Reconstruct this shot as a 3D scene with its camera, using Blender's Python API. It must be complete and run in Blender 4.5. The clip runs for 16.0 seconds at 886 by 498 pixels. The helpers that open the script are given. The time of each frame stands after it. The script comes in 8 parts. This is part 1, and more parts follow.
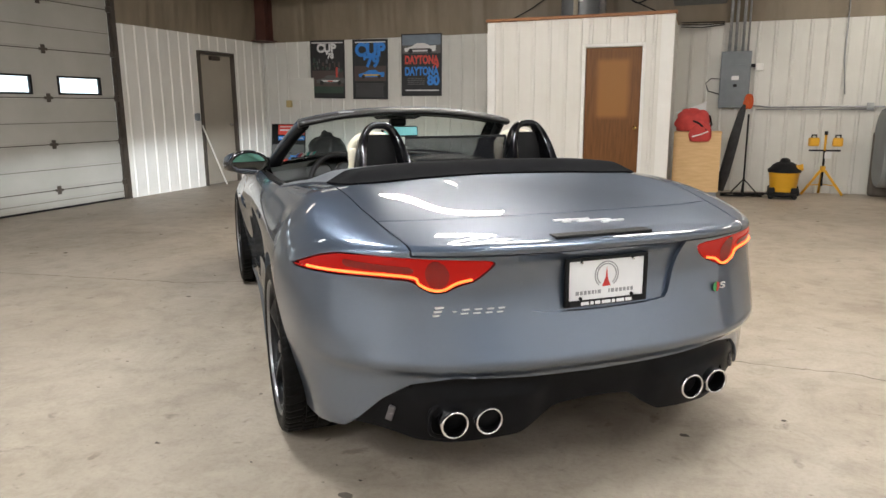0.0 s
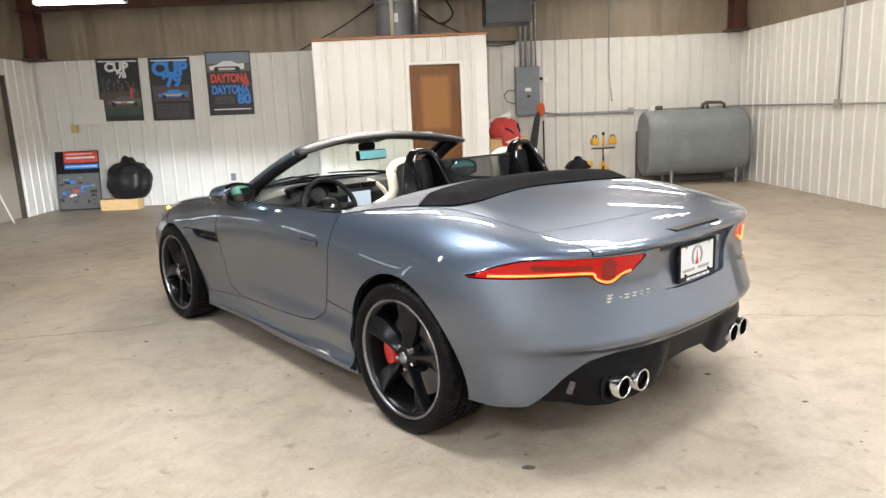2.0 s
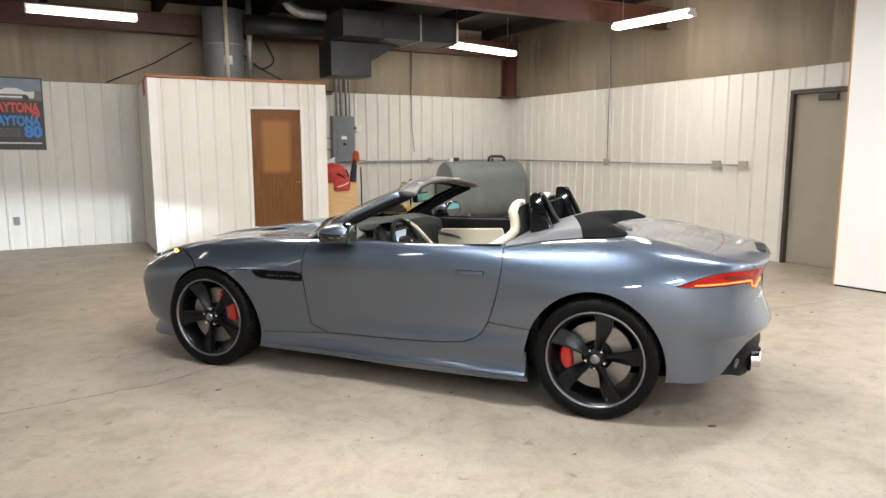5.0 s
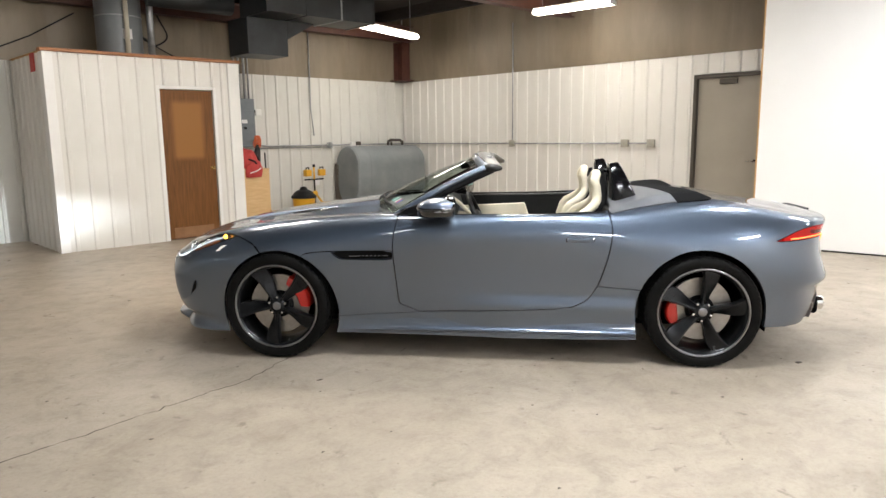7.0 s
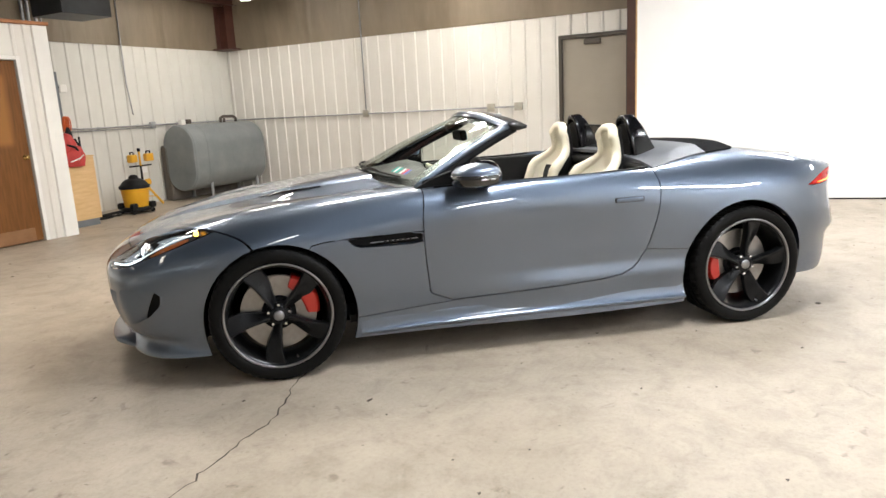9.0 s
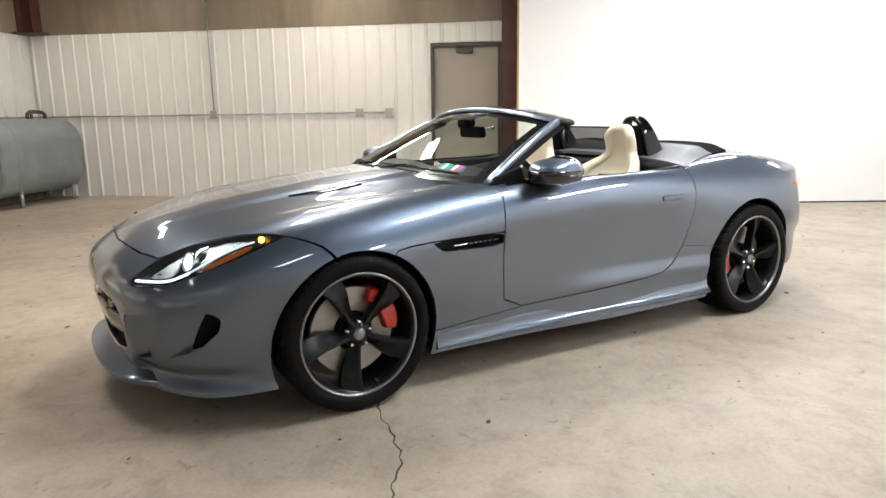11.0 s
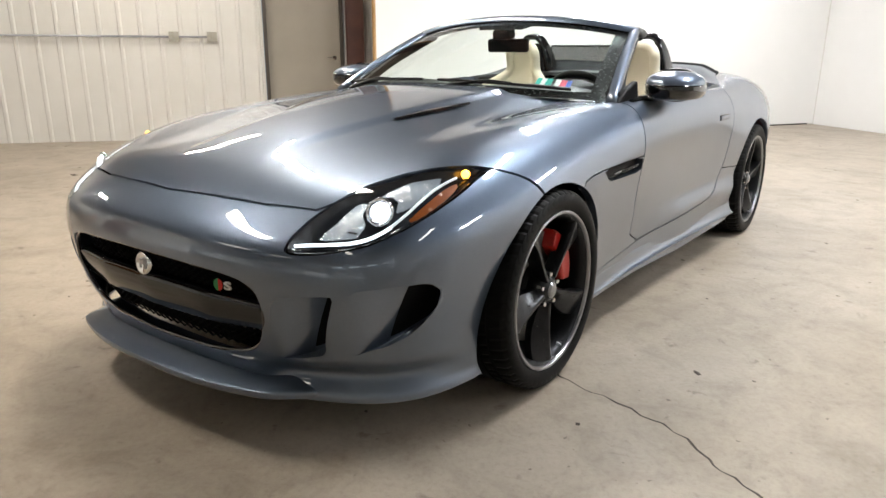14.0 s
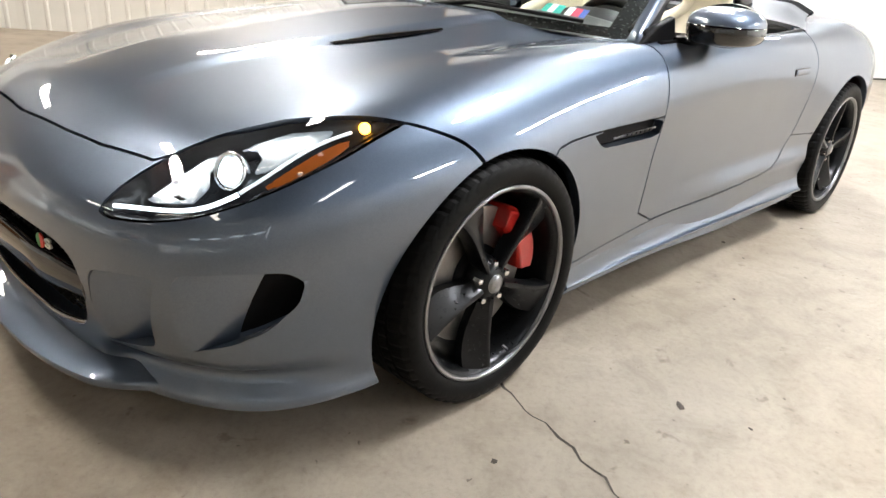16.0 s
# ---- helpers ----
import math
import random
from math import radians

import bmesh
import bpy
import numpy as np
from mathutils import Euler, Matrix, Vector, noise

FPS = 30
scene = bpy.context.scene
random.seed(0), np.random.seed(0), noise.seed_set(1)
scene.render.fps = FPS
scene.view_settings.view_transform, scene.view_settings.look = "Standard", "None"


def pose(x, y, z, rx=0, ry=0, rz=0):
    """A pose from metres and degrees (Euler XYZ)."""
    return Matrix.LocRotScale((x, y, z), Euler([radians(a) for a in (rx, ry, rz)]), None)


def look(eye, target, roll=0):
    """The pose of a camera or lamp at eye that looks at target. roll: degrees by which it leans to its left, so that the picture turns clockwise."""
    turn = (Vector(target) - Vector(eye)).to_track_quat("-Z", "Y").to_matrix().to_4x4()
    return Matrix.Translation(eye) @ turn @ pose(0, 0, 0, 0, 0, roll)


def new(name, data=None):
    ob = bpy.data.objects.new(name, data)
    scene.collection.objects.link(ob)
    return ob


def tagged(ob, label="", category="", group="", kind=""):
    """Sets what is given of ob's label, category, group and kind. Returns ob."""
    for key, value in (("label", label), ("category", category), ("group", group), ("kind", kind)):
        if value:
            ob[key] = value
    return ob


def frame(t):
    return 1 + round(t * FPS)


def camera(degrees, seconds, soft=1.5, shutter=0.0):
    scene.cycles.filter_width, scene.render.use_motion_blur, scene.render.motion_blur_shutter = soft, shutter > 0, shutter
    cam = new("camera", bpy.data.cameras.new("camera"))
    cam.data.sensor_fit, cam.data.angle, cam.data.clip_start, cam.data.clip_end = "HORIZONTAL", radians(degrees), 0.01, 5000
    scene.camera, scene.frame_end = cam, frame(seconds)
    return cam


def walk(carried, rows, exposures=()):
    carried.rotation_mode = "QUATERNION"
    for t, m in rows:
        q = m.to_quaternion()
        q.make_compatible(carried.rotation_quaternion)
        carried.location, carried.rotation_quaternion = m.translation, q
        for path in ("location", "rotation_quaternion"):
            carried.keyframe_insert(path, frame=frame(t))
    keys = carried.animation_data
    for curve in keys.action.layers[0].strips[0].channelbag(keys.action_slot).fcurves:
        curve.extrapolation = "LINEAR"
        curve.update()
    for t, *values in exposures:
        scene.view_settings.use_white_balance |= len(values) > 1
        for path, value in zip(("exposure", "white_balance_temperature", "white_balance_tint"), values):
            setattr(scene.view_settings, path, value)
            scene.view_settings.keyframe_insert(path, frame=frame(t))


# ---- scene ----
cam = camera(65.5, 16.0)
EXPOSURES = [(0, -0.60), (0.5, -0.48), (1.5, -0.18), (2.5, -0.16), (4.5, -0.33), (7, -0.36), (8.5, -0.20), (9.2, -0.17), (12, -0.46), (13, -0.48), (14.5, -0.14), (16, 0.14)]
PATH = [
    (0, (-1.201, -4.01, 1.272), (-0.54, -2.166, 0.87), -0.4),
    (0.5, (-1.619, -3.943, 1.29), (-0.759, -2.184, 0.884), -0.8),
    (1, (-1.988, -3.854, 1.325), (-0.985, -2.168, 0.938), -1.2),
    (1.5, (-2.348, -3.748, 1.343), (-1.218, -2.141, 0.969), -1.3),
    (2, (-2.673, -3.597, 1.395), (-1.379, -2.124, 1.0), -2.6),
    (2.5, (-3.078, -3.394, 1.433), (-1.667, -2.032, 1.041), -1.7),
    (3, (-3.441, -3.144, 1.451), (-1.933, -1.887, 1.069), -1.8),
    (3.5, (-3.762, -2.886, 1.46), (-2.158, -1.75, 1.088), -1.1),
    (4, (-4.078, -2.589, 1.475), (-2.381, -1.597, 1.106), -1.1),
    (4.5, (-4.373, -2.251, 1.495), (-2.594, -1.399, 1.16), -0.8),
    (4.7, (-4.478, -2.1, 1.491), (-2.67, -1.302, 1.177), -0.5),
    (7, (-5.048, -0.184, 1.396), (-3.085, 0.018, 1.071), -0.7),
    (7.5, (-4.912, 0.233, 1.357), (-2.943, 0.253, 1.004), -1.4),
    (8, (-4.721, 0.599, 1.339), (-2.762, 0.452, 0.966), -1.2),
    (8.5, (-4.539, 0.899, 1.336), (-2.599, 0.622, 0.934), -2.1),
    (9, (-4.309, 1.202, 1.323), (-2.397, 0.784, 0.914), -3.0),
    (9.2, (-4.216, 1.361, 1.306), (-2.322, 0.855, 0.912), -2.8),
    (11.3, (-3.33, 2.586, 1.246), (-1.705, 1.488, 0.854), -0.4),
    (11.5, (-3.235, 2.666, 1.235), (-1.645, 1.516, 0.847), -0.2),
    (12, (-2.941, 2.897, 1.228), (-1.461, 1.615, 0.821), -1.0),
    (12.5, (-2.653, 3.072, 1.217), (-1.252, 1.704, 0.808), -0.5),
    (13, (-2.362, 3.221, 1.18), (-1.029, 1.798, 0.737), 0.5),
    (13.5, (-2.102, 3.28, 1.142), (-0.888, 1.77, 0.645), 0.3),
    (14, (-1.882, 3.284, 1.106), (-0.758, 1.726, 0.551), 0.3),
    (14.5, (-1.748, 3.253, 1.073), (-0.698, 1.666, 0.457), 1.0),
    (15, (-1.773, 3.111, 1.076), (-0.662, 1.587, 0.41), 1.3),
    (15.5, (-1.845, 2.876, 1.098), (-0.642, 1.45, 0.379), 3.0),
    (16, (-1.911, 2.593, 1.11), (-0.653, 1.248, 0.333), 4.2),
]
walk(cam, [(t, look(eye, target, roll)) for t, eye, target, roll in PATH], EXPOSURES)

# ---- light ----
ROOM = pose(0, 0, 0, 0, 0, -40)          # the building stands at 40 degrees to the car
world = bpy.data.worlds.new("world")
scene.world = world
world.use_nodes = True
world.node_tree.nodes["Background"].inputs[0].default_value = (0.6, 0.7, 0.85, 1)
world.node_tree.nodes["Background"].inputs[1].default_value = 0.6
scene.view_settings.exposure = 0.0

# ---- materials ----


def nodes_of(name):
    m = bpy.data.materials.new(name)
    m.use_nodes = True
    nt = m.node_tree
    return m, nt, nt.nodes["Principled BSDF"]


def rgba(c):
    return (c[0], c[1], c[2], 1.0)


def mat(name, c1, c2=None, scale=6.0, fine=80.0, rough=0.5, rough2=None, metal=0.0, bump=0.0, bump_scale=None, coat=0.0, stretch=(1, 1, 1), spread=0.5, spec=0.5):
    """A surface with two scales of variation: broad patches from c1 to c2, and a fine grain in gloss and relief."""
    m, nt, b = nodes_of(name)
    n, l = nt.nodes, nt.links
    tc = n.new("ShaderNodeTexCoord")
    mp = n.new("ShaderNodeMapping")
    mp.inputs["Scale"].default_value = stretch
    l.new(tc.outputs["Object"], mp.inputs[0])
    big = n.new("ShaderNodeTexNoise")
    big.inputs["Scale"].default_value, big.inputs["Detail"].default_value, big.inputs["Roughness"].default_value = scale, 6, 0.6
    l.new(mp.outputs[0], big.inputs["Vector"])
    ramp = n.new("ShaderNodeValToRGB")
    ramp.color_ramp.elements[0].position, ramp.color_ramp.elements[1].position = 0.5 - spread / 2, 0.5 + spread / 2
    ramp.color_ramp.elements[0].color, ramp.color_ramp.elements[1].color = rgba(c1), rgba(c2 or c1)
    l.new(big.outputs[0], ramp.inputs[0])
    l.new(ramp.outputs[0], b.inputs["Base Color"])
    grain = n.new("ShaderNodeTexNoise")
    grain.inputs["Scale"].default_value, grain.inputs["Detail"].default_value = fine, 4
    l.new(mp.outputs[0], grain.inputs["Vector"])
    mr = n.new("ShaderNodeMapRange")
    mr.inputs["To Min"].default_value, mr.inputs["To Max"].default_value = rough, rough2 if rough2 is not None else min(1, rough + 0.12)
    l.new(grain.outputs[0], mr.inputs[0])
    l.new(mr.outputs[0], b.inputs["Roughness"])
    b.inputs["Metallic"].default_value = metal
    b.inputs["Specular IOR Level"].default_value = spec
    b.inputs["Coat Weight"].default_value = coat
    b.inputs["Coat Roughness"].default_value = 0.04
    if bump:
        bp = n.new("ShaderNodeBump")
        bp.inputs["Strength"].default_value, bp.inputs["Distance"].default_value = 1.0, bump
        src = grain
        if bump_scale:
            src = n.new("ShaderNodeTexNoise")
            src.inputs["Scale"].default_value, src.inputs["Detail"].default_value = bump_scale, 5
            l.new(mp.outputs[0], src.inputs["Vector"])
        l.new(src.outputs[0], bp.inputs["Height"])
        l.new(bp.outputs[0], b.inputs["Normal"])
    return m


def glow(name, c, strength, base=None):
    m, nt, b = nodes_of(name)
    b.inputs["Base Color"].default_value = rgba(base or c)
    b.inputs["Emission Color"].default_value = rgba(c)
    b.inputs["Emission Strength"].default_value = strength
    b.inputs["Roughness"].default_value = 0.3
    return m


def clear(name, c, rough=0.0, edge=0.9):
    """Thin glass: a tinted see-through sheet that mirrors more at grazing angles, alike from both sides."""
    m, nt, b = nodes_of(name)
    n, l = nt.nodes, nt.links
    tr, gl, lw, pw, ml, mx = n.new("ShaderNodeBsdfTransparent"), n.new("ShaderNodeBsdfGlossy"), n.new("ShaderNodeLayerWeight"), n.new("ShaderNodeMath"), n.new("ShaderNodeMath"), n.new("ShaderNodeMixShader")
    tr.inputs[0].default_value, gl.inputs["Roughness"].default_value = rgba(c), rough
    lw.inputs[0].default_value = 0.5
    pw.operation, pw.inputs[1].default_value = "POWER", 4.0
    l.new(lw.outputs["Facing"], pw.inputs[0])
    ml.operation, ml.inputs[1].default_value, ml.inputs[2].default_value = "MULTIPLY_ADD", edge, 0.05
    l.new(pw.outputs[0], ml.inputs[0])
    l.new(ml.outputs[0], mx.inputs[0])
    l.new(tr.outputs[0], mx.inputs[1])
    l.new(gl.outputs[0], mx.inputs[2])
    l.new(mx.outputs[0], n["Material Output"].inputs[0])
    return m


LINER = mat("white_ribbed_steel", (0.66, 0.64, 0.59), (0.76, 0.74, 0.70), 1.2, 60, 0.38, 0.5, bump=0.0006, bump_scale=9)
LINER_OLD = mat("dull_steel_liner", (0.60, 0.59, 0.55), (0.70, 0.69, 0.65), 1.6, 60, 0.42, 0.55, bump=0.0006, bump_scale=9)
BLANKET = mat("vinyl_insulation", (0.145, 0.112, 0.072), (0.28, 0.23, 0.165), 1.3, 30, 0.42, 0.6, bump=0.02, bump_scale=5, stretch=(1, 1, 0.25))
DARK_CEILING = mat("dark_roof_deck", (0.008, 0.007, 0.006), (0.018, 0.014, 0.012), 2, 40, 0.8, spec=0.1)
RED_OXIDE = mat("red_oxide_steel", (0.055, 0.018, 0.012), (0.10, 0.035, 0.022), 4, 90, 0.45, 0.6)
WHITE_WALL = mat("white_painted_board", (0.80, 0.79, 0.77), (0.86, 0.85, 0.83), 0.8, 40, 0.5, 0.65, bump=0.0004)
WHITE_TRIM = mat("white_trim_paint", (0.74, 0.73, 0.70), (0.82, 0.81, 0.78), 3, 60, 0.35, 0.5)
CAP_WOOD = mat("stained_cap_board", (0.26, 0.10, 0.035), (0.36, 0.15, 0.055), 6, 120, 0.5, stretch=(1, 8, 8))
OSB = mat("plywood_edge", (0.45, 0.26, 0.10), (0.58, 0.36, 0.16), 14, 160, 0.7, bump=0.001)
BEIGE_STEEL = mat("beige_steel_door", (0.30, 0.27, 0.22), (0.36, 0.32, 0.265), 1.5, 80, 0.42, 0.55)
BRONZE_STEEL = mat("bronze_steel_frame", (0.045, 0.036, 0.028), (0.075, 0.06, 0.046), 3, 80, 0.45)
GALV = mat("galvanised_steel", (0.30, 0.31, 0.32), (0.48, 0.49, 0.50), 14, 120, 0.38, 0.55, metal=0.8)
GREY_BOX = mat("grey_enamel", (0.13, 0.15, 0.17), (0.19, 0.21, 0.23), 4, 90, 0.42, 0.55)
TANK_GREY = mat("grey_tank_enamel", (0.17, 0.19, 0.20), (0.25, 0.27, 0.28), 3, 90, 0.40, 0.55, bump=0.0006)
BLACK_PLASTIC = mat("black_plastic", (0.005, 0.005, 0.0055), (0.013, 0.013, 0.014), 8, 150, 0.4, 0.6, spec=0.18)
BLACK_DUCT = mat("dark_duct", (0.010, 0.011, 0.012), (0.035, 0.038, 0.042), 2.2, 60, 0.38, 0.55, metal=0.3)
YELLOW = mat("yellow_plastic", (0.72, 0.36, 0.02), (0.80, 0.44, 0.03), 6, 90, 0.35, 0.5)
RED_CLOTH = mat("red_nylon", (0.38, 0.03, 0.03), (0.55, 0.06, 0.05), 10, 140, 0.65, bump=0.002)
PINE = mat("plywood_box", (0.58, 0.37, 0.17), (0.72, 0.50, 0.26), 5, 130, 0.6, stretch=(1, 1, 6), bump=0.0006)
CHROME = mat("chrome", (0.75, 0.75, 0.76), (0.85, 0.85, 0.86), 8, 60, 0.06, 0.12, metal=1.0)
PAPER = mat("white_paper", (0.72, 0.72, 0.72), (0.80, 0.80, 0.80), 8, 80, 0.7)
INK = mat("printing_ink", (0.02, 0.02, 0.022), (0.03, 0.03, 0.033), 5, 80, 0.3)

# ---- building helpers ----


def part(name, bm, material, parent=None, label="", m=None, smooth=False):
    me = bpy.data.meshes.new(name)
    if isinstance(bm, tuple):
        me.from_pydata(*bm)
    else:
        bm.to_mesh(me)
        bm.free()
    if smooth:
        me.polygons.foreach_set("use_smooth", [True] * len(me.polygons))
    me.update()
    ob = new(name, me)
    if material:
        me.materials.append(material)
    if parent:
        ob.parent = parent
    if m is not None:
        ob.matrix_basis = m
    return tagged(ob, label)


def thing(name, label, category, m=None, group="", kind=""):
    """An Empty at the base of a thing, that parents its parts."""
    ob = new(name)
    ob.empty_display_size = 0.1
    if m is not None:
        ob.matrix_basis = m
    return tagged(ob, label, category, group, kind)


def at(u, v, z=0.0, turn=0.0):
    """A pose in the building's own axes."""
    return ROOM @ pose(u, v, z, 0, 0, turn)


def box(bm, x0, x1, y0, y1, z0, z1, bevel=0.0, seg=2):
    r = bmesh.ops.create_cube(bm, size=1.0)["verts"]
    bmesh.ops.scale(bm, vec=(x1 - x0, y1 - y0, z1 - z0), verts=r)
    bmesh.ops.translate(bm, vec=((x0 + x1) / 2, (y0 + y1) / 2, (z0 + z1) / 2), verts=r)
    if bevel:
        es = list({e for v in r for e in v.link_edges})
        bmesh.ops.bevel(bm, geom=es, offset=bevel, segments=seg, profile=0.5, affect="EDGES")
    return bm


def bx(*a, **k):
    return box(bmesh.new(), *a, **k)


def lathe(profile, n=32, axis="z", closed=False):
    """Turns a profile of (radius, height) about an axis."""
    vs, fs = [], []
    k = len(profile)
    for i in range(n):
        a = 2 * math.pi * i / n
        c, s = math.cos(a), math.sin(a)
        for r, h in profile:
            vs.append((r * c, r * s, h) if axis == "z" else (h, r * c, r * s) if axis == "x" else (r * s, h, r * c))
    for i in range(n):
        j = (i + 1) % n
        for a in range(k if closed else k - 1):
            b = (a + 1) % k
            fs.append((i * k + a, j * k + a, j * k + b, i * k + b))
    return vs, [], fs


def tube(pts, r, n=8, closed=False, caps=True):
    """A round bar along a line of points. r: one radius, or one for each point."""
    pts = [Vector(p) for p in pts]
    rs = r if isinstance(r, (list, tuple)) else [r] * len(pts)
    vs, fs = [], []
    up = None
    for i, p in enumerate(pts):
        a = pts[i - 1] if i else (pts[-1] if closed else p)
        b = pts[i + 1] if i + 1 < len(pts) else (pts[0] if closed else p)
        d = (b - a).normalized()
        if up is None:
            up = d.orthogonal().normalized()
        else:
            up = (up - d * up.dot(d)).normalized()
        side = d.cross(up)
        for k in range(n):
            t = 2 * math.pi * k / n
            vs.append(tuple(p + rs[i] * (math.cos(t) * up + math.sin(t) * side)))
    m = len(pts)
    for i in range(m if closed else m - 1):
        j = (i + 1) % m
        for k in range(n):
            q = (k + 1) % n
            fs.append((i * n + k, i * n + q, j * n + q, j * n + k))
    if caps and not closed:
        fs.append(tuple(range(n - 1, -1, -1)))
        fs.append(tuple((m - 1) * n + k for k in range(n)))
    return vs, [], fs


def prism(outline, z0, z1, axes="xyz"):
    """A closed outline drawn out from z0 to z1; axes: which coordinates the outline's two and the depth are."""
    n = len(outline)
    order = ["xyz".index(a) for a in axes]
    vs = []
    for z in (z0, z1):
        for p in outline:
            v = [0, 0, 0]
            v[order[0]], v[order[1]], v[order[2]] = p[0], p[1], z
            vs.append(tuple(v))
    fs = [tuple(range(n - 1, -1, -1)), tuple(range(n, 2 * n))]
    fs += [(i, (i + 1) % n, n + (i + 1) % n, n + i) for i in range(n)]
    bm = bmesh.new()
    bv = [bm.verts.new(v) for v in vs]
    for f in fs:
        bm.faces.new([bv[i] for i in f])
    bmesh.ops.recalc_face_normals(bm, faces=bm.faces)
    return bm


def merged(*meshes):
    vs, fs = [], []
    for v, _, f in meshes:
        o = len(vs)
        vs += v
        fs += [tuple(i + o for i in q) for q in f]
    return vs, [], fs


def moved(mesh, m):
    return [tuple(m @ Vector(v)) for v in mesh[0]], [], mesh[2]


def words(text, size, material, parent, m, depth=0.001, label="", name="lettering", align="CENTER", bold=0.0):
    """Raised lettering in the built-in font, as a mesh."""
    cu = bpy.data.curves.new(name, "FONT")
    cu.body, cu.size, cu.extrude, cu.align_x, cu.align_y = text, size, depth, align, "CENTER"
    cu.offset = bold * size
    tmp = bpy.data.objects.new("tmp", cu)
    scene.collection.objects.link(tmp)
    me = bpy.data.meshes.new_from_object(tmp.evaluated_get(bpy.context.evaluated_depsgraph_get()))
    bpy.data.objects.remove(tmp)
    me.name = name
    me.materials.clear()
    me.materials.append(material)
    ob = new(name, me)
    ob.parent, ob.matrix_basis = parent, m
    return tagged(ob, label)

# ---- lamps of the room ----


def tube_light(u, v, z, turn, length, lit):
    """A wrap-round fluorescent fitting that hangs by two wires."""
    f = thing("ceiling_light", "bright white fluorescent strip light hung from the roof", "light", at(u, v, z, turn), "strip lights")
    h = length / 2
    part("housing", bx(-h, h, -0.06, 0.06, 0.045, 0.085, bevel=0.006), WHITE_TRIM, f, "white enamelled housing")
    for x in (-h, h - 0.018):
        part("end_cap", bx(x, x + 0.018, -0.092, 0.092, -0.012, 0.044, bevel=0.004), WHITE_TRIM, f)
    bm = prism([(-0.085, 0.043), (-0.088, 0.012), (-0.06, -0.008), (0.06, -0.008), (0.088, 0.012), (0.085, 0.043)], -h + 0.02, h - 0.02, "yzx")
    part("diffuser", bm, lit, f, "glowing diffuser")
    for x in (-h * 0.8, h * 0.8):
        part("hanger", tube([(x, 0, 0.085), (x, 0, ROOF_Z - z)], 0.004, 6), GALV, f)
    return f


ROOF_Z = 3.75
LIT = {}
# the row at v -5.2 is unseen, added to light flank and south wall
for u, v, turn, ln, power in ((4.07, 5.90, 16, 1.6, 55), (4.60, 2.55, 96, 1.24, 66), (-4.5, 6.0, 4, 1.24, 7), (-2.0, 5.55, 4, 1.24, 14),
                              (-4.2, 2.3, 4, 1.24, 10), (-0.7, 3.0, 4, 1.24, 102), (0.3, 1.3, 4, 1.24, 128), (2.2, 1.5, 4, 1.24, 114),
                              (-4.2, -1.4, 4, 1.24, 18), (-0.9, -1.4, 4, 1.24, 192), (1.9, -1.5, 4, 1.24, 140),
                              (3.7, -2.6, 96, 1.24, 115), (3.7, -5.2, 96, 1.24, 110), (-0.9, -5.2, 4, 1.24, 235), (-4.2, -5.2, 4, 1.24, 175)):
    if (power, v < 0) not in LIT:
        LIT[power, v < 0] = glow("lit_tube", (0.982, 1.0, 1.022) if v < 0 else (1.0, 0.926, 0.83), power)
    tube_light(u, v, 3.12, turn, ln, LIT[power, v < 0])

# ---- the building ----
U0, U1, V0, V1 = -6.15, 5.80, -7.15, 7.58
LINER_TOP, ROOF = 2.47, 3.75


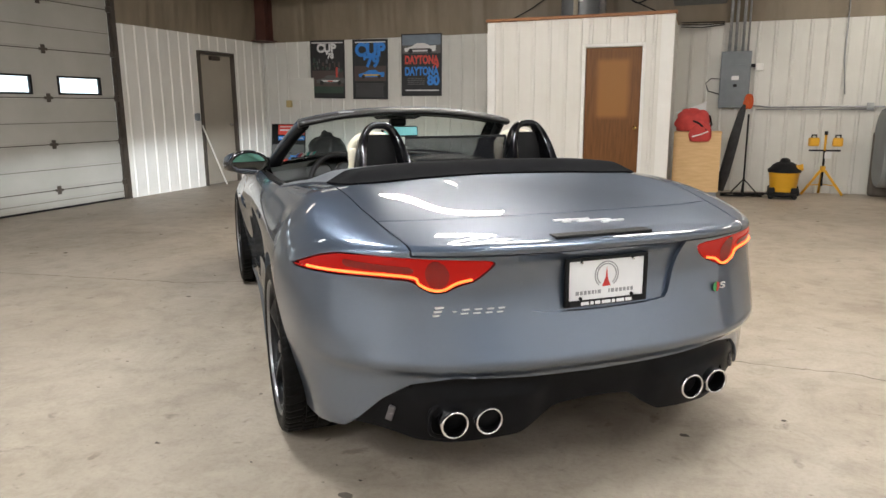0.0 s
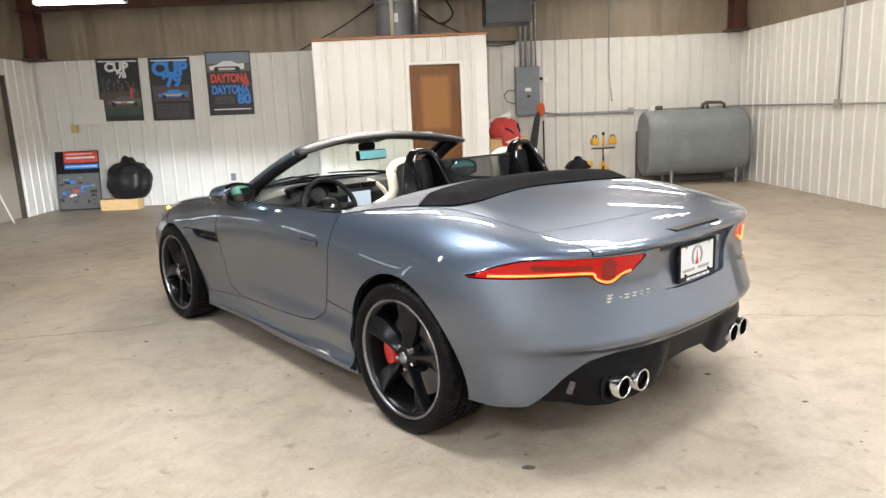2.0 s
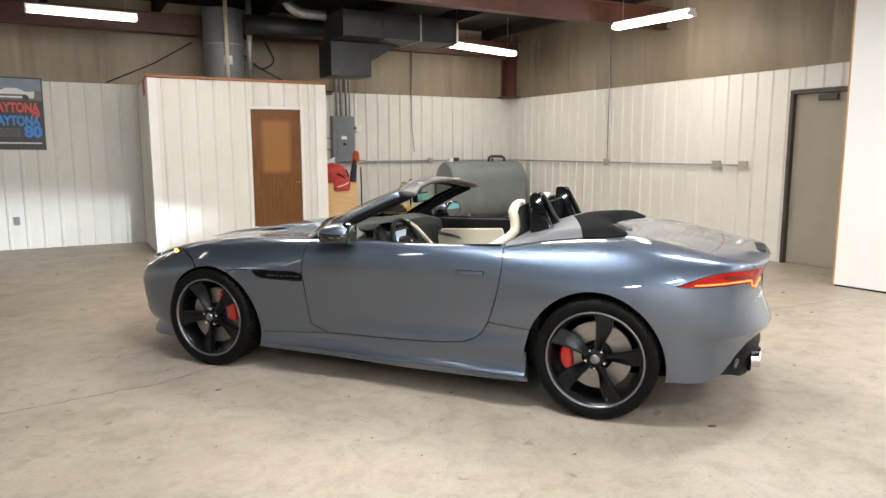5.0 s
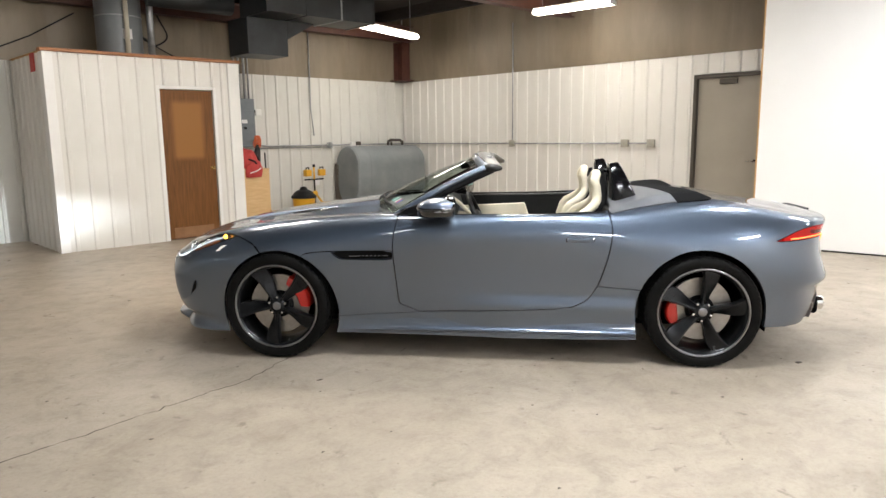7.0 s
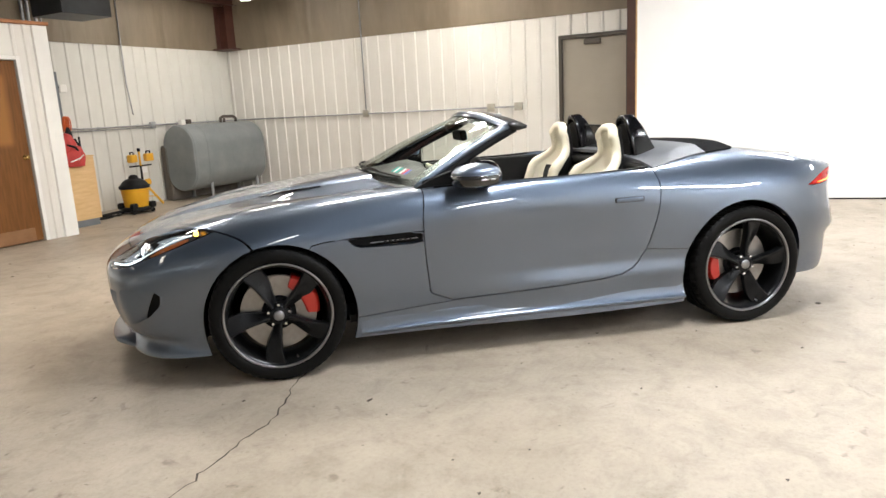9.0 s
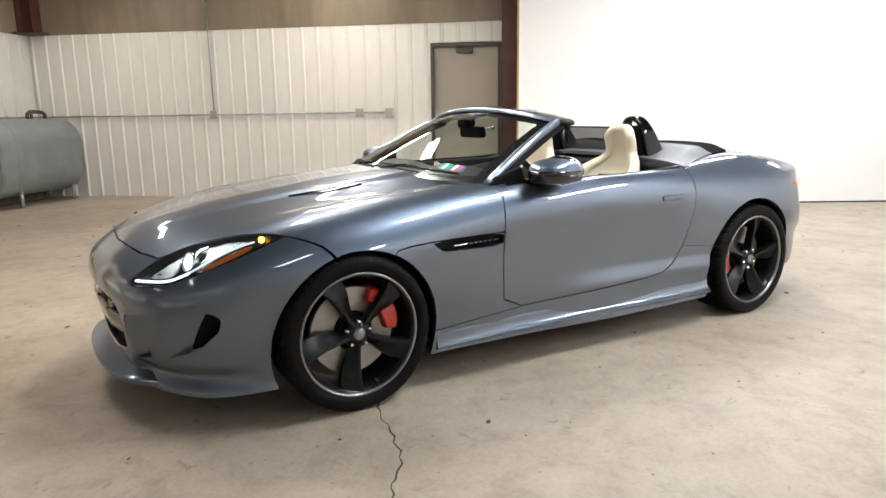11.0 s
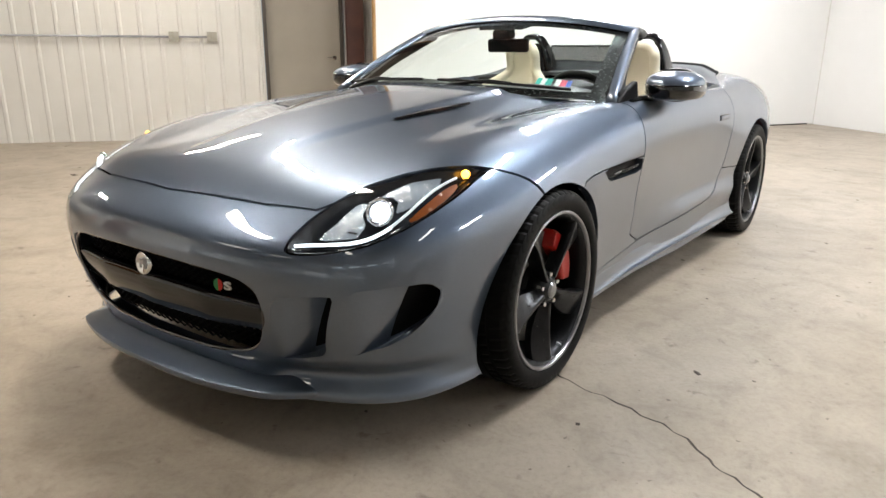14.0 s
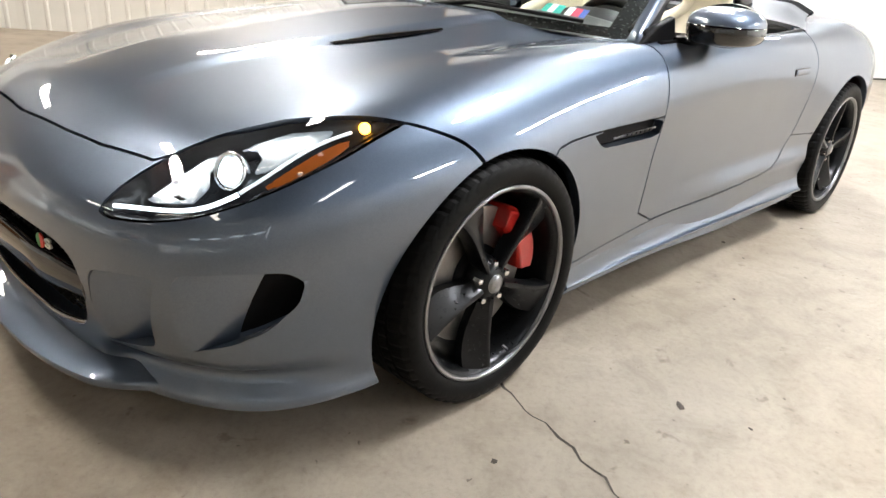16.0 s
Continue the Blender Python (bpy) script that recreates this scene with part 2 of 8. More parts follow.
def concrete():
    m, nt, b = nodes_of("worn_concrete")
    n, l = nt.nodes, nt.links
    tc = n.new("ShaderNodeTexCoord")

    def noise_at(scale, detail=6, rough=0.6, distort=0.0):
        t = n.new("ShaderNodeTexNoise")
        t.inputs["Scale"].default_value, t.inputs["Detail"].default_value = scale, detail
        t.inputs["Roughness"].default_value, t.inputs["Distortion"].default_value = rough, distort
        l.new(tc.outputs["Object"], t.inputs["Vector"])
        return t

    def ramp(src, stops):
        r = n.new("ShaderNodeValToRGB")
        while len(r.color_ramp.elements) < len(stops):
            r.color_ramp.elements.new(0.5)
        for e, (p, c) in zip(r.color_ramp.elements, stops):
            e.position, e.color = p, rgba(c)
        l.new(src.outputs[0], r.inputs[0])
        return r

    def mix(kind, fac, a, b2):
        x = n.new("ShaderNodeMix")
        x.data_type, x.blend_type = "RGBA", kind
        x.inputs["Factor"].default_value = fac
        l.new(a.outputs[0], x.inputs["A"])
        l.new(b2.outputs[0] if len(b2.outputs) < 3 else b2.outputs["Result"], x.inputs["B"])
        out = n.new("NodeReroute")
        l.new(x.outputs["Result"], out.inputs[0])
        return out

    base = ramp(noise_at(0.7, 8, 0.62, 0.4), [(0.30, (0.322, 0.270, 0.212)), (0.52, (0.402, 0.345, 0.276)), (0.72, (0.460, 0.402, 0.330))])
    mottled = ramp(noise_at(5.5, 8, 0.7, 0.6), [(0.32, (0.58, 0.55, 0.51)), (0.50, (0.96, 0.95, 0.94)), (0.75, (1.12, 1.12, 1.12))])
    spots = ramp(noise_at(9, 4, 0.55, 0.5), [(0.28, (0.40, 0.37, 0.33)), (0.35, (1, 1, 1))])
    wear = ramp(noise_at(1.9, 9, 0.72, 1.2), [(0.36, (0.76, 0.73, 0.68)), (0.5, (0.98, 0.98, 0.97)), (0.68, (1.08, 1.07, 1.06))])
    c = mix("MULTIPLY", 0.5, base, mottled)
    c = mix("MULTIPLY", 0.6, c, spots)
    c = mix("MULTIPLY", 0.6, c, wear)
    c = mix("MULTIPLY", 0.55, c, ramp(noise_at(48, 5, 0.75), [(0.30, (0.72, 0.70, 0.67)), (0.48, (0.99, 0.99, 0.99)), (0.72, (1.12, 1.12, 1.12))]))
    c = mix("MULTIPLY", 0.75, c, ramp(noise_at(31, 2, 0.5, 0.3), [(0.235, (0.30, 0.27, 0.23)), (0.275, (1, 1, 1))]))
    l.new(c.outputs[0], b.inputs["Base Color"])
    r = n.new("ShaderNodeMapRange")
    r.inputs["To Min"].default_value, r.inputs["To Max"].default_value = 0.34, 0.62
    l.new(noise_at(3.2, 8, 0.7, 0.8).outputs[0], r.inputs[0])
    l.new(r.outputs[0], b.inputs["Roughness"])
    bp = n.new("ShaderNodeBump")
    bp.inputs["Distance"].default_value, bp.inputs["Strength"].default_value = 0.0025, 0.7
    l.new(noise_at(26, 9, 0.75).outputs[0], bp.inputs["Height"])
    l.new(bp.outputs[0], b.inputs["Normal"])
    return m


CONCRETE = concrete()
floor = part("floor", bx(U0 - 0.3, U1 + 0.3, V0 - 0.3, V1 + 0.3, -0.2, 0.0), CONCRETE, m=ROOM)
tagged(floor, "worn beige concrete floor with cracks and small stains", "floor", kind="structure")


def crack(points, width, name="floor_crack"):
    """A jagged hairline, darker than the slab, sunk between two rounded lips."""
    rnd = random.Random(7)
    fine = []
    for (x0, y0), (x1, y1) in zip(points, points[1:]):
        k = max(2, int(math.hypot(x1 - x0, y1 - y0) / 0.035))
        for i in range(k):
            t = i / k
            fine.append((x0 + (x1 - x0) * t + rnd.gauss(0, 0.007), y0 + (y1 - y0) * t + rnd.gauss(0, 0.007)))
    fine.append(points[-1])
    vs, fs = [], []
    for i, (x, y) in enumerate(fine):
        a, b = fine[max(0, i - 1)], fine[min(len(fine) - 1, i + 1)]
        d = Vector((b[0] - a[0], b[1] - a[1])).normalized()
        w = width * rnd.uniform(0.35, 1.2) * min(1, 0.15 + 0.25 * min(i, len(fine) - 1 - i))
        vs += [(x - d.y * w, y + d.x * w, 0.0012), (x + d.y * w, y - d.x * w, 0.0012)]
        if i:
            fs.append((2 * i - 2, 2 * i - 1, 2 * i + 1, 2 * i))
    ob = part(name, (vs, [], fs), CRACK_DARK)
    ob.parent = floor
    ob.matrix_parent_inverse = ROOM.inverted()
    return ob


CRACK_DARK = mat("crack_dirt", (0.05, 0.042, 0.035), (0.09, 0.075, 0.06), 20, 90, 0.9)


RIB_PITCH = 0.2286


def ribbed(start, width, z0, z1, rise=0.016):
    """A ribbed steel sheet facing -y, standing on z0, x from 0 to width; its first rib stands near start."""
    profile = [(0.0, 0.0)]
    c = start
    while c < width + 0.02:
        for dx, y in ((-0.028, 0.0), (-0.014, -rise), (0.014, -rise), (0.028, 0.0)):
            if 0 < c + dx < width:
                profile.append((c + dx, y))
        c += RIB_PITCH
    profile.append((width, 0.0))
    vs, fs = [], []
    for i, (x, y) in enumerate(profile):
        vs += [(x, y, z0), (x, y, z1)]
        if i:
            fs.append((2 * i - 2, 2 * i, 2 * i + 1, 2 * i - 1))
    return vs, [], fs


def sheets(wall, start, turn, length, z0, z1, material, first=0.1143):
    """Liner sheets of four ribs side by side on a wall. start: (u, v) of the left end as one faces the wall; first: its first rib."""
    x, cache = 0.0, {}
    first %= RIB_PITCH
    while x < length - 0.02:
        lead = first if x == 0 else RIB_PITCH / 2
        w = min(4 * RIB_PITCH + (first - RIB_PITCH / 2 if x == 0 else 0), length - x)
        key = round(w, 3), round(lead, 4)
        if key not in cache:
            me = bpy.data.meshes.new("panel")
            me.from_pydata(*ribbed(lead, w, z0, z1))
            me.materials.append(material)
            cache[key] = me
        ob = new("panel", cache[key])
        ob.parent = wall
        ob.matrix_basis = pose(start[0], start[1], 0, 0, 0, turn) @ pose(x, 0, 0)
        x += w


def blanket(wall, start, turn, length, z0, z1, seed):
    """The baggy vinyl face of the insulation above the liner, with folds where it is pinched at the seams."""
    rnd = random.Random(seed)
    seams = [0.0]
    while seams[-1] < length - 0.8:
        seams.append(seams[-1] + rnd.uniform(0.85, 1.3))
    seams[-1] = length
    folds = [(rnd.uniform(0, length), rnd.uniform(0.015, 0.05), rnd.uniform(0.006, 0.02), rnd.uniform(-0.12, 0.12)) for _ in range(int(length * 7))]
    nx, nz = int(length / 0.035), 14
    vs, fs = [], []
    for i in range(nx + 1):
        x = length * i / nx
        gap = min(abs(x - s) for s in seams)
        for k in range(nz + 1):
            t = k / nz
            belly = 0.035 * math.sin(math.pi * t) * min(1, gap / 0.22)
            y = -belly - 0.012 * min(1, gap / 0.03)
            for c, w, h, lean in folds:
                d = (x - c - lean * (t - 0.5)) / w
                if abs(d) < 3:
                    y -= h * math.exp(-d * d) * (0.35 + 0.65 * t)
            vs.append((x, y, z0 + (z1 - z0) * t))
    for i in range(nx):
        for k in range(nz):
            a = i * (nz + 1) + k
            fs.append((a, a + nz + 1, a + nz + 2, a + 1))
    ob = part("insulation_blanket", (vs, [], fs), BLANKET, wall, "beige wrinkled vinyl insulation facing", smooth=True)
    ob.matrix_basis = pose(start[0], start[1], 0, 0, 0, turn)


def wall_blocks(name, label, pieces, material):
    """A thick wall of butted blocks, with its openings left free."""
    bm = bmesh.new()
    for p in pieces:
        box(bm, *p)
    return tagged(part(name, bm, material, m=ROOM), label, "wall", kind="structure")


T = 0.2
# doors: west v 5.72..6.62, east v 0.36..1.26; roller door west v -0.2..3.98
wall_n = wall_blocks("wall_north", "white ribbed steel liner wall under wrinkled insulation", [(U0 - T, U1 + T, V1, V1 + T, 0, ROOF)], LINER_OLD)
wall_e = wall_blocks("wall_east", "white ribbed steel wall with conduit and steel door", [
    (U1, U1 + T, 1.29, V1, 0, ROOF), (U1, U1 + T, V0, 0.27, 0, ROOF), (U1, U1 + T, 0.27, 1.29, 2.20, ROOF)], LINER)
wall_w = wall_blocks("wall_west", "white ribbed steel wall with door and roller door", [
    (U0 - T, U0, 6.66, V1, 0, ROOF), (U0 - T, U0, 4.02, 5.70, 0, ROOF), (U0 - T, U0, 5.70, 6.66, 2.23, ROOF), (U0 - T, U0, -0.3, 4.02, 3.3, ROOF)], LINER)
# unseen stretch of wall, its dull colour chosen to weaken bounce onto the nose
wall_blocks("unseen_west_wall", "unseen closing wall, kept dull to cut light bounced onto the car", [(U0 - T, U0, V0, -0.3, 0, ROOF)], mat("low_bounce_paint", (0.33, 0.31, 0.28), (0.42, 0.395, 0.36), 1.5, 50, 0.6, 0.75, bump=0.001))
wall_blocks("wall_south", "plain white painted wall", [(U0 - T, U1 + T, V0 - T, V0, 0, ROOF)], WHITE_WALL)
E1 = 0.012
sheets(wall_n, (U0 + 0.03, V1 - E1), 0, U1 - U0 - 0.06, 0.0, LINER_TOP, LINER_OLD, 3.29 - U0 - 0.03)
blanket(wall_n, (U0 + 0.03, V1 - E1), 0, U1 - U0 - 0.06, LINER_TOP, ROOF, 1)
sheets(wall_e, (U1 - E1, V1 - 0.03), -90, V1 - 1.29 - 0.03, 0.0, LINER_TOP, LINER, V1 - 0.03 - 3.637)
sheets(wall_e, (U1 - E1, 1.29), -90, 1.02, 2.20, LINER_TOP, LINER, 1.29 - 3.637)
sheets(wall_e, (U1 - E1, 0.27), -90, 1.2, 0.0, LINER_TOP, LINER, 0.27 - 3.637)
blanket(wall_e, (U1 - E1, V1 - 0.03), -90, V1 + 1.5, LINER_TOP, ROOF, 2)
sheets(wall_w, (U0 + E1, 4.06), 90, 1.64, 0.0, LINER_TOP, LINER)
sheets(wall_w, (U0 + E1, 5.70), 90, 0.96, 2.23, LINER_TOP, LINER)
sheets(wall_w, (U0 + E1, 6.66), 90, V1 - 6.66 - 0.03, 0.0, LINER_TOP, LINER)
blanket(wall_w, (U0 + E1, 4.06), 90, V1 - 4.06 - 0.03, LINER_TOP, ROOF, 3)

ceiling = part("ceiling", bx(U0 - T, U1 + T, V0 - T, V1 + T, ROOF, ROOF + 0.15), DARK_CEILING, m=ROOM)
tagged(ceiling, "dark roof deck over steel beams", "ceiling", kind="structure")


def i_beam(length, h=0.30, w=0.16, t=0.012):
    bm = bmesh.new()
    box(bm, 0, length, -w / 2, w / 2, -h, -h + t)
    box(bm, 0, length, -w / 2, w / 2, -t, 0)
    box(bm, 0, length, -t / 2, t / 2, -h + t, -t)
    return bm


for v in (7.25, 3.4, -0.4, -4.2):
    ob = part("roof_beam", i_beam(U1 - U0 - 0.1), RED_OXIDE, m=at(U0 + 0.05, v, ROOF - 0.22))
    tagged(ob, "dark red oxide steel roof beam", "beam", "roof beams", "structure")
for k in range(8):
    u = U0 + 0.7 + 1.5 * k
    bm = bmesh.new()
    box(bm, -0.035, 0.035, V0 + 0.1, V1 - 0.1, -0.2, -0.003)
    box(bm, 0.035, 0.07, V0 + 0.1, V1 - 0.1, -0.2, -0.185)
    tagged(part("roof_purlin", bm, DARK_CEILING, m=at(u, 0, ROOF)), "dark steel roof purlin", "beam", "roof purlins", "structure")


def column(u, v, turn=0, z0=0.0):
    h, w, t = 0.26, 0.20, 0.012
    bm = bmesh.new()
    box(bm, -w / 2, w / 2, -h / 2, -h / 2 + t, z0, ROOF - 0.52)
    box(bm, -w / 2, w / 2, h / 2 - t, h / 2, z0, ROOF - 0.52)
    box(bm, -t / 2, t / 2, -h / 2 + t, h / 2 - t, z0, ROOF - 0.52)
    box(bm, -0.16, 0.16, -0.2, 0.2, z0, z0 + 0.02)
    ob = part("steel_column", bm, RED_OXIDE, m=at(u, v, 0, turn))
    return tagged(ob, "dark red oxide steel column against the wall", "column", "steel columns", "structure")


column(5.62, 0.16, 90)

# white photo wall, leaning away from the east wall towards the column
WA, WB = (4.88, 0.0), (5.80, -7.13)
ang = math.degrees(math.atan2(WB[1] - WA[1], WB[0] - WA[0]))
ln = math.hypot(WB[0] - WA[0], WB[1] - WA[1])
photo_wall = tagged(part("partition_wall", bx(0, ln, 0.0, 0.09, 0.02, ROOF - 0.53), WHITE_WALL, m=at(WA[0], WA[1], 0, ang)), "smooth bright white partition wall", "wall", kind="structure")
part("end_board", bx(-0.02, -0.001, 0.0, 0.09, 0.02, ROOF - 0.53), OSB, photo_wall, "bare plywood edge of the white wall")
# shade in the gap at the wall's foot, drawn as a black strip
part("base_shade", bx(0, ln, 0.012, 0.09, 0.0, 0.02), BLACK_PLASTIC, photo_wall, "black strip put in for the shade under the white wall")

# ---- office booth ----
OU0, OU1, OV, OH = -1.24, 1.25, 5.985, 2.45
booth = wall_blocks("office_wall", "white ribbed steel office booth with a wood cap", [
    (OU0, 0.11, OV + 0.03, OV + 0.13, 0, OH), (0.87, OU1, OV + 0.03, OV + 0.13, 0, OH), (0.11, 0.87, OV + 0.03, OV + 0.13, 2.07, OH),
    (OU0, OU0 + 0.1, OV + 0.13, V1, 0, OH), (OU1 - 0.1, OU1, OV + 0.13, V1, 0, OH)], LINER_OLD)
sheets(booth, (OU0 + 0.06, OV + 0.026), 0, 0.075 - OU0 - 0.06, 0.0, OH, LINER)
sheets(booth, (0.075, OV + 0.026), 0, 0.83, 2.11, OH, LINER)
sheets(booth, (0.905, OV + 0.026), 0, OU1 - 0.905 - 0.14, 0.0, OH, LINER)
sheets(booth, (OU0 - 0.004, V1 - 0.03), -90, V1 - OV - 0.09, 0.0, OH, LINER)
for (u0, u1) in ((OU0 - 0.03, OU0 + 0.085), (OU1 - 0.15, OU1 + 0.02)):
    part("corner_trim", bx(u0, u1, OV - 0.012, OV + 0.14, 0, OH - 0.002, bevel=0.004), WHITE_TRIM, booth, "white steel corner trim")
part("cap_board", bx(OU0 - 0.05, OU1 + 0.04, OV - 0.03, OV + 0.10, OH + 0.002, OH + 0.04, bevel=0.004), CAP_WOOD, booth, "stained wood cap board")
part("roof_board", bx(OU0, OU1, OV + 0.102, V1 - 0.04, OH + 0.002, OH + 0.03), OSB, booth)


def wood_door_mat():
    m, nt, b = nodes_of("worn_brown_door")
    n, l = nt.nodes, nt.links
    tc = n.new("ShaderNodeTexCoord")
    mp = n.new("ShaderNodeMapping")
    mp.inputs["Scale"].default_value = (14, 14, 1.2)
    l.new(tc.outputs["Object"], mp.inputs[0])
    g = n.new("ShaderNodeTexNoise")
    g.inputs["Scale"].default_value, g.inputs["Detail"].default_value = 3.0, 9
    l.new(mp.outputs[0], g.inputs["Vector"])
    r = n.new("ShaderNodeValToRGB")
    r.color_ramp.elements[0].position, r.color_ramp.elements[1].position = 0.25, 0.8
    r.color_ramp.elements[0].color, r.color_ramp.elements[1].color = (0.115, 0.044, 0.011, 1), (0.20, 0.082, 0.021, 1)
    l.new(g.outputs[0], r.inputs[0])
    # a paler soft-edged rectangle on the upper part of the leaf
    sep = n.new("ShaderNodeSeparateXYZ")
    l.new(tc.outputs["Object"], sep.inputs[0])
    edges = []
    for axis, mid, half in ((0, 0.378, 0.21), (2, 1.51, 0.385)):
        off, far, fall = n.new("ShaderNodeMath"), n.new("ShaderNodeMath"), n.new("ShaderNodeMapRange")
        off.operation, off.inputs[1].default_value = "SUBTRACT", mid
        far.operation = "ABSOLUTE"
        l.new(sep.outputs[axis], off.inputs[0])
        l.new(off.outputs[0], far.inputs[0])
        fall.interpolation_type = "SMOOTHSTEP"
        for key, val in (("From Min", half + 0.05), ("From Max", half - 0.05), ("To Min", 0.0), ("To Max", 1.0)):
            fall.inputs[key].default_value = val
        l.new(far.outputs[0], fall.inputs["Value"])
        edges.append(fall)
    both_ = n.new("ShaderNodeMath")
    both_.operation = "MULTIPLY"
    l.new(edges[0].outputs[0], both_.inputs[0])
    l.new(edges[1].outputs[0], both_.inputs[1])
    pale_patch = n.new("ShaderNodeMix")
    pale_patch.data_type = "RGBA"
    pale_patch.inputs["B"].default_value = (0.28, 0.125, 0.033, 1)
    l.new(both_.outputs[0], pale_patch.inputs["Factor"])
    l.new(r.outputs[0], pale_patch.inputs["A"])
    l.new(pale_patch.outputs["Result"], b.inputs["Base Color"])
    b.inputs["Roughness"].default_value = 0.48
    b.inputs["Specular IOR Level"].default_value = 0.25
    return m


BROWN_DOOR = wood_door_mat()
odoor = thing("door_1", "closed brown flush wooden door with a paler patch", "door", at(0.12, OV + 0.03), kind="structure")
part("leaf", bx(0.004, 0.746, 0.03, 0.07, 0.012, 2.055, bevel=0.003), BROWN_DOOR, odoor)
part("kick_mark", bx(0.08, 0.66, 0.0275, 0.0298, 0.02, 0.17), mat("scuffed_wood", (0.19, 0.09, 0.035), (0.26, 0.13, 0.055), 7, 60, 0.6), odoor)
for (x0, x1, z0, z1) in ((-0.045, 0.0, 0, 2.105), (0.75, 0.795, 0, 2.105), (0.0, 0.75, 2.062, 2.105)):
    part("casing", bx(x0, x1, -0.012, 0.028, z0, z1, bevel=0.005), WHITE_TRIM, odoor, "white casing")
part("knob", moved(lathe([(0.0, 0.065), (0.018, 0.062), (0.027, 0.048), (0.024, 0.034), (0.011, 0.026), (0.011, 0.01), (0.03, 0.008), (0.03, 0.0)], 20), pose(0.69, 0.03, 0.98, 90, 0, 0)), mat("brass", (0.62, 0.42, 0.15), (0.7, 0.5, 0.2), 9, 60, 0.2, metal=1.0), odoor, "brass knob", smooth=True)


def steel_door(name, m, w, h, flip, label):
    d = thing(name, label, "door", m, kind="structure")
    part("leaf", bx(0.045, w - 0.045, 0.05, 0.095, 0.01, h - 0.05, bevel=0.002), BEIGE_STEEL, d)
    for x0, x1, z0, z1 in ((0, 0.045, 0, h), (w - 0.045, w, 0, h), (0.045, w - 0.045, h - 0.05, h)):
        part("frame", bx(x0, x1, -0.015, 0.14, z0, z1, bevel=0.003), BRONZE_STEEL, d, "dark bronze steel frame")
    x = 0.12 if flip else w - 0.12
    part("lever", merged(moved(lathe([(0.0, 0.012), (0.026, 0.010), (0.028, 0.0)], 18), pose(x, 0.05, 1.0, 90, 0, 0)), tube([(x, 0.05, 1.0), (x, 0.0, 1.0), (x + (0.1 if flip else -0.1), -0.005, 1.0)], 0.009)), CHROME, d, "satin metal handle", smooth=True)
    a = 0.16 if flip else w - 0.16
    part("closer", bx(w / 2 - 0.14, w / 2 + 0.1, 0.0, 0.05, h - 0.14, h - 0.07, bevel=0.006), BRONZE_STEEL, d, "dark door closer")
    return d


steel_door("door_2", at(U1 - 0.03, 1.285, 0, -90), 1.0, 2.19, False, "closed beige steel door in a dark frame")
steel_door("door_3", at(U0 + 0.03, 5.71, 0, 90), 0.94, 2.22, False, "closed grey-brown steel door in a dark frame")

# ---- the car: paint and trims ----


def car_paint():
    m, nt, b = nodes_of("blue_grey_metallic")
    n, l = nt.nodes, nt.links
    tc = n.new("ShaderNodeTexCoord")
    fl = n.new("ShaderNodeTexVoronoi")
    fl.inputs["Scale"].default_value = 1400
    l.new(tc.outputs["Object"], fl.inputs["Vector"])
    r = n.new("ShaderNodeValToRGB")
    r.color_ramp.elements[0].color, r.color_ramp.elements[1].color = (0.071, 0.092, 0.128, 1), (0.134, 0.170, 0.228, 1)
    l.new(fl.outputs["Color"], r.inputs[0])
    l.new(r.outputs[0], b.inputs["Base Color"])
    b.inputs["Metallic"].default_value = 0.88
    dust = n.new("ShaderNodeTexNoise")
    dust.inputs["Scale"].default_value, dust.inputs["Detail"].default_value = 7, 6
    l.new(tc.outputs["Object"], dust.inputs["Vector"])
    mr = n.new("ShaderNodeMapRange")
    mr.inputs["To Min"].default_value, mr.inputs["To Max"].default_value = 0.385, 0.435
    l.new(dust.outputs[0], mr.inputs[0])
    l.new(mr.outputs[0], b.inputs["Roughness"])
    b.inputs["Coat Weight"].default_value, b.inputs["Coat Roughness"].default_value, b.inputs["Coat IOR"].default_value = 1.0, 0.010, 1.75
    return m


PAINT = car_paint()
GLOSS_BLACK = mat("gloss_black", (0.003, 0.003, 0.0035), (0.005, 0.005, 0.006), 8, 90, 0.08, 0.14, coat=1.0)
SATIN_BLACK = mat("satin_black_plastic", (0.005, 0.005, 0.0055), (0.009, 0.009, 0.010), 9, 200, 0.38, 0.5, bump=0.0003, spec=0.08)
RUBBER = mat("tyre_rubber", (0.0035, 0.0035, 0.0035), (0.007, 0.0068, 0.0066), 12, 160, 0.40, 0.62, spec=0.09)
WHEEL_GREY = mat("dark_grey_wheel", (0.010, 0.0105, 0.012), (0.020, 0.021, 0.023), 8, 120, 0.24, 0.34, metal=0.7)
RIM_SILVER = mat("machined_rim", (0.24, 0.24, 0.25), (0.33, 0.33, 0.34), 8, 200, 0.24, 0.34, metal=1.0)
CALIPER_RED = mat("red_caliper", (0.42, 0.012, 0.008), (0.52, 0.02, 0.012), 8, 90, 0.3, coat=0.5)
DISC = mat("brake_disc", (0.30, 0.28, 0.26), (0.42, 0.40, 0.37), 20, 150, 0.35, 0.5, metal=0.9)
CANVAS = mat("black_canvas", (0.006, 0.006, 0.0065), (0.011, 0.011, 0.012), 6, 700, 0.8, 0.95, bump=0.0005, spec=0.04)
CREAM = mat("cream_leather", (0.62, 0.56, 0.42), (0.70, 0.64, 0.50), 5, 220, 0.4, 0.55, bump=0.0004)
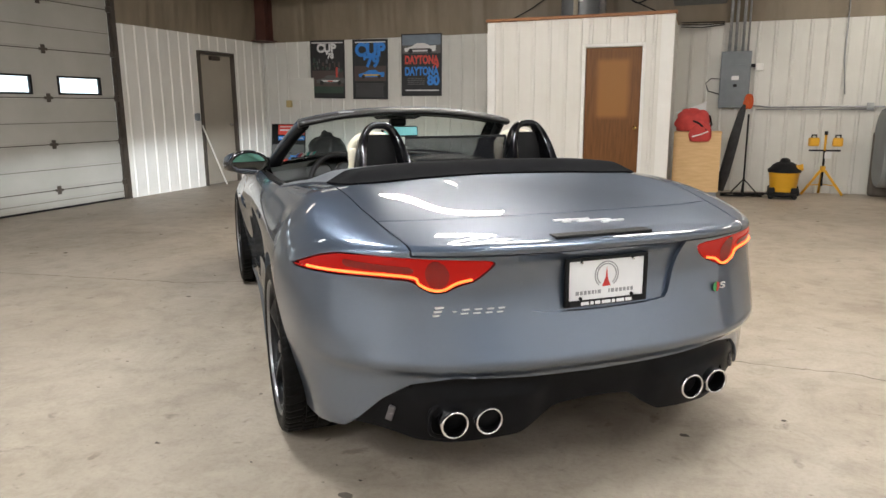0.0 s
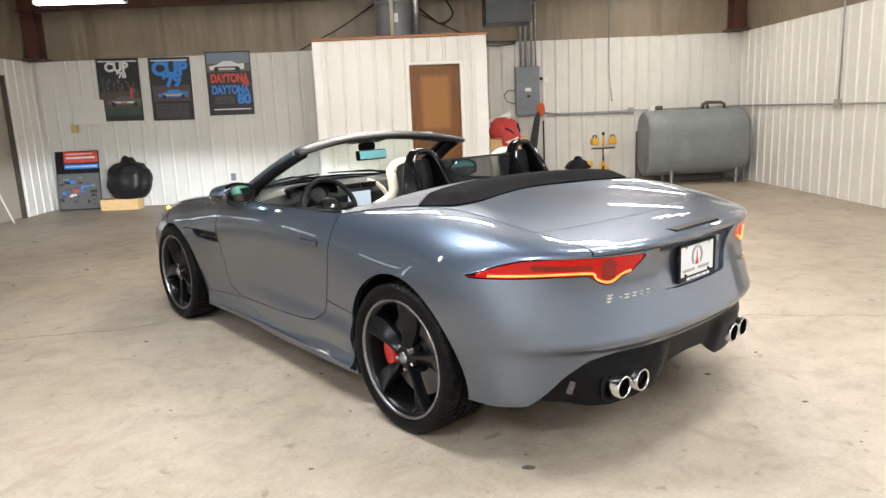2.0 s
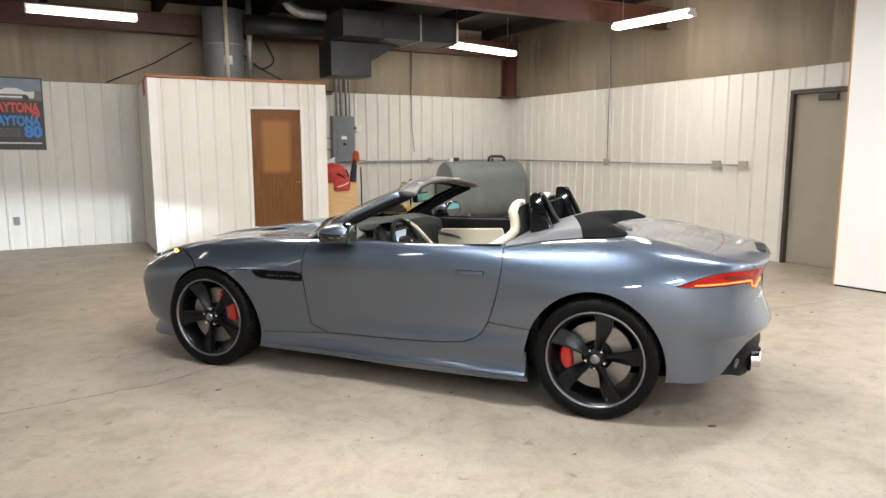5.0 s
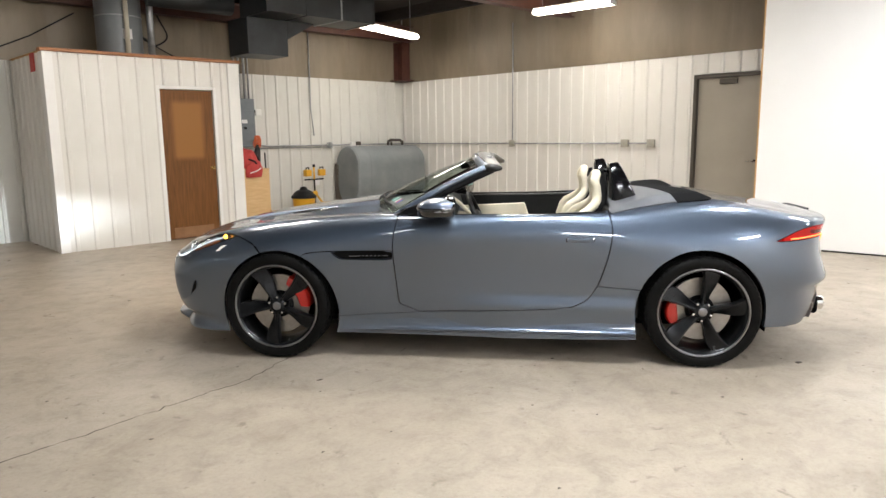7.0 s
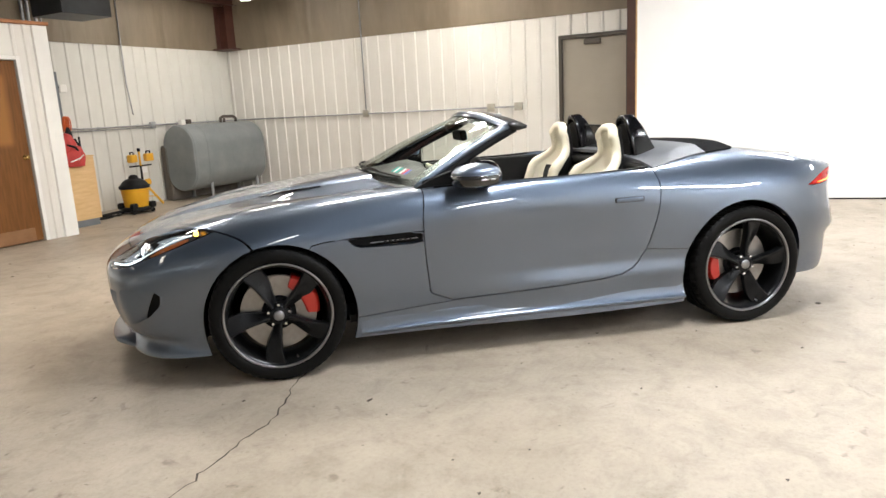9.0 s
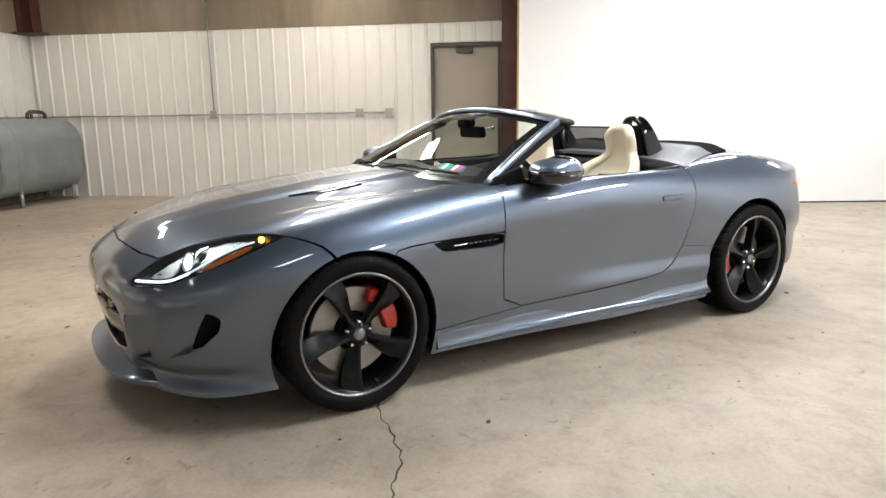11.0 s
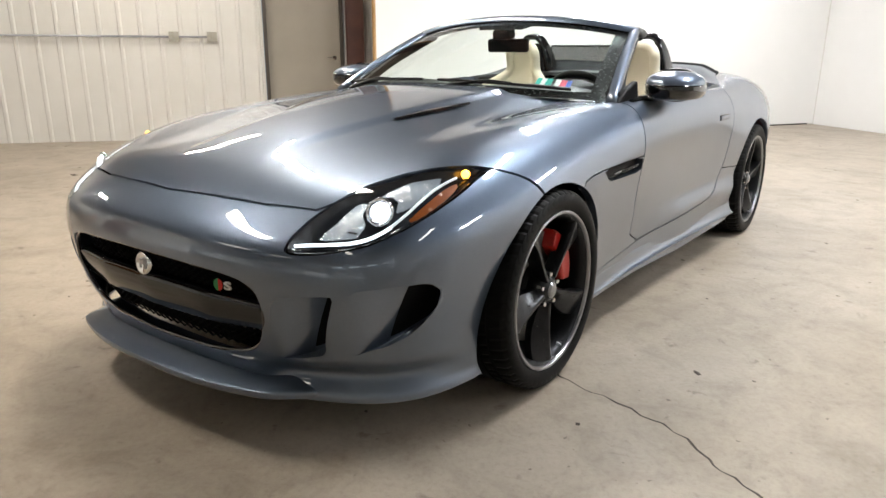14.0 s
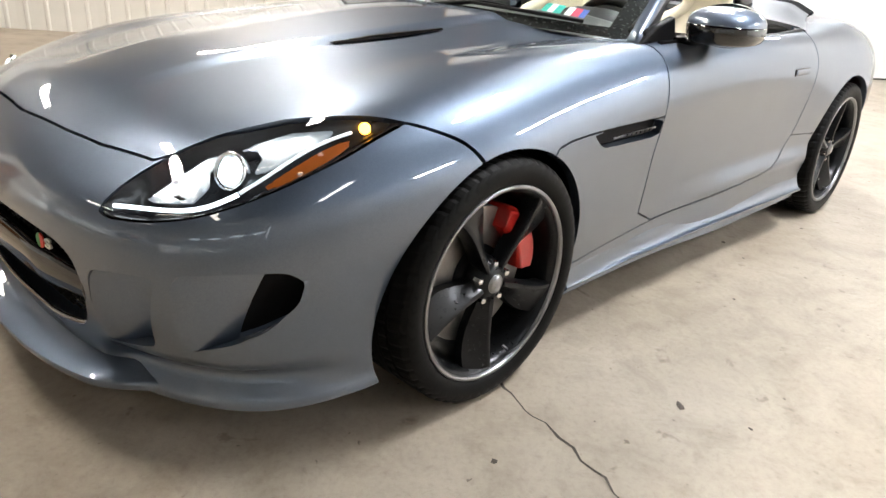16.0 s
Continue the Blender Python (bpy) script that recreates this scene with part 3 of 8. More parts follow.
BLACK_LEATHER = mat("black_leather", (0.006, 0.006, 0.006), (0.012, 0.0115, 0.011), 6, 260, 0.42, 0.58, bump=0.0004, spec=0.22)
GREY_TRIM = mat("dark_grey_leather", (0.075, 0.080, 0.090), (0.105, 0.11, 0.12), 6, 260, 0.45, 0.6, bump=0.0004)
WELL = mat("wheel_well", (0.002, 0.002, 0.002), (0.004, 0.004, 0.004), 6, 60, 0.9, spec=0.1)
WINDSCREEN = clear("windscreen_glass", (0.86, 0.93, 0.90), edge=0.55)

car = thing("sports_car", "blue-grey metallic two-seat roadster with its roof folded down", "car")
HUBS = {"f": 1.311, "r": -1.311}

# Rails run round the car from the middle of the tail, along the flank, to the middle of the nose: (half width, length, height)
rail_bottom = [(0, -2.10, 0.18), (0.4, -2.09, 0.17), (0.66, -1.985, 0.165), (0.8, -1.86, 0.16), (0.87, -1.72, 0.16), (0.89, -1.311, 0.16),
    (0.885, -0.92, 0.158), (0.862, -0.4, 0.148), (0.852, 0.1, 0.148), (0.85, 0.55, 0.152), (0.857, 0.92, 0.158), (0.865, 1.311, 0.16),
    (0.84, 1.69, 0.155), (0.74, 1.94, 0.15), (0.5, 2.079, 0.15), (0.26, 2.128, 0.15), (0, 2.138, 0.15)]
rail_sill = [(0, -2.155, 0.34), (0.4, -2.14, 0.33), (0.68, -2.025, 0.3), (0.84, -1.88, 0.28), (0.885, -1.73, 0.28), (0.915, -1.311, 0.27),
    (0.885, -0.92, 0.25), (0.857, -0.4, 0.245), (0.85, 0.1, 0.245), (0.853, 0.55, 0.25), (0.868, 0.92, 0.26), (0.885, 1.311, 0.28),
    (0.85, 1.69, 0.28), (0.765, 1.975, 0.27), (0.5, 2.124, 0.27), (0.26, 2.173, 0.27), (0, 2.183, 0.27)]
rail_low = [(0, -2.195, 0.455), (0.4, -2.165, 0.455), (0.675, -2.055, 0.455), (0.84, -1.9, 0.45), (0.915, -1.74, 0.45), (0.95, -1.311, 0.44),
    (0.925, -0.92, 0.43), (0.885, -0.4, 0.42), (0.873, 0.1, 0.42), (0.88, 0.55, 0.43), (0.9, 0.92, 0.44), (0.908, 1.311, 0.45),
    (0.875, 1.68, 0.44), (0.785, 2.005, 0.41), (0.52, 2.159, 0.41), (0.26, 2.208, 0.41), (0, 2.218, 0.41)]
rail_mid = [(0, -2.225, 0.512), (0.4, -2.195, 0.512), (0.69, -2.08, 0.512), (0.855, -1.915, 0.525), (0.932, -1.74, 0.56), (0.962, -1.311, 0.57),
    (0.94, -0.92, 0.58), (0.9, -0.4, 0.58), (0.89, 0.1, 0.58), (0.895, 0.55, 0.58), (0.912, 0.92, 0.57), (0.924, 1.311, 0.57),
    (0.892, 1.68, 0.56), (0.785, 2.01, 0.54), (0.52, 2.169, 0.53), (0.26, 2.218, 0.53), (0, 2.228, 0.53)]
rail_waist = [(0, -2.17, 0.66), (0.4, -2.148, 0.66), (0.688, -2.045, 0.66), (0.85, -1.90, 0.66), (0.93, -1.735, 0.67), (0.96, -1.311, 0.69),
    (0.94, -0.92, 0.7), (0.918, -0.4, 0.7), (0.91, 0.1, 0.7), (0.915, 0.55, 0.69), (0.915, 0.92, 0.68), (0.925, 1.311, 0.68),
    (0.88, 1.68, 0.66), (0.77, 1.98, 0.63), (0.52, 2.149, 0.61), (0.26, 2.203, 0.61), (0, 2.213, 0.61)]
rail_shoulder = [(0, -2.172, 0.79), (0.4, -2.148, 0.79), (0.68, -2.045, 0.79), (0.83, -1.895, 0.78), (0.91, -1.72, 0.79), (0.93, -1.311, 0.8),
    (0.925, -0.92, 0.8), (0.925, -0.4, 0.79), (0.918, 0.1, 0.79), (0.91, 0.55, 0.79), (0.89, 0.92, 0.78), (0.87, 1.311, 0.78),
    (0.82, 1.66, 0.75), (0.72, 1.93, 0.7), (0.51, 2.084, 0.66), (0.26, 2.138, 0.665), (0, 2.148, 0.665)]
rail_top = [(0, -2.21, 0.855), (0.4, -2.178, 0.855), (0.66, -2.065, 0.855), (0.785, -1.915, 0.865), (0.84, -1.7, 0.895), (0.84, -1.311, 0.925),
    (0.86, -0.92, 0.905), (0.885, -0.4, 0.895), (0.88, 0.1, 0.89), (0.85, 0.55, 0.887), (0.8, 0.92, 0.876), (0.77, 1.311, 0.848),
    (0.73, 1.62, 0.81), (0.65, 1.85, 0.756), (0.49, 2, 0.722), (0.26, 2.048, 0.72), (0, 2.06, 0.72)]
rail_inner = [(0, -2.15, 0.88), (0.38, -2.11, 0.88), (0.58, -2.015, 0.885), (0.68, -1.85, 0.91), (0.72, -1.65, 0.945), (0.7, -1.311, 0.975),
    (0.74, -0.92, 0.95), (0.82, -0.4, 0.918), (0.8, 0.1, 0.915), (0.7, 0.55, 0.91), (0.64, 0.92, 0.89), (0.6, 1.28, 0.863),
    (0.56, 1.55, 0.828), (0.48, 1.75, 0.792), (0.36, 1.86, 0.776), (0.19, 1.9, 0.774), (0, 1.92, 0.774)]
rail_crown = [(0, -1.85, 0.93), (0.28, -1.84, 0.93), (0.42, -1.78, 0.93), (0.46, -1.66, 0.95), (0.46, -1.5, 0.975), (0.44, -1.25, 1),
    (0.5, -0.92, 0.97), (0.6, -0.4, 0.92), (0.58, 0.1, 0.92), (0.42, 0.6, 0.938), (0.38, 0.9, 0.919), (0.36, 1.2, 0.887),
    (0.33, 1.4, 0.859), (0.27, 1.55, 0.838), (0.19, 1.62, 0.829), (0.1, 1.65, 0.827), (0, 1.66, 0.827)]
rail_spine = [(0, -1.5, 0.965), (0, -1.46, 0.97), (0, -1.4, 0.975), (0, -1.33, 0.98), (0, -1.25, 0.99), (0, -1.1, 1),
    (0, -0.85, 0.98), (0, -0.4, 0.93), (0, 0.1, 0.93), (0, 0.62, 0.955), (0, 0.88, 0.937), (0, 1.08, 0.914),
    (0, 1.2, 0.898), (0, 1.28, 0.887), (0, 1.34, 0.878), (0, 1.38, 0.872), (0, 1.4, 0.87)]
RAILS = [rail_bottom, rail_sill, rail_low, rail_mid, rail_waist, rail_shoulder, rail_top, rail_inner, rail_crown, rail_spine]


def spline(t, p, q):
    """A natural cubic spline through the points p at t, read at q."""
    t, p, q = np.asarray(t, float), np.asarray(p, float), np.asarray(q, float)
    n, h = len(t), np.diff(t)
    a, r = np.eye(n), np.zeros_like(p)
    for i in range(1, n - 1):
        a[i, i - 1 : i + 2] = h[i - 1], 2 * (h[i - 1] + h[i]), h[i]
        r[i] = 6 * ((p[i + 1] - p[i]) / h[i] - (p[i] - p[i - 1]) / h[i - 1])
    m = np.linalg.solve(a, r.reshape(n, -1)).reshape(p.shape)
    i = np.clip(np.searchsorted(t, q, side="right") - 1, 0, n - 2)
    sh = (len(q),) + (1,) * (p.ndim - 1)
    d, e, w = (q - t[i]).reshape(sh), (t[i + 1] - q).reshape(sh), h[i].reshape(sh)
    return (m[i] * e**3 + m[i + 1] * d**3) / (6 * w) + (p[i] / w - m[i] * w / 6) * e + (p[i + 1] / w - m[i + 1] * w / 6) * d


def loft(nu, nv):
    """The right half of the skin as a grid, from the rails, smooth over the middle plane."""
    r = np.array(RAILS, float)
    flip = np.array((-1, 1, 1))
    r = np.concatenate([r, (r[-2] * flip)[None], (r[-3] * flip)[None]])
    r = np.concatenate([(r[:, 2] * flip)[:, None], (r[:, 1] * flip)[:, None], r, (r[:, -2] * flip)[:, None], (r[:, -3] * flip)[:, None]], 1)
    u = np.r_[0, np.cumsum(np.linalg.norm(np.diff(r[:8], axis=1), axis=2).mean(0))]
    v = np.r_[0, np.cumsum(np.linalg.norm(np.diff(r[:, 2:-2], axis=0), axis=2).mean(1))]
    g = spline(u, r.transpose(1, 0, 2), np.linspace(u[2], u[-3], nu))
    g = spline(v, g.transpose(1, 0, 2), np.linspace(v[0], v[-3], nv)).transpose(1, 0, 2)
    g[0, :, 0] = g[-1, :, 0] = 0
    g[:, -1, 0] = 0
    return g


def bell(x, c, w):
    return np.exp(-(((x - c) / w) ** 2))


def ease(x, a, b):
    t = np.clip((x - a) / (b - a), 0, 1)
    return t * t * (3 - 2 * t)


def skin():
    g = loft(340, 150)
    nu, nv = g.shape[:2]
    flip = np.array((-1, 1, 1))
    for turn_ in range(26):
        # fair the surface: even out ripples, mirrored over the middle plane
        p = np.concatenate([g[1:2] * flip, g, g[-2:-1] * flip], 0)
        s = 0.25 * (p[:-2] + p[2:]) + 0.5 * g
        p = np.concatenate([s[:, :1], s, s[:, -2:-1] * flip], 1)
        h = 0.25 * (p[:, :-2] + p[:, 2:]) + 0.5 * s
        h[:, 0] = g[:, 0]
        g = h
        if turn_ == 4:
            early = h
    k = ease(-g[..., 1:2], 1.5, 1.9)
    g = early * k + g * (1 - k)
    g[0, :, 0] = g[-1, :, 0] = 0
    g[:, -1, 0] = 0
    x, y, z = g[..., 0], g[..., 1], g[..., 2]
    # the bonnet and the boot are drawn as low, even curves so that they mirror cleanly
    for w in (ease(x, 0.64, 0.46) * ease(y, 2.04, 1.84) * ease(y, 0.5, 0.62) * (z > 0.7), ease(x, 0.68, 0.54) * ease(-y, 1.15, 1.3) * ease(-y, 2.145, 2.09) * (z > 0.865)):
        terms = np.stack([(x**i) * (y**j) for i in (0, 2, 4) for j in range(5)], -1)
        on = w > 0.6
        fit = np.linalg.lstsq(terms[on], z[on], rcond=None)[0]
        g[..., 2] = z = z * (1 - w) + (terms @ fit) * w
    # the foot of the door flares towards the sill
    g[..., 0] = x = x + 0.034 * ease(z, 0.44, 0.335) * ease(y, 0.45, -0.25) * ease(y, -1.15, -0.85)
    # power bulge of the bonnet, with a soft edge that widens towards the screen
    edge = 0.20 + 0.16 * ease(y, 1.9, 0.8)
    g[..., 2] = z + 0.015 * (1 - ease(x, edge - 0.04, edge + 0.025)) * ease(y, 2.02, 1.6) * ease(y, 0.5, 0.7) * (z > 0.7)
    # crisp bumper edge under the tail
    g[..., 1] = y - 0.007 * bell(z, 0.50, 0.026) * ease(-y, 1.75, 1.95)
    idx = np.arange(nu * nv).reshape(nu, nv)
    a, b, c, d = idx[:-1, :-1].ravel(), idx[1:, :-1].ravel(), idx[1:, 1:].ravel(), idx[:-1, 1:].ravel()
    tri = np.concatenate([np.stack([a, b, c], 1), np.stack([a, c, d], 1)])
    return g.reshape(-1, 3), tri


def clip(mesh, val):
    """The part of a triangle mesh where val is below nought, cut cleanly along the line."""
    v, t = mesh
    s = val < 0
    k = s[t].sum(1)
    keep = [t[k == 3]]
    mixed = t[(k == 1) | (k == 2)]
    if len(mixed):
        one = s[mixed].sum(1) == 1
        lone = np.where(one[:, None], s[mixed], ~s[mixed]).argmax(1)
        rolled = np.stack([mixed[np.arange(len(mixed)), (lone + i) % 3] for i in range(3)], 1)
        edges = np.sort(np.concatenate([rolled[:, [0, 1]], rolled[:, [0, 2]]]), 1)
        uniq, inv = np.unique(edges, axis=0, return_inverse=True)
        inv = inv.reshape(-1)
        fa, fb = val[uniq[:, 0]], val[uniq[:, 1]]
        w = (fa / (fa - fb))[:, None]
        cut = v[uniq[:, 0]] * (1 - w) + v[uniq[:, 1]] * w
        e1, e2 = inv[: len(mixed)] + len(v), inv[len(mixed) :] + len(v)
        v = np.concatenate([v, cut])
        o = one
        keep.append(np.stack([rolled[o, 0], e1[o], e2[o]], 1))
        keep.append(np.stack([e1[~o], rolled[~o, 1], rolled[~o, 2]], 1))
        keep.append(np.stack([e1[~o], rolled[~o, 2], e2[~o]], 1))
    t = np.concatenate(keep)
    used = np.unique(t)
    back = np.full(len(v), -1)
    back[used] = np.arange(len(used))
    return v[used], back[t]


def inside(p, poly):
    """Signed distance of points to a closed outline, below nought inside."""
    p, q = np.asarray(p, float), np.asarray(poly, float)
    best, odd = np.full(len(p), 1e9), np.zeros(len(p), bool)
    for a, b in zip(q, np.roll(q, -1, 0)):
        d = b - a
        t = np.clip(((p - a) @ d) / max(d @ d, 1e-12), 0, 1)
        best = np.minimum(best, np.linalg.norm(p - a - t[:, None] * d, axis=1))
        hit = ((a[1] > p[:, 1]) != (b[1] > p[:, 1])) & (p[:, 0] < d[0] * (p[:, 1] - a[1]) / (d[1] if d[1] else 1e-12) + a[0])
        odd ^= hit
    return np.where(odd, -best, best)


def rounded(poly, times=2, keep=0.25):
    """Corner cutting of a closed outline."""
    p = np.asarray(poly, float)
    for _ in range(times):
        n = np.roll(p, -1, 0)
        p = np.stack([p * (1 - keep) + n * keep, p * keep + n * (1 - keep)], 1).reshape(-1, 2)
    return p


def parted(mesh, val, gap=0.004):
    """Two pieces either side of val = 0, with a gap between."""
    return clip(mesh, val + gap / 2), clip(mesh, gap / 2 - val)


def normals(v, t):
    n = np.zeros_like(v)
    f = np.cross(v[t[:, 1]] - v[t[:, 0]], v[t[:, 2]] - v[t[:, 0]])
    for i in range(3):
        np.add.at(n, t[:, i], f)
    return n / np.maximum(np.linalg.norm(n, axis=1), 1e-12)[:, None]


def both(mesh):
    """A half and its mirror image, sewn together along the middle plane."""
    v, t = mesh
    mid = np.abs(v[:, 0]) < 1e-4
    w = v.copy()
    w[mid, 0] = 0
    other = np.where(mid, np.arange(len(v)), np.cumsum(~mid) - 1 + len(v))
    return np.concatenate([w, w[~mid] * (-1, 1, 1)]), np.concatenate([t, other[t][:, ::-1]])


def mirrored(mesh):
    return mesh[0] * (-1, 1, 1), mesh[1][:, ::-1]


def sheet(name, mesh, material, parent, label="", rim=0.014, sink=0.0):
    """A panel of the skin with its edges turned inwards by rim."""
    v, t = mesh
    n = normals(v, t)
    if sink:
        v = v - n * sink
    e = np.concatenate([t[:, [0, 1]], t[:, [1, 2]], t[:, [2, 0]]])
    key = np.sort(e, 1)
    _, first, count = np.unique(key, axis=0, return_index=True, return_counts=True)
    edge = e[first[count == 1]]
    edge = edge[~((np.abs(v[edge[:, 0], 0]) < 1e-4) & (np.abs(v[edge[:, 1], 0]) < 1e-4))]
    verts, faces = v.tolist(), t.tolist()
    if rim and len(edge):
        used = np.unique(edge)
        at_top = {i: len(verts) + k for k, i in enumerate(used)}
        verts += v[used].tolist()
        low = {i: len(verts) + k for k, i in enumerate(used)}
        verts += (v[used] - n[used] * rim).tolist()
        faces += [(at_top[b], at_top[a], low[a], low[b]) for a, b in edge]
    return part(name, (verts, [], faces), material, parent, label, smooth=True)

# ---- skin panels ----


def ipl(x, table):
    return np.interp(x, [a for a, _ in table], [b for _, b in table])


def near(p, line):
    """Distance of points to an open line."""
    p, q = np.asarray(p, float), np.asarray(line, float)
    best = np.full(len(p), 1e9)
    for a, b in zip(q, q[1:]):
        d = b - a
        t = np.clip(((p - a) @ d) / (d @ d), 0, 1)
        best = np.minimum(best, np.linalg.norm(p - a - t[:, None] * d, axis=1))
    return best


def pair(name, mesh, material, parent=None, label="", **k):
    """A panel on either flank."""
    a = sheet(name, mirrored(mesh), material, parent or car, label, **k)
    b = sheet(name, mesh, material, parent or car, label, **k)
    return a, b


V_, T_ = skin()
if (normals(V_, T_)[:, 0] * V_[:, 0]).sum() < 0:
    T_ = T_[:, ::-1]
body = (V_, T_)
for y in HUBS.values():
    wide, tall, mid = (0.386, 0.419, -1.297) if y < 0 else (0.382, 0.399, 1.297)
    body = clip(body, 1.0 - np.hypot((body[0][:, 1] - mid) / wide, (body[0][:, 2] - 0.298) / tall))
cockpit = rounded([(-0.6, 0.80), (0.0, 0.80), (0.35, 0.745), (0.60, 0.645), (0.742, 0.55), (0.80, 0.42), (0.832, 0.1), (0.842, -0.4), (0.82, -0.70), (0.76, -0.80), (-0.6, -0.80)], 2)
X, Y, Z = body[0].T
body = clip(body, np.where(Z > 0.80, -inside(body[0][:, :2], cockpit), -1.0))
cover_line = rounded([(-0.6, -0.6), (0.90, -0.6), (0.84, -0.77), (0.755, -0.98), (0.70, -1.16), (0.672, -1.36), (0.615, -1.425), (0.50, -1.415), (0.30, -1.335), (0.0, -1.24), (-0.3, -1.335), (-0.6, -1.4)], 2)
cover, body = parted(body, np.where(body[0][:, 2] > 0.88, np.maximum(inside(body[0][:, :2], cover_line), body[0][:, 1] + 0.765), 1.0), 0.003)
door_line = rounded([(0.535, 1.2), (0.53, 0.908), (0.556, 0.753), (0.55, 0.591), (0.521, 0.30), (-0.061, 0.32), (-0.52, 0.345), (-0.64, 0.40), (-0.70, 0.50), (-0.755, 0.678), (-0.777, 0.841), (-0.757, 0.93), (-0.757, 1.2)], 1, 0.2)
doors, body = parted(body, inside(body[0][:, 1:], door_line), 0.006)
SILL = [(-0.95, 0.468), (-0.70, 0.486), (-0.66, 0.47), (-0.60, 0.40), (-0.5, 0.36), (-0.06, 0.33), (0.52, 0.294), (0.95, 0.268)]
X, Y, Z = body[0].T
sills, body = parted(body, np.maximum(Z - ipl(Y, SILL), np.abs(Y) - 1.2), 0.004)
fore, aft = clip(body, -body[0][:, 1]), clip(body, body[0][:, 1])

# nose
X, Y, Z = fore[0].T
bonnet_line = [(-0.5, 2.10), (0.0, 2.10), (0.25, 2.085), (0.40, 2.065), (0.556, 2.022), (0.584, 1.985), (0.616, 1.888), (0.669, 1.785), (0.745, 1.685), (0.812, 1.585), (0.849, 1.521), (0.887, 1.449), (0.93, 1.38), (1.2, 1.2), (1.2, -0.2), (-0.5, -0.2)]
low = ipl(Y, [(0.4, 0.702), (0.95, 0.693), (1.06, 0.687), (1.12, 0.676), (1.19, 0.60), (1.2, -1.0)])
bonnet, fore = parted(fore, np.maximum(inside(fore[0][:, :2], bonnet_line), low - Z), 0.006)
fender, nose = clip(fore, fore[0][:, 1] - 1.311), clip(fore, 1.311 - fore[0][:, 1])

lamp_line = rounded([(0.548, 0.596), (0.545, 0.628), (0.556, 0.668), (0.584, 0.709), (0.616, 0.751), (0.669, 0.780), (0.752, 0.791), (0.815, 0.783), (0.818, 0.765), (0.818, 0.717), (0.802, 0.679), (0.774, 0.647), (0.724, 0.618), (0.647, 0.601)], 2, 0.2)
lamp, nose = parted(nose, inside(nose[0][:, [0, 2]], lamp_line), 0.005)
grille_line = rounded([(-0.2, 0.538), (0.0, 0.539), (0.265, 0.533), (0.41, 0.520), (0.468, 0.492), (0.483, 0.44), (0.478, 0.395), (0.447, 0.322), (0.40, 0.288), (0.29, 0.270), (0.0, 0.257), (-0.2, 0.257)], 2, 0.22)
grille, nose = parted(nose, inside(nose[0][:, [0, 2]], grille_line), 0.002)
slot_a = rounded([(0.515, 0.474), (0.60, 0.487), (0.678, 0.494), (0.655, 0.41), (0.630, 0.312), (0.56, 0.293), (0.475, 0.284)], 2, 0.12)
slot_b = rounded([(0.705, 0.505), (0.79, 0.514), (0.838, 0.512), (0.850, 0.485), (0.842, 0.43), (0.815, 0.375), (0.775, 0.345), (0.735, 0.33), (0.685, 0.312)], 2, 0.15)


def inset(mesh, val, push, dark=None):
    """Presses the part of a panel inside an outline inwards, with a wall round it. Returns the panel, and the piece of the hollow where dark is below nought."""
    out, ins = clip(mesh, -val), clip(mesh, val)
    v, t = ins
    d = push(v)
    d[np.linalg.norm(d, axis=1) < 4e-4] = 0
    known = {tuple(p) for p in np.round(out[0], 5)}
    on = np.array([tuple(p) in known for p in np.round(v, 5)])
    e = np.concatenate([t[:, [0, 1]], t[:, [1, 2]], t[:, [2, 0]]])
    _, first, count = np.unique(np.sort(e, 1), axis=0, return_index=True, return_counts=True)
    e = e[first[count == 1]]
    e = e[on[e].all(1)]
    k = len(v)
    wall_v = np.concatenate([v, v + d])
    wall_t = np.concatenate([np.stack([e[:, 1], e[:, 0], e[:, 0] + k], 1), np.stack([e[:, 1], e[:, 0] + k, e[:, 1] + k], 1)])
    low = (v + d, t)
    black = None
    if dark is not None:
        line = dark(v)
        low, black = clip(low, -line), clip(low, line)
    pieces = [out, low, (wall_v, wall_t)]
    vs = np.concatenate([p[0] for p in pieces])
    off = np.cumsum([0] + [len(p[0]) for p in pieces[:-1]])
    ts = np.concatenate([p[1] + o for p, o in zip(pieces, off)])
    vs, inv = np.unique(np.round(vs, 5), axis=0, return_inverse=True)
    ts = inv.reshape(-1)[ts]
    ts = ts[(ts[:, 0] != ts[:, 1]) & (ts[:, 1] != ts[:, 2]) & (ts[:, 2] != ts[:, 0])]
    used = np.unique(ts)
    back = np.full(len(vs), -1)
    back[used] = np.arange(len(used))
    return (vs[used], back[ts]), black


def scoop(x0, x1, deep):
    """A hollow that falls away from its inner to its outer side."""
    return lambda v: ease(v[:, 0], x0, x1)[:, None] * np.array((-0.3 * deep, -deep, 0.0))


def crisp(ob, degrees=38):
    ob.data.set_sharp_from_angle(angle=radians(degrees))
    return ob


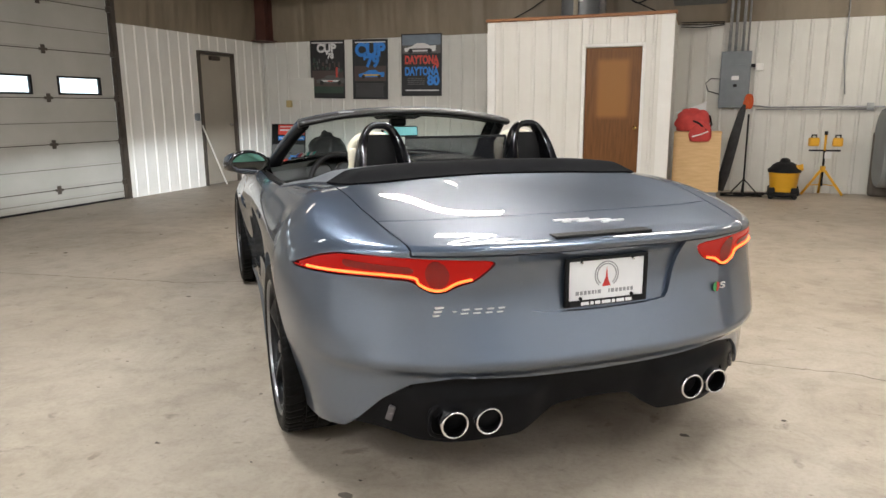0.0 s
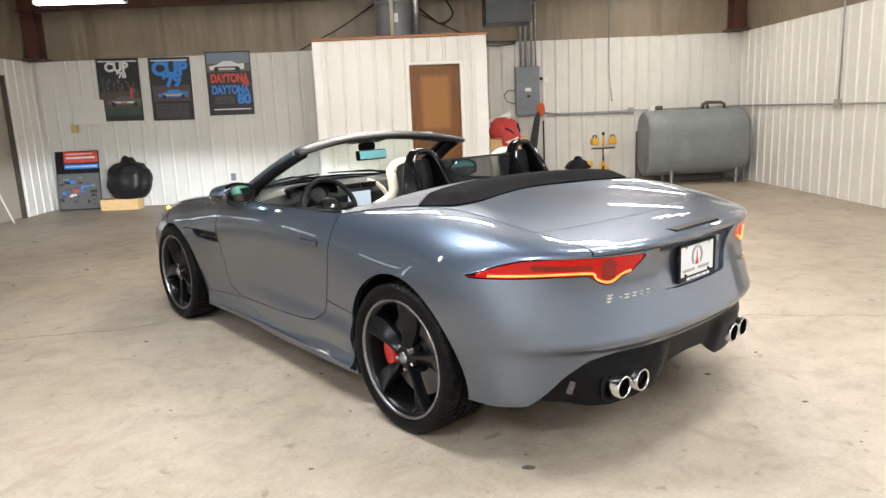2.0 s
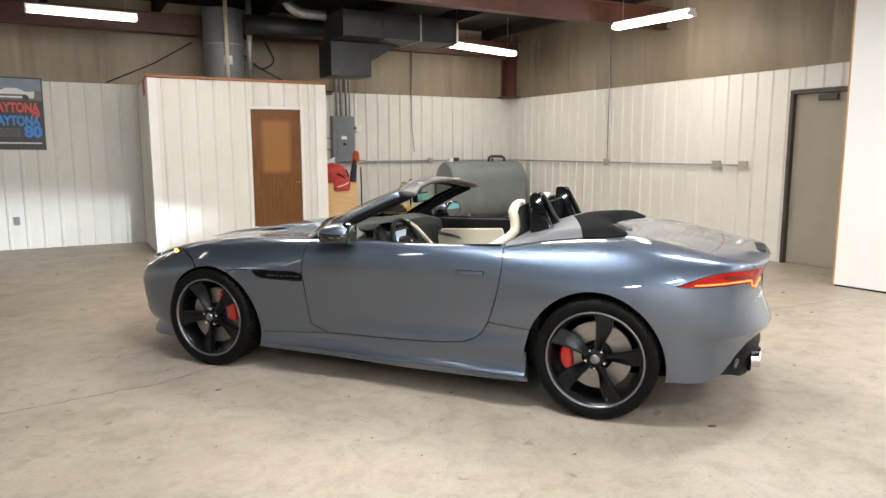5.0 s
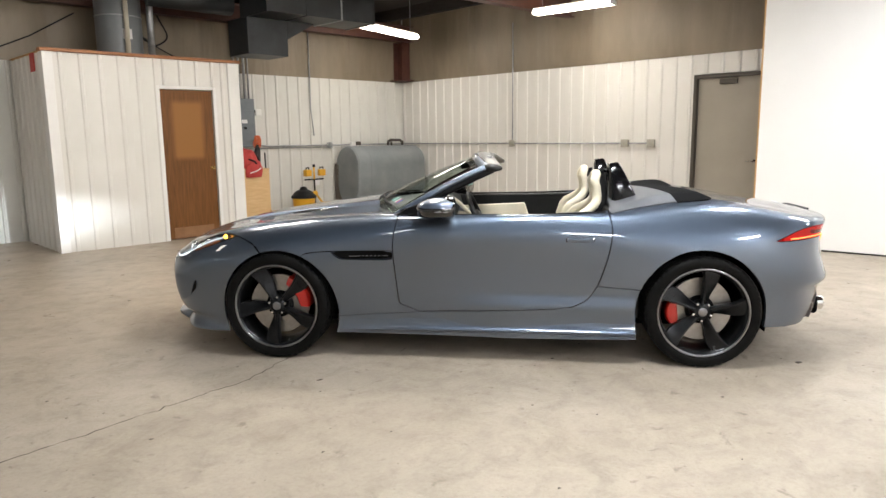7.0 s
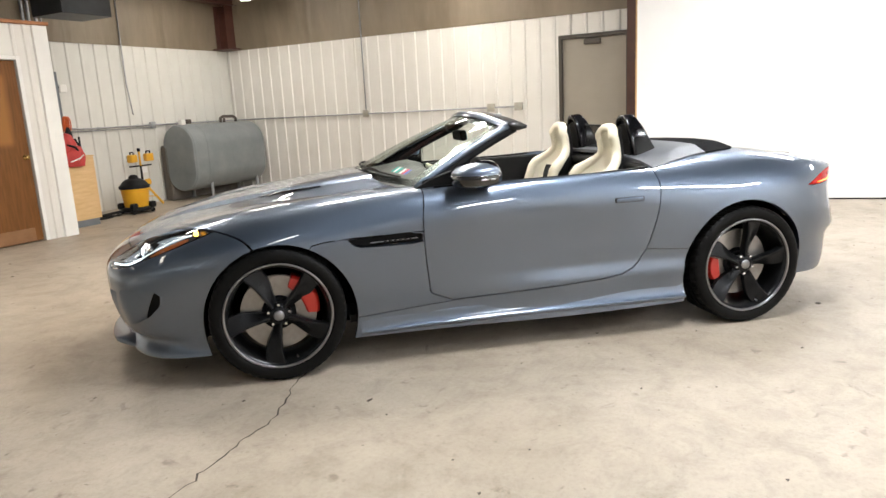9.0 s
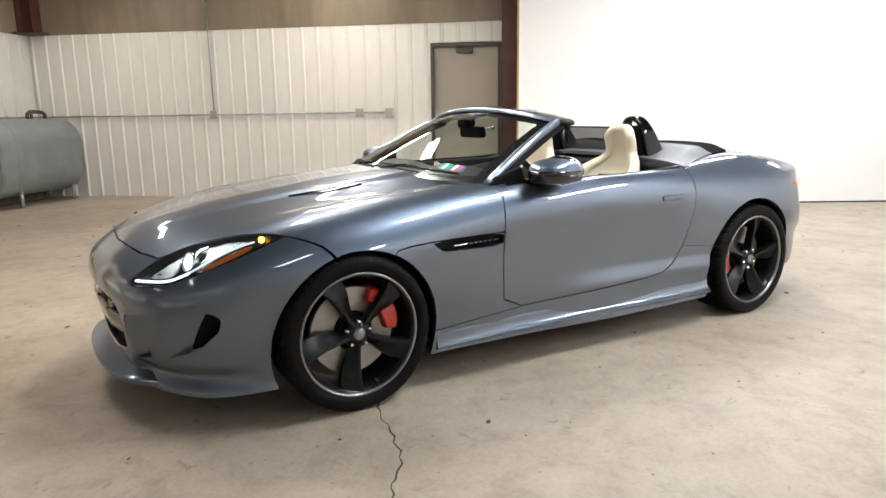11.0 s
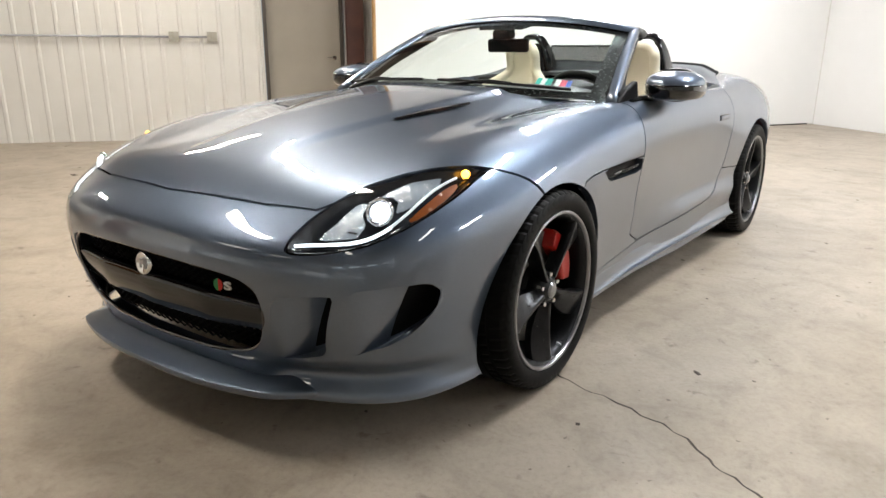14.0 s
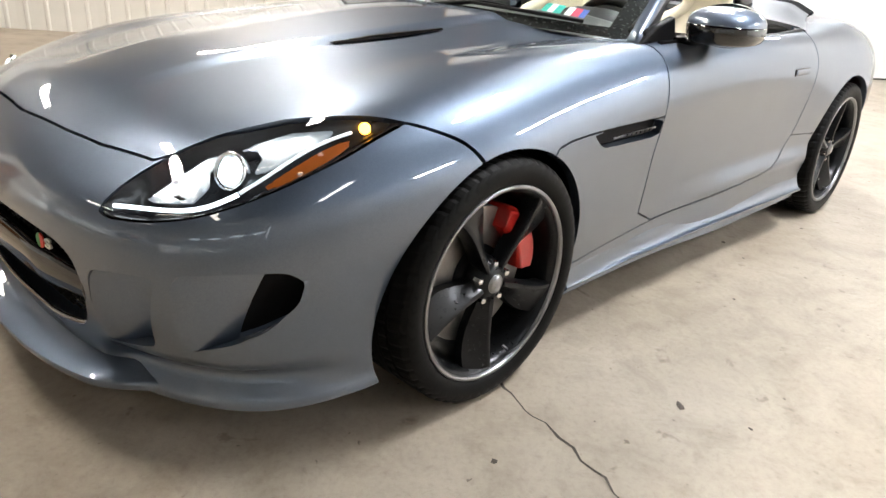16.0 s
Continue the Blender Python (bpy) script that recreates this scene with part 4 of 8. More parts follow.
# the bumper's foot: pinched above a flared lip that runs from the splitter to the wheel arch
nv_, nt_ = nose
waist = np.exp(-(((nv_[:, 2] - 0.228) / 0.032) ** 2)) * ease(nv_[:, 1], 1.68, 1.96)
flare = (1 - ease(nv_[:, 2], 0.155, 0.195)) * ease(nv_[:, 1], 1.58, 1.70)
nose = nv_ + normals(nv_, nt_) * np.array([1, 1, 0]) * ((0.014 * flare - 0.040 * waist) * ease(nv_[:, 0], 0.40, 0.52))[:, None], nt_
at_nose = np.where(nose[0][:, 1] > 1.75, inside(nose[0][:, [0, 2]], slot_a), 1.0)
nose, black_a = inset(nose, at_nose, scoop(0.49, 0.67, 0.11), lambda v: 0.632 + 0.30 * (v[:, 2] - 0.495) - v[:, 0])
at_nose = np.where(nose[0][:, 1] > 1.75, inside(nose[0][:, [0, 2]], slot_b), 1.0)
nose, black_b = inset(nose, at_nose, scoop(0.70, 0.83, 0.10), lambda v: 0.762 + 0.238 * (v[:, 2] - 0.35) - v[:, 0])
front_bumper = crisp(sheet("front_bumper", both(nose), PAINT, car, rim=0.012))
for black in (black_a, black_b):
    pair("air_intake", black, SATIN_BLACK, front_bumper, "black mesh air intake", rim=0, sink=0.004)
hood = sheet("bonnet", both(bonnet), PAINT, car, rim=0.02)
vent_line = rounded([(0.952, 0.690), (0.558, 0.696), (0.560, 0.636), (0.875, 0.642), (0.905, 0.652)], 1, 0.15)
vent, fender = parted(fender, inside(fender[0][:, 1:], vent_line), 0.002)
fl, fr = pair("front_wing", fender, PAINT, rim=0.03)
for o, m_ in ((fl, mirrored(vent)), (fr, vent)):
    sheet("side_vent", m_, SATIN_BLACK, o, "black side vent", rim=0.0, sink=0.03)
    s = -1 if o is fl else 1
    part("vent_strip", tube([(s * 0.902, 0.585, 0.667), (s * 0.904, 0.72, 0.665), (s * 0.905, 0.83, 0.662)], 0.0028, 6), RIM_SILVER, o, "thin silver strip in the vent")
    for k in range(6):
        part("vent_letter", bx(-0.002, 0.002, -0.008, 0.008, -0.004, 0.004, bevel=0.001), WHEEL_GREY, o, "dull silver letter as a plain bar", m=pose(s * 0.9085, 0.625 + 0.026 * k, 0.6658 - 0.0003 * k))
door_l, door_r = pair("door", doors, PAINT, rim=0.05)
sill_l, sill_r = pair("sill", sills, PAINT, rim=0.02)
for o, s in ((sill_l, -1), (sill_r, 1)):
    vs, fs, k = [], [], 13
    for i in range(41):
        t = i / 40
        y = 0.905 - 1.825 * t
        x_in = np.interp(y, [-0.92, -0.4, 0.1, 0.55, 0.92], [0.915, 0.885, 0.862, 0.853, 0.866])
        x_out = np.interp(y, [-0.92, -0.4, 0.1, 0.55, 0.92], [0.950, 0.918, 0.890, 0.874, 0.872])
        z_in, z_out = 0.255 + 0.055 * ease(t, 0.3, 1.0), 0.190 + 0.012 * t
        row = [(x_in - 0.012, z_in + 0.02)] + [(x_in + (x_out - x_in) * q**2.0, z_in - (z_in - z_out) * (1 - (1 - q) ** 1.6)) for q in (0, 0.15, 0.3, 0.45, 0.6, 0.75, 0.88, 1.0)]
        row += [(x_out + 0.001, z_out - 0.005), (x_out - 0.003, z_out - 0.012), (x_in - 0.02, 0.160), (x_in - 0.10, 0.155)]
        vs += [(s * x, y, z) for x, z in row]
    for i in range(40):
        for j in range(k - 1):
            f4 = (i * k + j, (i + 1) * k + j, (i + 1) * k + j + 1, i * k + j + 1)
            fs.append(f4 if s < 0 else f4[::-1])
    fs += [tuple(range(k)), tuple(40 * k + j for j in range(k - 1, -1, -1))]
    crisp(part("sill_blade", (vs, [], fs), PAINT, o, "flared blade along the foot of the sill", smooth=True), 50)

# tail
W = -aft[0][:, 1] - aft[0][:, 0]
tail_low = [(0.80, 0.764), (0.92, 0.763), (1.086, 0.766), (1.291, 0.768), (1.468, 0.761), (1.494, 0.743), (1.545, 0.721), (1.598, 0.722), (1.640, 0.740), (1.711, 0.756)]
tail_line = tail_low + [(1.765, 0.79), (1.80, 0.819), (1.505, 0.829), (1.258, 0.836), (1.12, 0.833), (0.992, 0.814), (0.90, 0.792), (0.773, 0.762)]
rearward = aft[0][:, 1] < -1.55
tail_lens, aft = parted(aft, np.where(rearward, inside(np.stack([W, aft[0][:, 2]], 1), rounded(tail_line, 1, 0.15)), 1.0), 0.005)
X, Y, Z = aft[0].T
side = ipl(-Y, [(1.2, 0.70), (1.44, 0.695), (1.725, 0.676), (1.962, 0.642), (2.12, 0.611), (2.3, 0.60)])
lid, aft = parted(aft, np.maximum(np.maximum(X - side, 0.838 - Z), Y + 1.0), 0.005)
X, Y, Z = aft[0].T
under = ipl(X, [(0.0, 0.435), (0.25, 0.44), (0.50, 0.452), (0.62, 0.428), (0.70, 0.37), (0.785, 0.265), (0.86, 0.19), (0.9, 0.1)])
diffuser, aft = parted(aft, np.maximum(Z - under, Y + 1.70), 0.003)
foot = ipl(diffuser[0][:, 0], [(0.0, 0.318), (0.14, 0.31), (0.20, 0.262), (0.27, 0.225), (0.5, 0.212), (0.60, 0.225), (0.68, 0.252), (0.76, 0.268), (0.9, 0.27)])
diffuser = clip(diffuser, foot - diffuser[0][:, 2])
dv = diffuser[0]
dv[:, 1] -= 0.02 * ease(dv[:, 0], 0.16, 0.26) * ease(-dv[:, 0], -0.72, -0.58) * ease(-dv[:, 2], -0.44, -0.37)
aft = clip(aft, np.where(aft[0][:, 1] < -1.5, 0.24 + 0.10 * np.clip(-1.80 - aft[0][:, 1], 0, 1) - aft[0][:, 2], -1.0))
niche = rounded([(-0.3, 0.86), (0.312, 0.86), (0.296, 0.80), (0.264, 0.668), (0.235, 0.640), (-0.3, 0.634)], 2, 0.2)
at_tail = np.where(aft[0][:, 1] < -2.0, inside(aft[0][:, [0, 2]], niche), 1.0)
aft, _ = inset(aft, at_tail, lambda v: np.array((0.0, 0.017, 0.0)) * ease(v[:, 2], 0.86, 0.80)[:, None])
rear_body = crisp(sheet("rear_body", both(aft), PAINT, car, rim=0.03))
spoiler, lid = parted(lid, lid[0][:, 1] + 1.945 - 0.075 * (lid[0][:, 0] / 0.6) ** 2, 0.004)
boot = sheet("boot_lid", both(lid), PAINT, car, rim=0.02)
sheet("tail_spoiler", both(spoiler), PAINT, boot, "retracted spoiler panel flush in the boot lid", rim=0.02)
valance = sheet("rear_valance", both(diffuser), SATIN_BLACK, car, "satin black rear valance and diffuser", sink=0.012, rim=0.02)

# folded-roof cover, padded canvas
cv, ct = cover
cn = normals(cv, ct)
far = -inside(cv[:, :2], cover_line)
cv = cv + cn * (0.036 * ease(far, -0.02, 0.11) * ease(-cv[:, 1], 0.82, 1.06) + 0.004)[:, None]
seam = cv[:, 1] + 1.0 + 0.27 * np.abs(cv[:, 0])
shelf_trim, canvas = parted((cv, ct), -seam, 0.004)
sheet("roof_cover", both(canvas), CANVAS, car, "black canvas cover over the folded roof", rim=0.02)
sheet("cover_trim", both(shelf_trim), GREY_TRIM, car, "dark grey trim between the seats and the roof cover", rim=0.02)

# ---- wheels ----


def tyre_mesh(hw):
    """Tyre about the x axis, its outer face towards -x: rounded walls, four grooves round the tread and cut shoulders."""
    n = 216
    prof = [(0.258, -hw + 0.030), (0.268, -hw + 0.012), (0.284, -hw + 0.002), (0.302, -hw), (0.3165, -hw + 0.002), (0.3275, -hw + 0.007), (0.3345, -hw + 0.016)]
    tread = [-hw + 0.022]
    for c in (-0.62, -0.22, 0.22, 0.62):
        g = c * (hw - 0.03)
        prof_g = [(0.3385, g - 0.0056), (0.3315, g - 0.0050), (0.3315, g + 0.0050), (0.3385, g + 0.0056)]
        tread += prof_g
    line = prof + [(0.337, -hw + 0.022)] + tread[1:] + [(0.337, hw - 0.022)] + [(r, -h) for r, h in reversed(prof)]
    vs, fs, k = [], [], len(line)
    for i in range(n):
        a = 2 * math.pi * i / n
        for j, (r, h) in enumerate(line):
            cut = i % 4 == 0 and abs(h) > 0.66 * (hw - 0.03) and r > 0.325
            mid = (i + 2) % 4 == 0 and 0.24 * (hw - 0.03) < abs(h) < 0.6 * (hw - 0.03) and r > 0.335
            lean = 0.10 * h / hw if r > 0.325 else 0.0
            rr = r - (0.0032 if cut else 0.0035 if mid else 0.0)
            vs.append((h, rr * math.sin(a + lean), rr * math.cos(a + lean)))
    for i in range(n):
        q = (i + 1) % n
        for j in range(k - 1):
            fs.append((i * k + j, i * k + j + 1, q * k + j + 1, q * k + j))
    return vs, [], fs


def spoke_mesh(hw, turn):
    """One swept spoke: a proud ridge on one edge, a wide face that falls away behind it."""
    rings, m = [], 12
    for i in range(m + 1):
        t = i / m
        r = 0.045 + 0.207 * t
        ridge = turn - 0.05 * math.sin(math.pi * t)
        wide = 0.032 + 0.056 * ease(t, 0.0, 1.0)
        out = -hw + 0.024 - 0.009 * ease(t, 0.1, 1.0) if hw < 0.14 else -hw + 0.032 - 0.016 * ease(t, 0.1, 1.0)
        drop = 0.012 + 0.026 * math.sin(math.pi * min(1, 0.15 + t * 0.75))
        ring = []
        for w, x in ((-0.010, out + 0.016), (-0.004, out + 0.001), (0.002, out), (0.010, out + 0.003), (0.45 * wide, out + 0.35 * drop + 0.003), (wide, out + drop), (wide + 0.004, out + drop + 0.022), (0.2 * wide, out + 0.055), (-0.008, out + 0.050)):
            a = ridge - w / max(r, 0.06)
            ring.append((x, -r * math.cos(a), r * math.sin(a)))
        rings.append(ring)
    k = len(rings[0])
    vs = [p for ring in rings for p in ring]
    fs = [(i * k + j, i * k + (j + 1) % k, (i + 1) * k + (j + 1) % k, (i + 1) * k + j) for i in range(m) for j in range(k)]
    return vs, [], fs


def wheel(parent, side, axle, phase):
    hw = 0.1275 if axle == "f" else 0.148
    xc = 0.803 if axle == "f" else 0.811
    w = part("tyre", tyre_mesh(hw), RUBBER, parent, "low-profile black tyre", smooth=False)
    w.name = "wheel"
    w.matrix_basis = pose(side * xc, HUBS[axle], 0.338, 0, 0, 0 if side < 0 else 180)
    tagged(w, "dark five-spoke alloy wheel on a low-profile tyre")
    w.data.polygons.foreach_set("use_smooth", [math.hypot(p.center.y, p.center.z) < 0.326 for p in w.data.polygons])
    cap = -hw + (0.020 if axle == "f" else 0.028)
    part("rim_barrel", lathe([(0.262, -hw + 0.014), (0.252, -hw + 0.020), (0.245, -hw + 0.034), (0.240, -hw + 0.06), (0.232, 0.0), (0.236, hw - 0.05), (0.262, hw - 0.016)], 72, "x"), WHEEL_GREY, w, smooth=True)
    part("rim_lip", lathe([(0.258, -hw + 0.020), (0.2585, -hw + 0.009), (0.262, -hw + 0.006), (0.2685, -hw + 0.006), (0.2705, -hw + 0.010), (0.268, -hw + 0.020)], 96, "x"), RIM_SILVER, w, "machined silver rim edge", smooth=True)
    for i in range(5):
        crisp(part("spoke", spoke_mesh(hw, phase + i * 2 * math.pi / 5), WHEEL_GREY, w, smooth=True), 32)
    part("hub", lathe([(0.0, cap + 0.002), (0.030, cap + 0.004), (0.040, cap + 0.010), (0.056, cap + 0.020), (0.064, cap + 0.05), (0.066, cap + 0.09), (0.0, cap + 0.09)], 40, "x"), WHEEL_GREY, w, smooth=True)
    part("centre_cap", lathe([(0.0, cap - 0.006), (0.018, cap - 0.005), (0.024, cap - 0.002), (0.027, cap + 0.004)], 32, "x"), RIM_SILVER, w, "silver centre cap with a worn emblem", smooth=True)
    for i in range(5):
        a = phase + math.radians(33) + i * 2 * math.pi / 5
        part("wheel_nut", moved(lathe([(0.0, -0.004), (0.007, -0.003), (0.0095, 0.0), (0.0095, 0.02)], 6, "x"), pose(cap + 0.010, -0.054 * math.cos(a), 0.054 * math.sin(a))), CHROME, w)
    part("brake_disc", lathe([(0.085, -0.03), (0.19, -0.03), (0.19, -0.002), (0.085, -0.002)], 64, "x", True), DISC, w, "bare steel brake disc", smooth=False)
    part("disc_bell", lathe([(0.0, -0.045), (0.086, -0.042), (0.088, 0.0)], 40, "x"), SATIN_BLACK, w, smooth=True)
    part("valve", tube([(-hw + 0.03, -0.07, -0.215), (-hw + 0.012, -0.073, -0.222)], 0.004, 8), RIM_SILVER, w)
    # caliper: an arched block that straddles the disc
    mid = math.radians(32 if axle == "f" else 180 + 6)
    span = 0.62 if axle == "f" else 0.36
    lo, hi = (0.130, 0.212) if axle == "f" else (0.135, 0.208)
    pts = []
    n = 9
    for i in range(n + 1):
        a = mid + span * (2 * i / n - 1)
        end = 0.010 * (abs(2 * i / n - 1) ** 3)
        for r, x in ((lo + end, -0.062), (lo + end + 0.008, -0.074), (hi - end - 0.012, -0.074), (hi - end, -0.055), (hi - end, 0.03), (lo + end, 0.03)):
            pts.append((x, -r * math.cos(a) * -1, r * math.sin(a)))
    k = 6
    fs = [(i * k + j, i * k + (j + 1) % k, (i + 1) * k + (j + 1) % k, (i + 1) * k + j) for i in range(n) for j in range(k)]
    fs += [tuple(range(k)), tuple(n * k + j for j in range(k))]
    bm = bmesh.new()
    bv = [bm.verts.new((p[0], -p[1], p[2])) for p in pts]
    for f in fs:
        bm.faces.new([bv[i] for i in f])
    bmesh.ops.recalc_face_normals(bm, faces=bm.faces)
    bmesh.ops.bevel(bm, geom=[e for e in bm.edges if e.calc_face_angle(0) > 0.5], offset=0.004, segments=2, profile=0.5, affect="EDGES")
    part("caliper", bm, CALIPER_RED, w, "red brake caliper")
    return w


for side in (-1, 1):
    wheel(car, side, "f", math.radians(55))
    wheel(car, side, "r", math.radians(18))
    for axle, y in HUBS.items():
        # liner of the wheel house
        n, prof = 40, [(0.88, 0.398), (0.84, 0.402), (0.56, 0.40), (0.56, 0.05)] if axle == "r" else [(0.80, 0.384), (0.78, 0.392), (0.56, 0.392), (0.56, 0.05)]
        vs, fs = [], []
        for i in range(n + 1):
            a = math.radians(-12 + 204 * i / n)
            for px, r in prof:
                vs.append((side * px, (-1.297 if y < 0 else 1.298) + r * math.cos(a), 0.298 + (1.07 if y < 0 else 1.02) * r * math.sin(a)))
        k = len(prof)
        for i in range(n):
            for j in range(k - 1):
                fs.append((i * k + j, i * k + j + 1, (i + 1) * k + j + 1, (i + 1) * k + j))
        part("arch_liner", (vs, [], fs), WELL, car, "black wheel-arch liner", smooth=True)
tray = bmesh.new()
for x, y0, y1 in ((0.55, -1.75, 1.95), (0.81, -0.86, 0.84), (0.60, 1.74, 1.96)):
    box(tray, -x, x, y0, y1, 0.155 + 0.01 * x, 0.20, bevel=0.008)
part("underbody", tray, WELL, car, "black underbody tray")

# ---- lamps, grille, badges ----
LAMP_GLASS = clear("lamp_cover", (0.95, 0.97, 0.98))
LAMP_BACK = mat("lamp_housing", (0.012, 0.012, 0.014), (0.02, 0.02, 0.022), 6, 90, 0.15)
REFLECTOR = mat("lamp_reflector", (0.80, 0.82, 0.84), (0.88, 0.90, 0.92), 6, 60, 0.12, metal=1.0)
XENON = glow("xenon_lamp", (0.86, 0.94, 1.0), 6.0)
DAYLIGHT = glow("daylight_strip", (0.85, 0.93, 1.0), 3.0)
# shine of the lamp's chrome trim, put in as a weak glow
TRIM_GLOW = glow("glowing_trim", (0.85, 0.93, 1.0), 0.7)
AMBER_LIT = glow("amber_bulb", (1.0, 0.42, 0.04), 14.0)
LIT_CUP = mat("lit_reflector", (0.25, 0.28, 0.32), (0.62, 0.66, 0.70), 60, 90, 0.10, 0.3, metal=1.0, bump=0.006, bump_scale=55)
# the projector's light on the reflector is put in as a faint glow
LIT_CUP.node_tree.nodes["Principled BSDF"].inputs["Emission Color"].default_value = (0.8, 0.9, 1.0, 1)
LIT_CUP.node_tree.nodes["Principled BSDF"].inputs["Emission Strength"].default_value = 0.30
AMBER = mat("amber_reflector", (0.26, 0.06, 0.006), (0.32, 0.08, 0.01), 6, 200, 0.25, coat=1.0)


def red_lens():
    m, nt, b = nodes_of("red_lens")
    b.inputs["Base Color"].default_value = (0.14, 0.002, 0.002, 1)
    b.inputs["Roughness"].default_value = 0.12
    b.inputs["Specular IOR Level"].default_value = 0.2
    b.inputs["Coat Weight"].default_value = 0.12
    b.inputs["Coat Roughness"].default_value = 0.03
    b.inputs["Emission Color"].default_value = (1.0, 0.012, 0.006, 1)
    b.inputs["Emission Strength"].default_value = 0.42
    return m


RED_LENS = red_lens()


def skin_at(flat, verts, p, count=20):
    """Place on a panel whose flattened coordinates are p, from its nearest points."""
    d = np.linalg.norm(flat - np.asarray(p), axis=1)
    i = np.argsort(d)[:count]
    k = np.exp(-((d[i] / (d[i].max() + 1e-6)) ** 2) * 2)[:, None]
    a = np.concatenate([np.ones((len(i), 1)), flat[i] - np.asarray(p)], 1)
    return Vector(np.linalg.lstsq(a * k, verts[i] * k, rcond=None)[0][0])


RED_DARK = mat("dark_red_lens", (0.16, 0.004, 0.003), (0.24, 0.006, 0.004), 6, 90, 0.1, coat=0.3, spec=0.3)
TAIL_LIT = glow("tail_light_guide", (1.0, 0.17, 0.035), 3.6)

for lens in (mirrored(tail_lens), tail_lens):
    lampo = sheet("tail_light", lens, RED_LENS, car, "lit red wrap-round tail light", rim=0.02, sink=0.002)
    w = np.stack([-lens[0][:, 1] - np.abs(lens[0][:, 0]), lens[0][:, 2]], 1)
    guide = [(a, b + 0.0105) for a, b in tail_low[1:-1]] + [(1.70, 0.7615)]
    on = spline(np.arange(len(guide)), np.array(guide, float), np.linspace(0, len(guide) - 1, 60))
    part("glow_line", tube([skin_at(w, lens[0], p) + Vector((0, -0.002, 0)) for p in on], 0.0042, 8), TAIL_LIT, lampo, "glowing orange light guide", smooth=True)
    disc = clip(lens, np.hypot(w[:, 0] - 1.57, w[:, 1] - 0.778) - 0.046)
    sheet("round_lens", disc, RED_DARK, lampo, "dark round lens", rim=0, sink=-0.0005)
    upper = clip(lens, near(w, [(1.16, 0.806), (1.47, 0.792)]) - 0.011)
    sheet("inner_lens", upper, RED_DARK, lampo, rim=0, sink=-0.0005)



def blob_dome(c, r):
    ball = [(r * math.sin(math.pi * i / 10), -r * math.cos(math.pi * i / 10)) for i in range(11)]
    return moved(lathe(ball, 16), Matrix.Translation(c))


ln_ = normals(*lamp)
for side in (-1, 1):
    s = np.array((side, 1, 1))
    shape = lamp if side > 0 else mirrored(lamp)
    back = (lamp[0] - ln_ * 0.055 * ease(-inside(lamp[0][:, [0, 2]], lamp_line), 0, 0.03)[:, None], lamp[1])
    hl = sheet("headlight", back if side > 0 else mirrored(back), LAMP_BACK, car, "lit headlight behind a clear cover", rim=0)
    sheet("clear_cover", shape, LAMP_GLASS, hl, "clear plastic cover", rim=0).visible_shadow = False
    c = Vector((side * 0.697, 1.928, 0.689))
    aim = Vector((side * 0.25, 0.90, 0.30)).normalized()
    turn = aim.to_track_quat("Z", "Y").to_matrix().to_4x4()
    place = Matrix.Translation(c) @ turn
    part("projector_ring", moved(lathe([(0.026, -0.03), (0.036, -0.01), (0.040, 0.004), (0.038, 0.010), (0.032, 0.006)], 40), place), REFLECTOR, hl, "bright projector ring", smooth=True)
    part("projector_lens", moved(lathe([(0.027, 0.0), (0.025, 0.008), (0.018, 0.014), (0.008, 0.017), (0.0, 0.0175)], 36), place), XENON, hl, "glowing projector lens", smooth=True)
    fr_ = np.stack([lamp[0][:, 0], lamp[0][:, 2]], 1)

    def on_lamp(name, val, material, sink, label=""):
        m_ = clip(lamp, val)
        if len(m_[1]):
            sheet(name, m_ if side > 0 else mirrored(m_), material, hl, label, rim=0.004, sink=sink)

    d_in = -inside(fr_, lamp_line)
    for nm, line, r, mm, lab in (("daylight_strip", [(0.562, 0.616), (0.617, 0.621), (0.690, 0.627), (0.730, 0.641), (0.750, 0.660)], 0.0046, DAYLIGHT, "glowing white light strip"), ("glow_line", [(0.750, 0.662), (0.762, 0.694), (0.769, 0.735), (0.783, 0.760)], 0.0036, TRIM_GLOW, "thin chrome trim with its shine put in as glow")):
        on = spline(np.arange(len(line)), np.array(line, float), np.linspace(0, len(line) - 1, 30))
        pts_ = [skin_at(fr_, lamp[0], p) + Vector((-0.004, -0.010, -0.003)) for p in on]
        part(nm, tube([(side * p.x, p.y, p.z) for p in pts_], r, 8), mm, hl, lab, smooth=True)
    on_lamp("amber_reflector", inside(fr_, rounded([(0.772, 0.672), (0.779, 0.70), (0.786, 0.745), (0.800, 0.752), (0.808, 0.72), (0.797, 0.688), (0.784, 0.670)], 1)), AMBER, 0.008, "amber side reflector")
    part("turn_signal", blob_dome((side * 0.794, 1.668, 0.766), 0.0125), AMBER_LIT, hl, "glowing amber bulb", smooth=True)
    on_lamp("reflector_cup", np.maximum(inside(fr_, [(0.600, 0.640), (0.690, 0.648), (0.690, 0.676), (0.659, 0.700), (0.652, 0.722), (0.628, 0.722), (0.618, 0.68)]), 0.012 - d_in), LIT_CUP, 0.022, "faceted reflector")
    on_lamp("reflector_cup", np.maximum(inside(fr_, [(0.650, 0.735), (0.69, 0.768), (0.745, 0.776), (0.762, 0.758), (0.752, 0.715), (0.735, 0.70), (0.715, 0.728), (0.68, 0.742)]), 0.009 - d_in), LIT_CUP, 0.024, "faceted reflector")

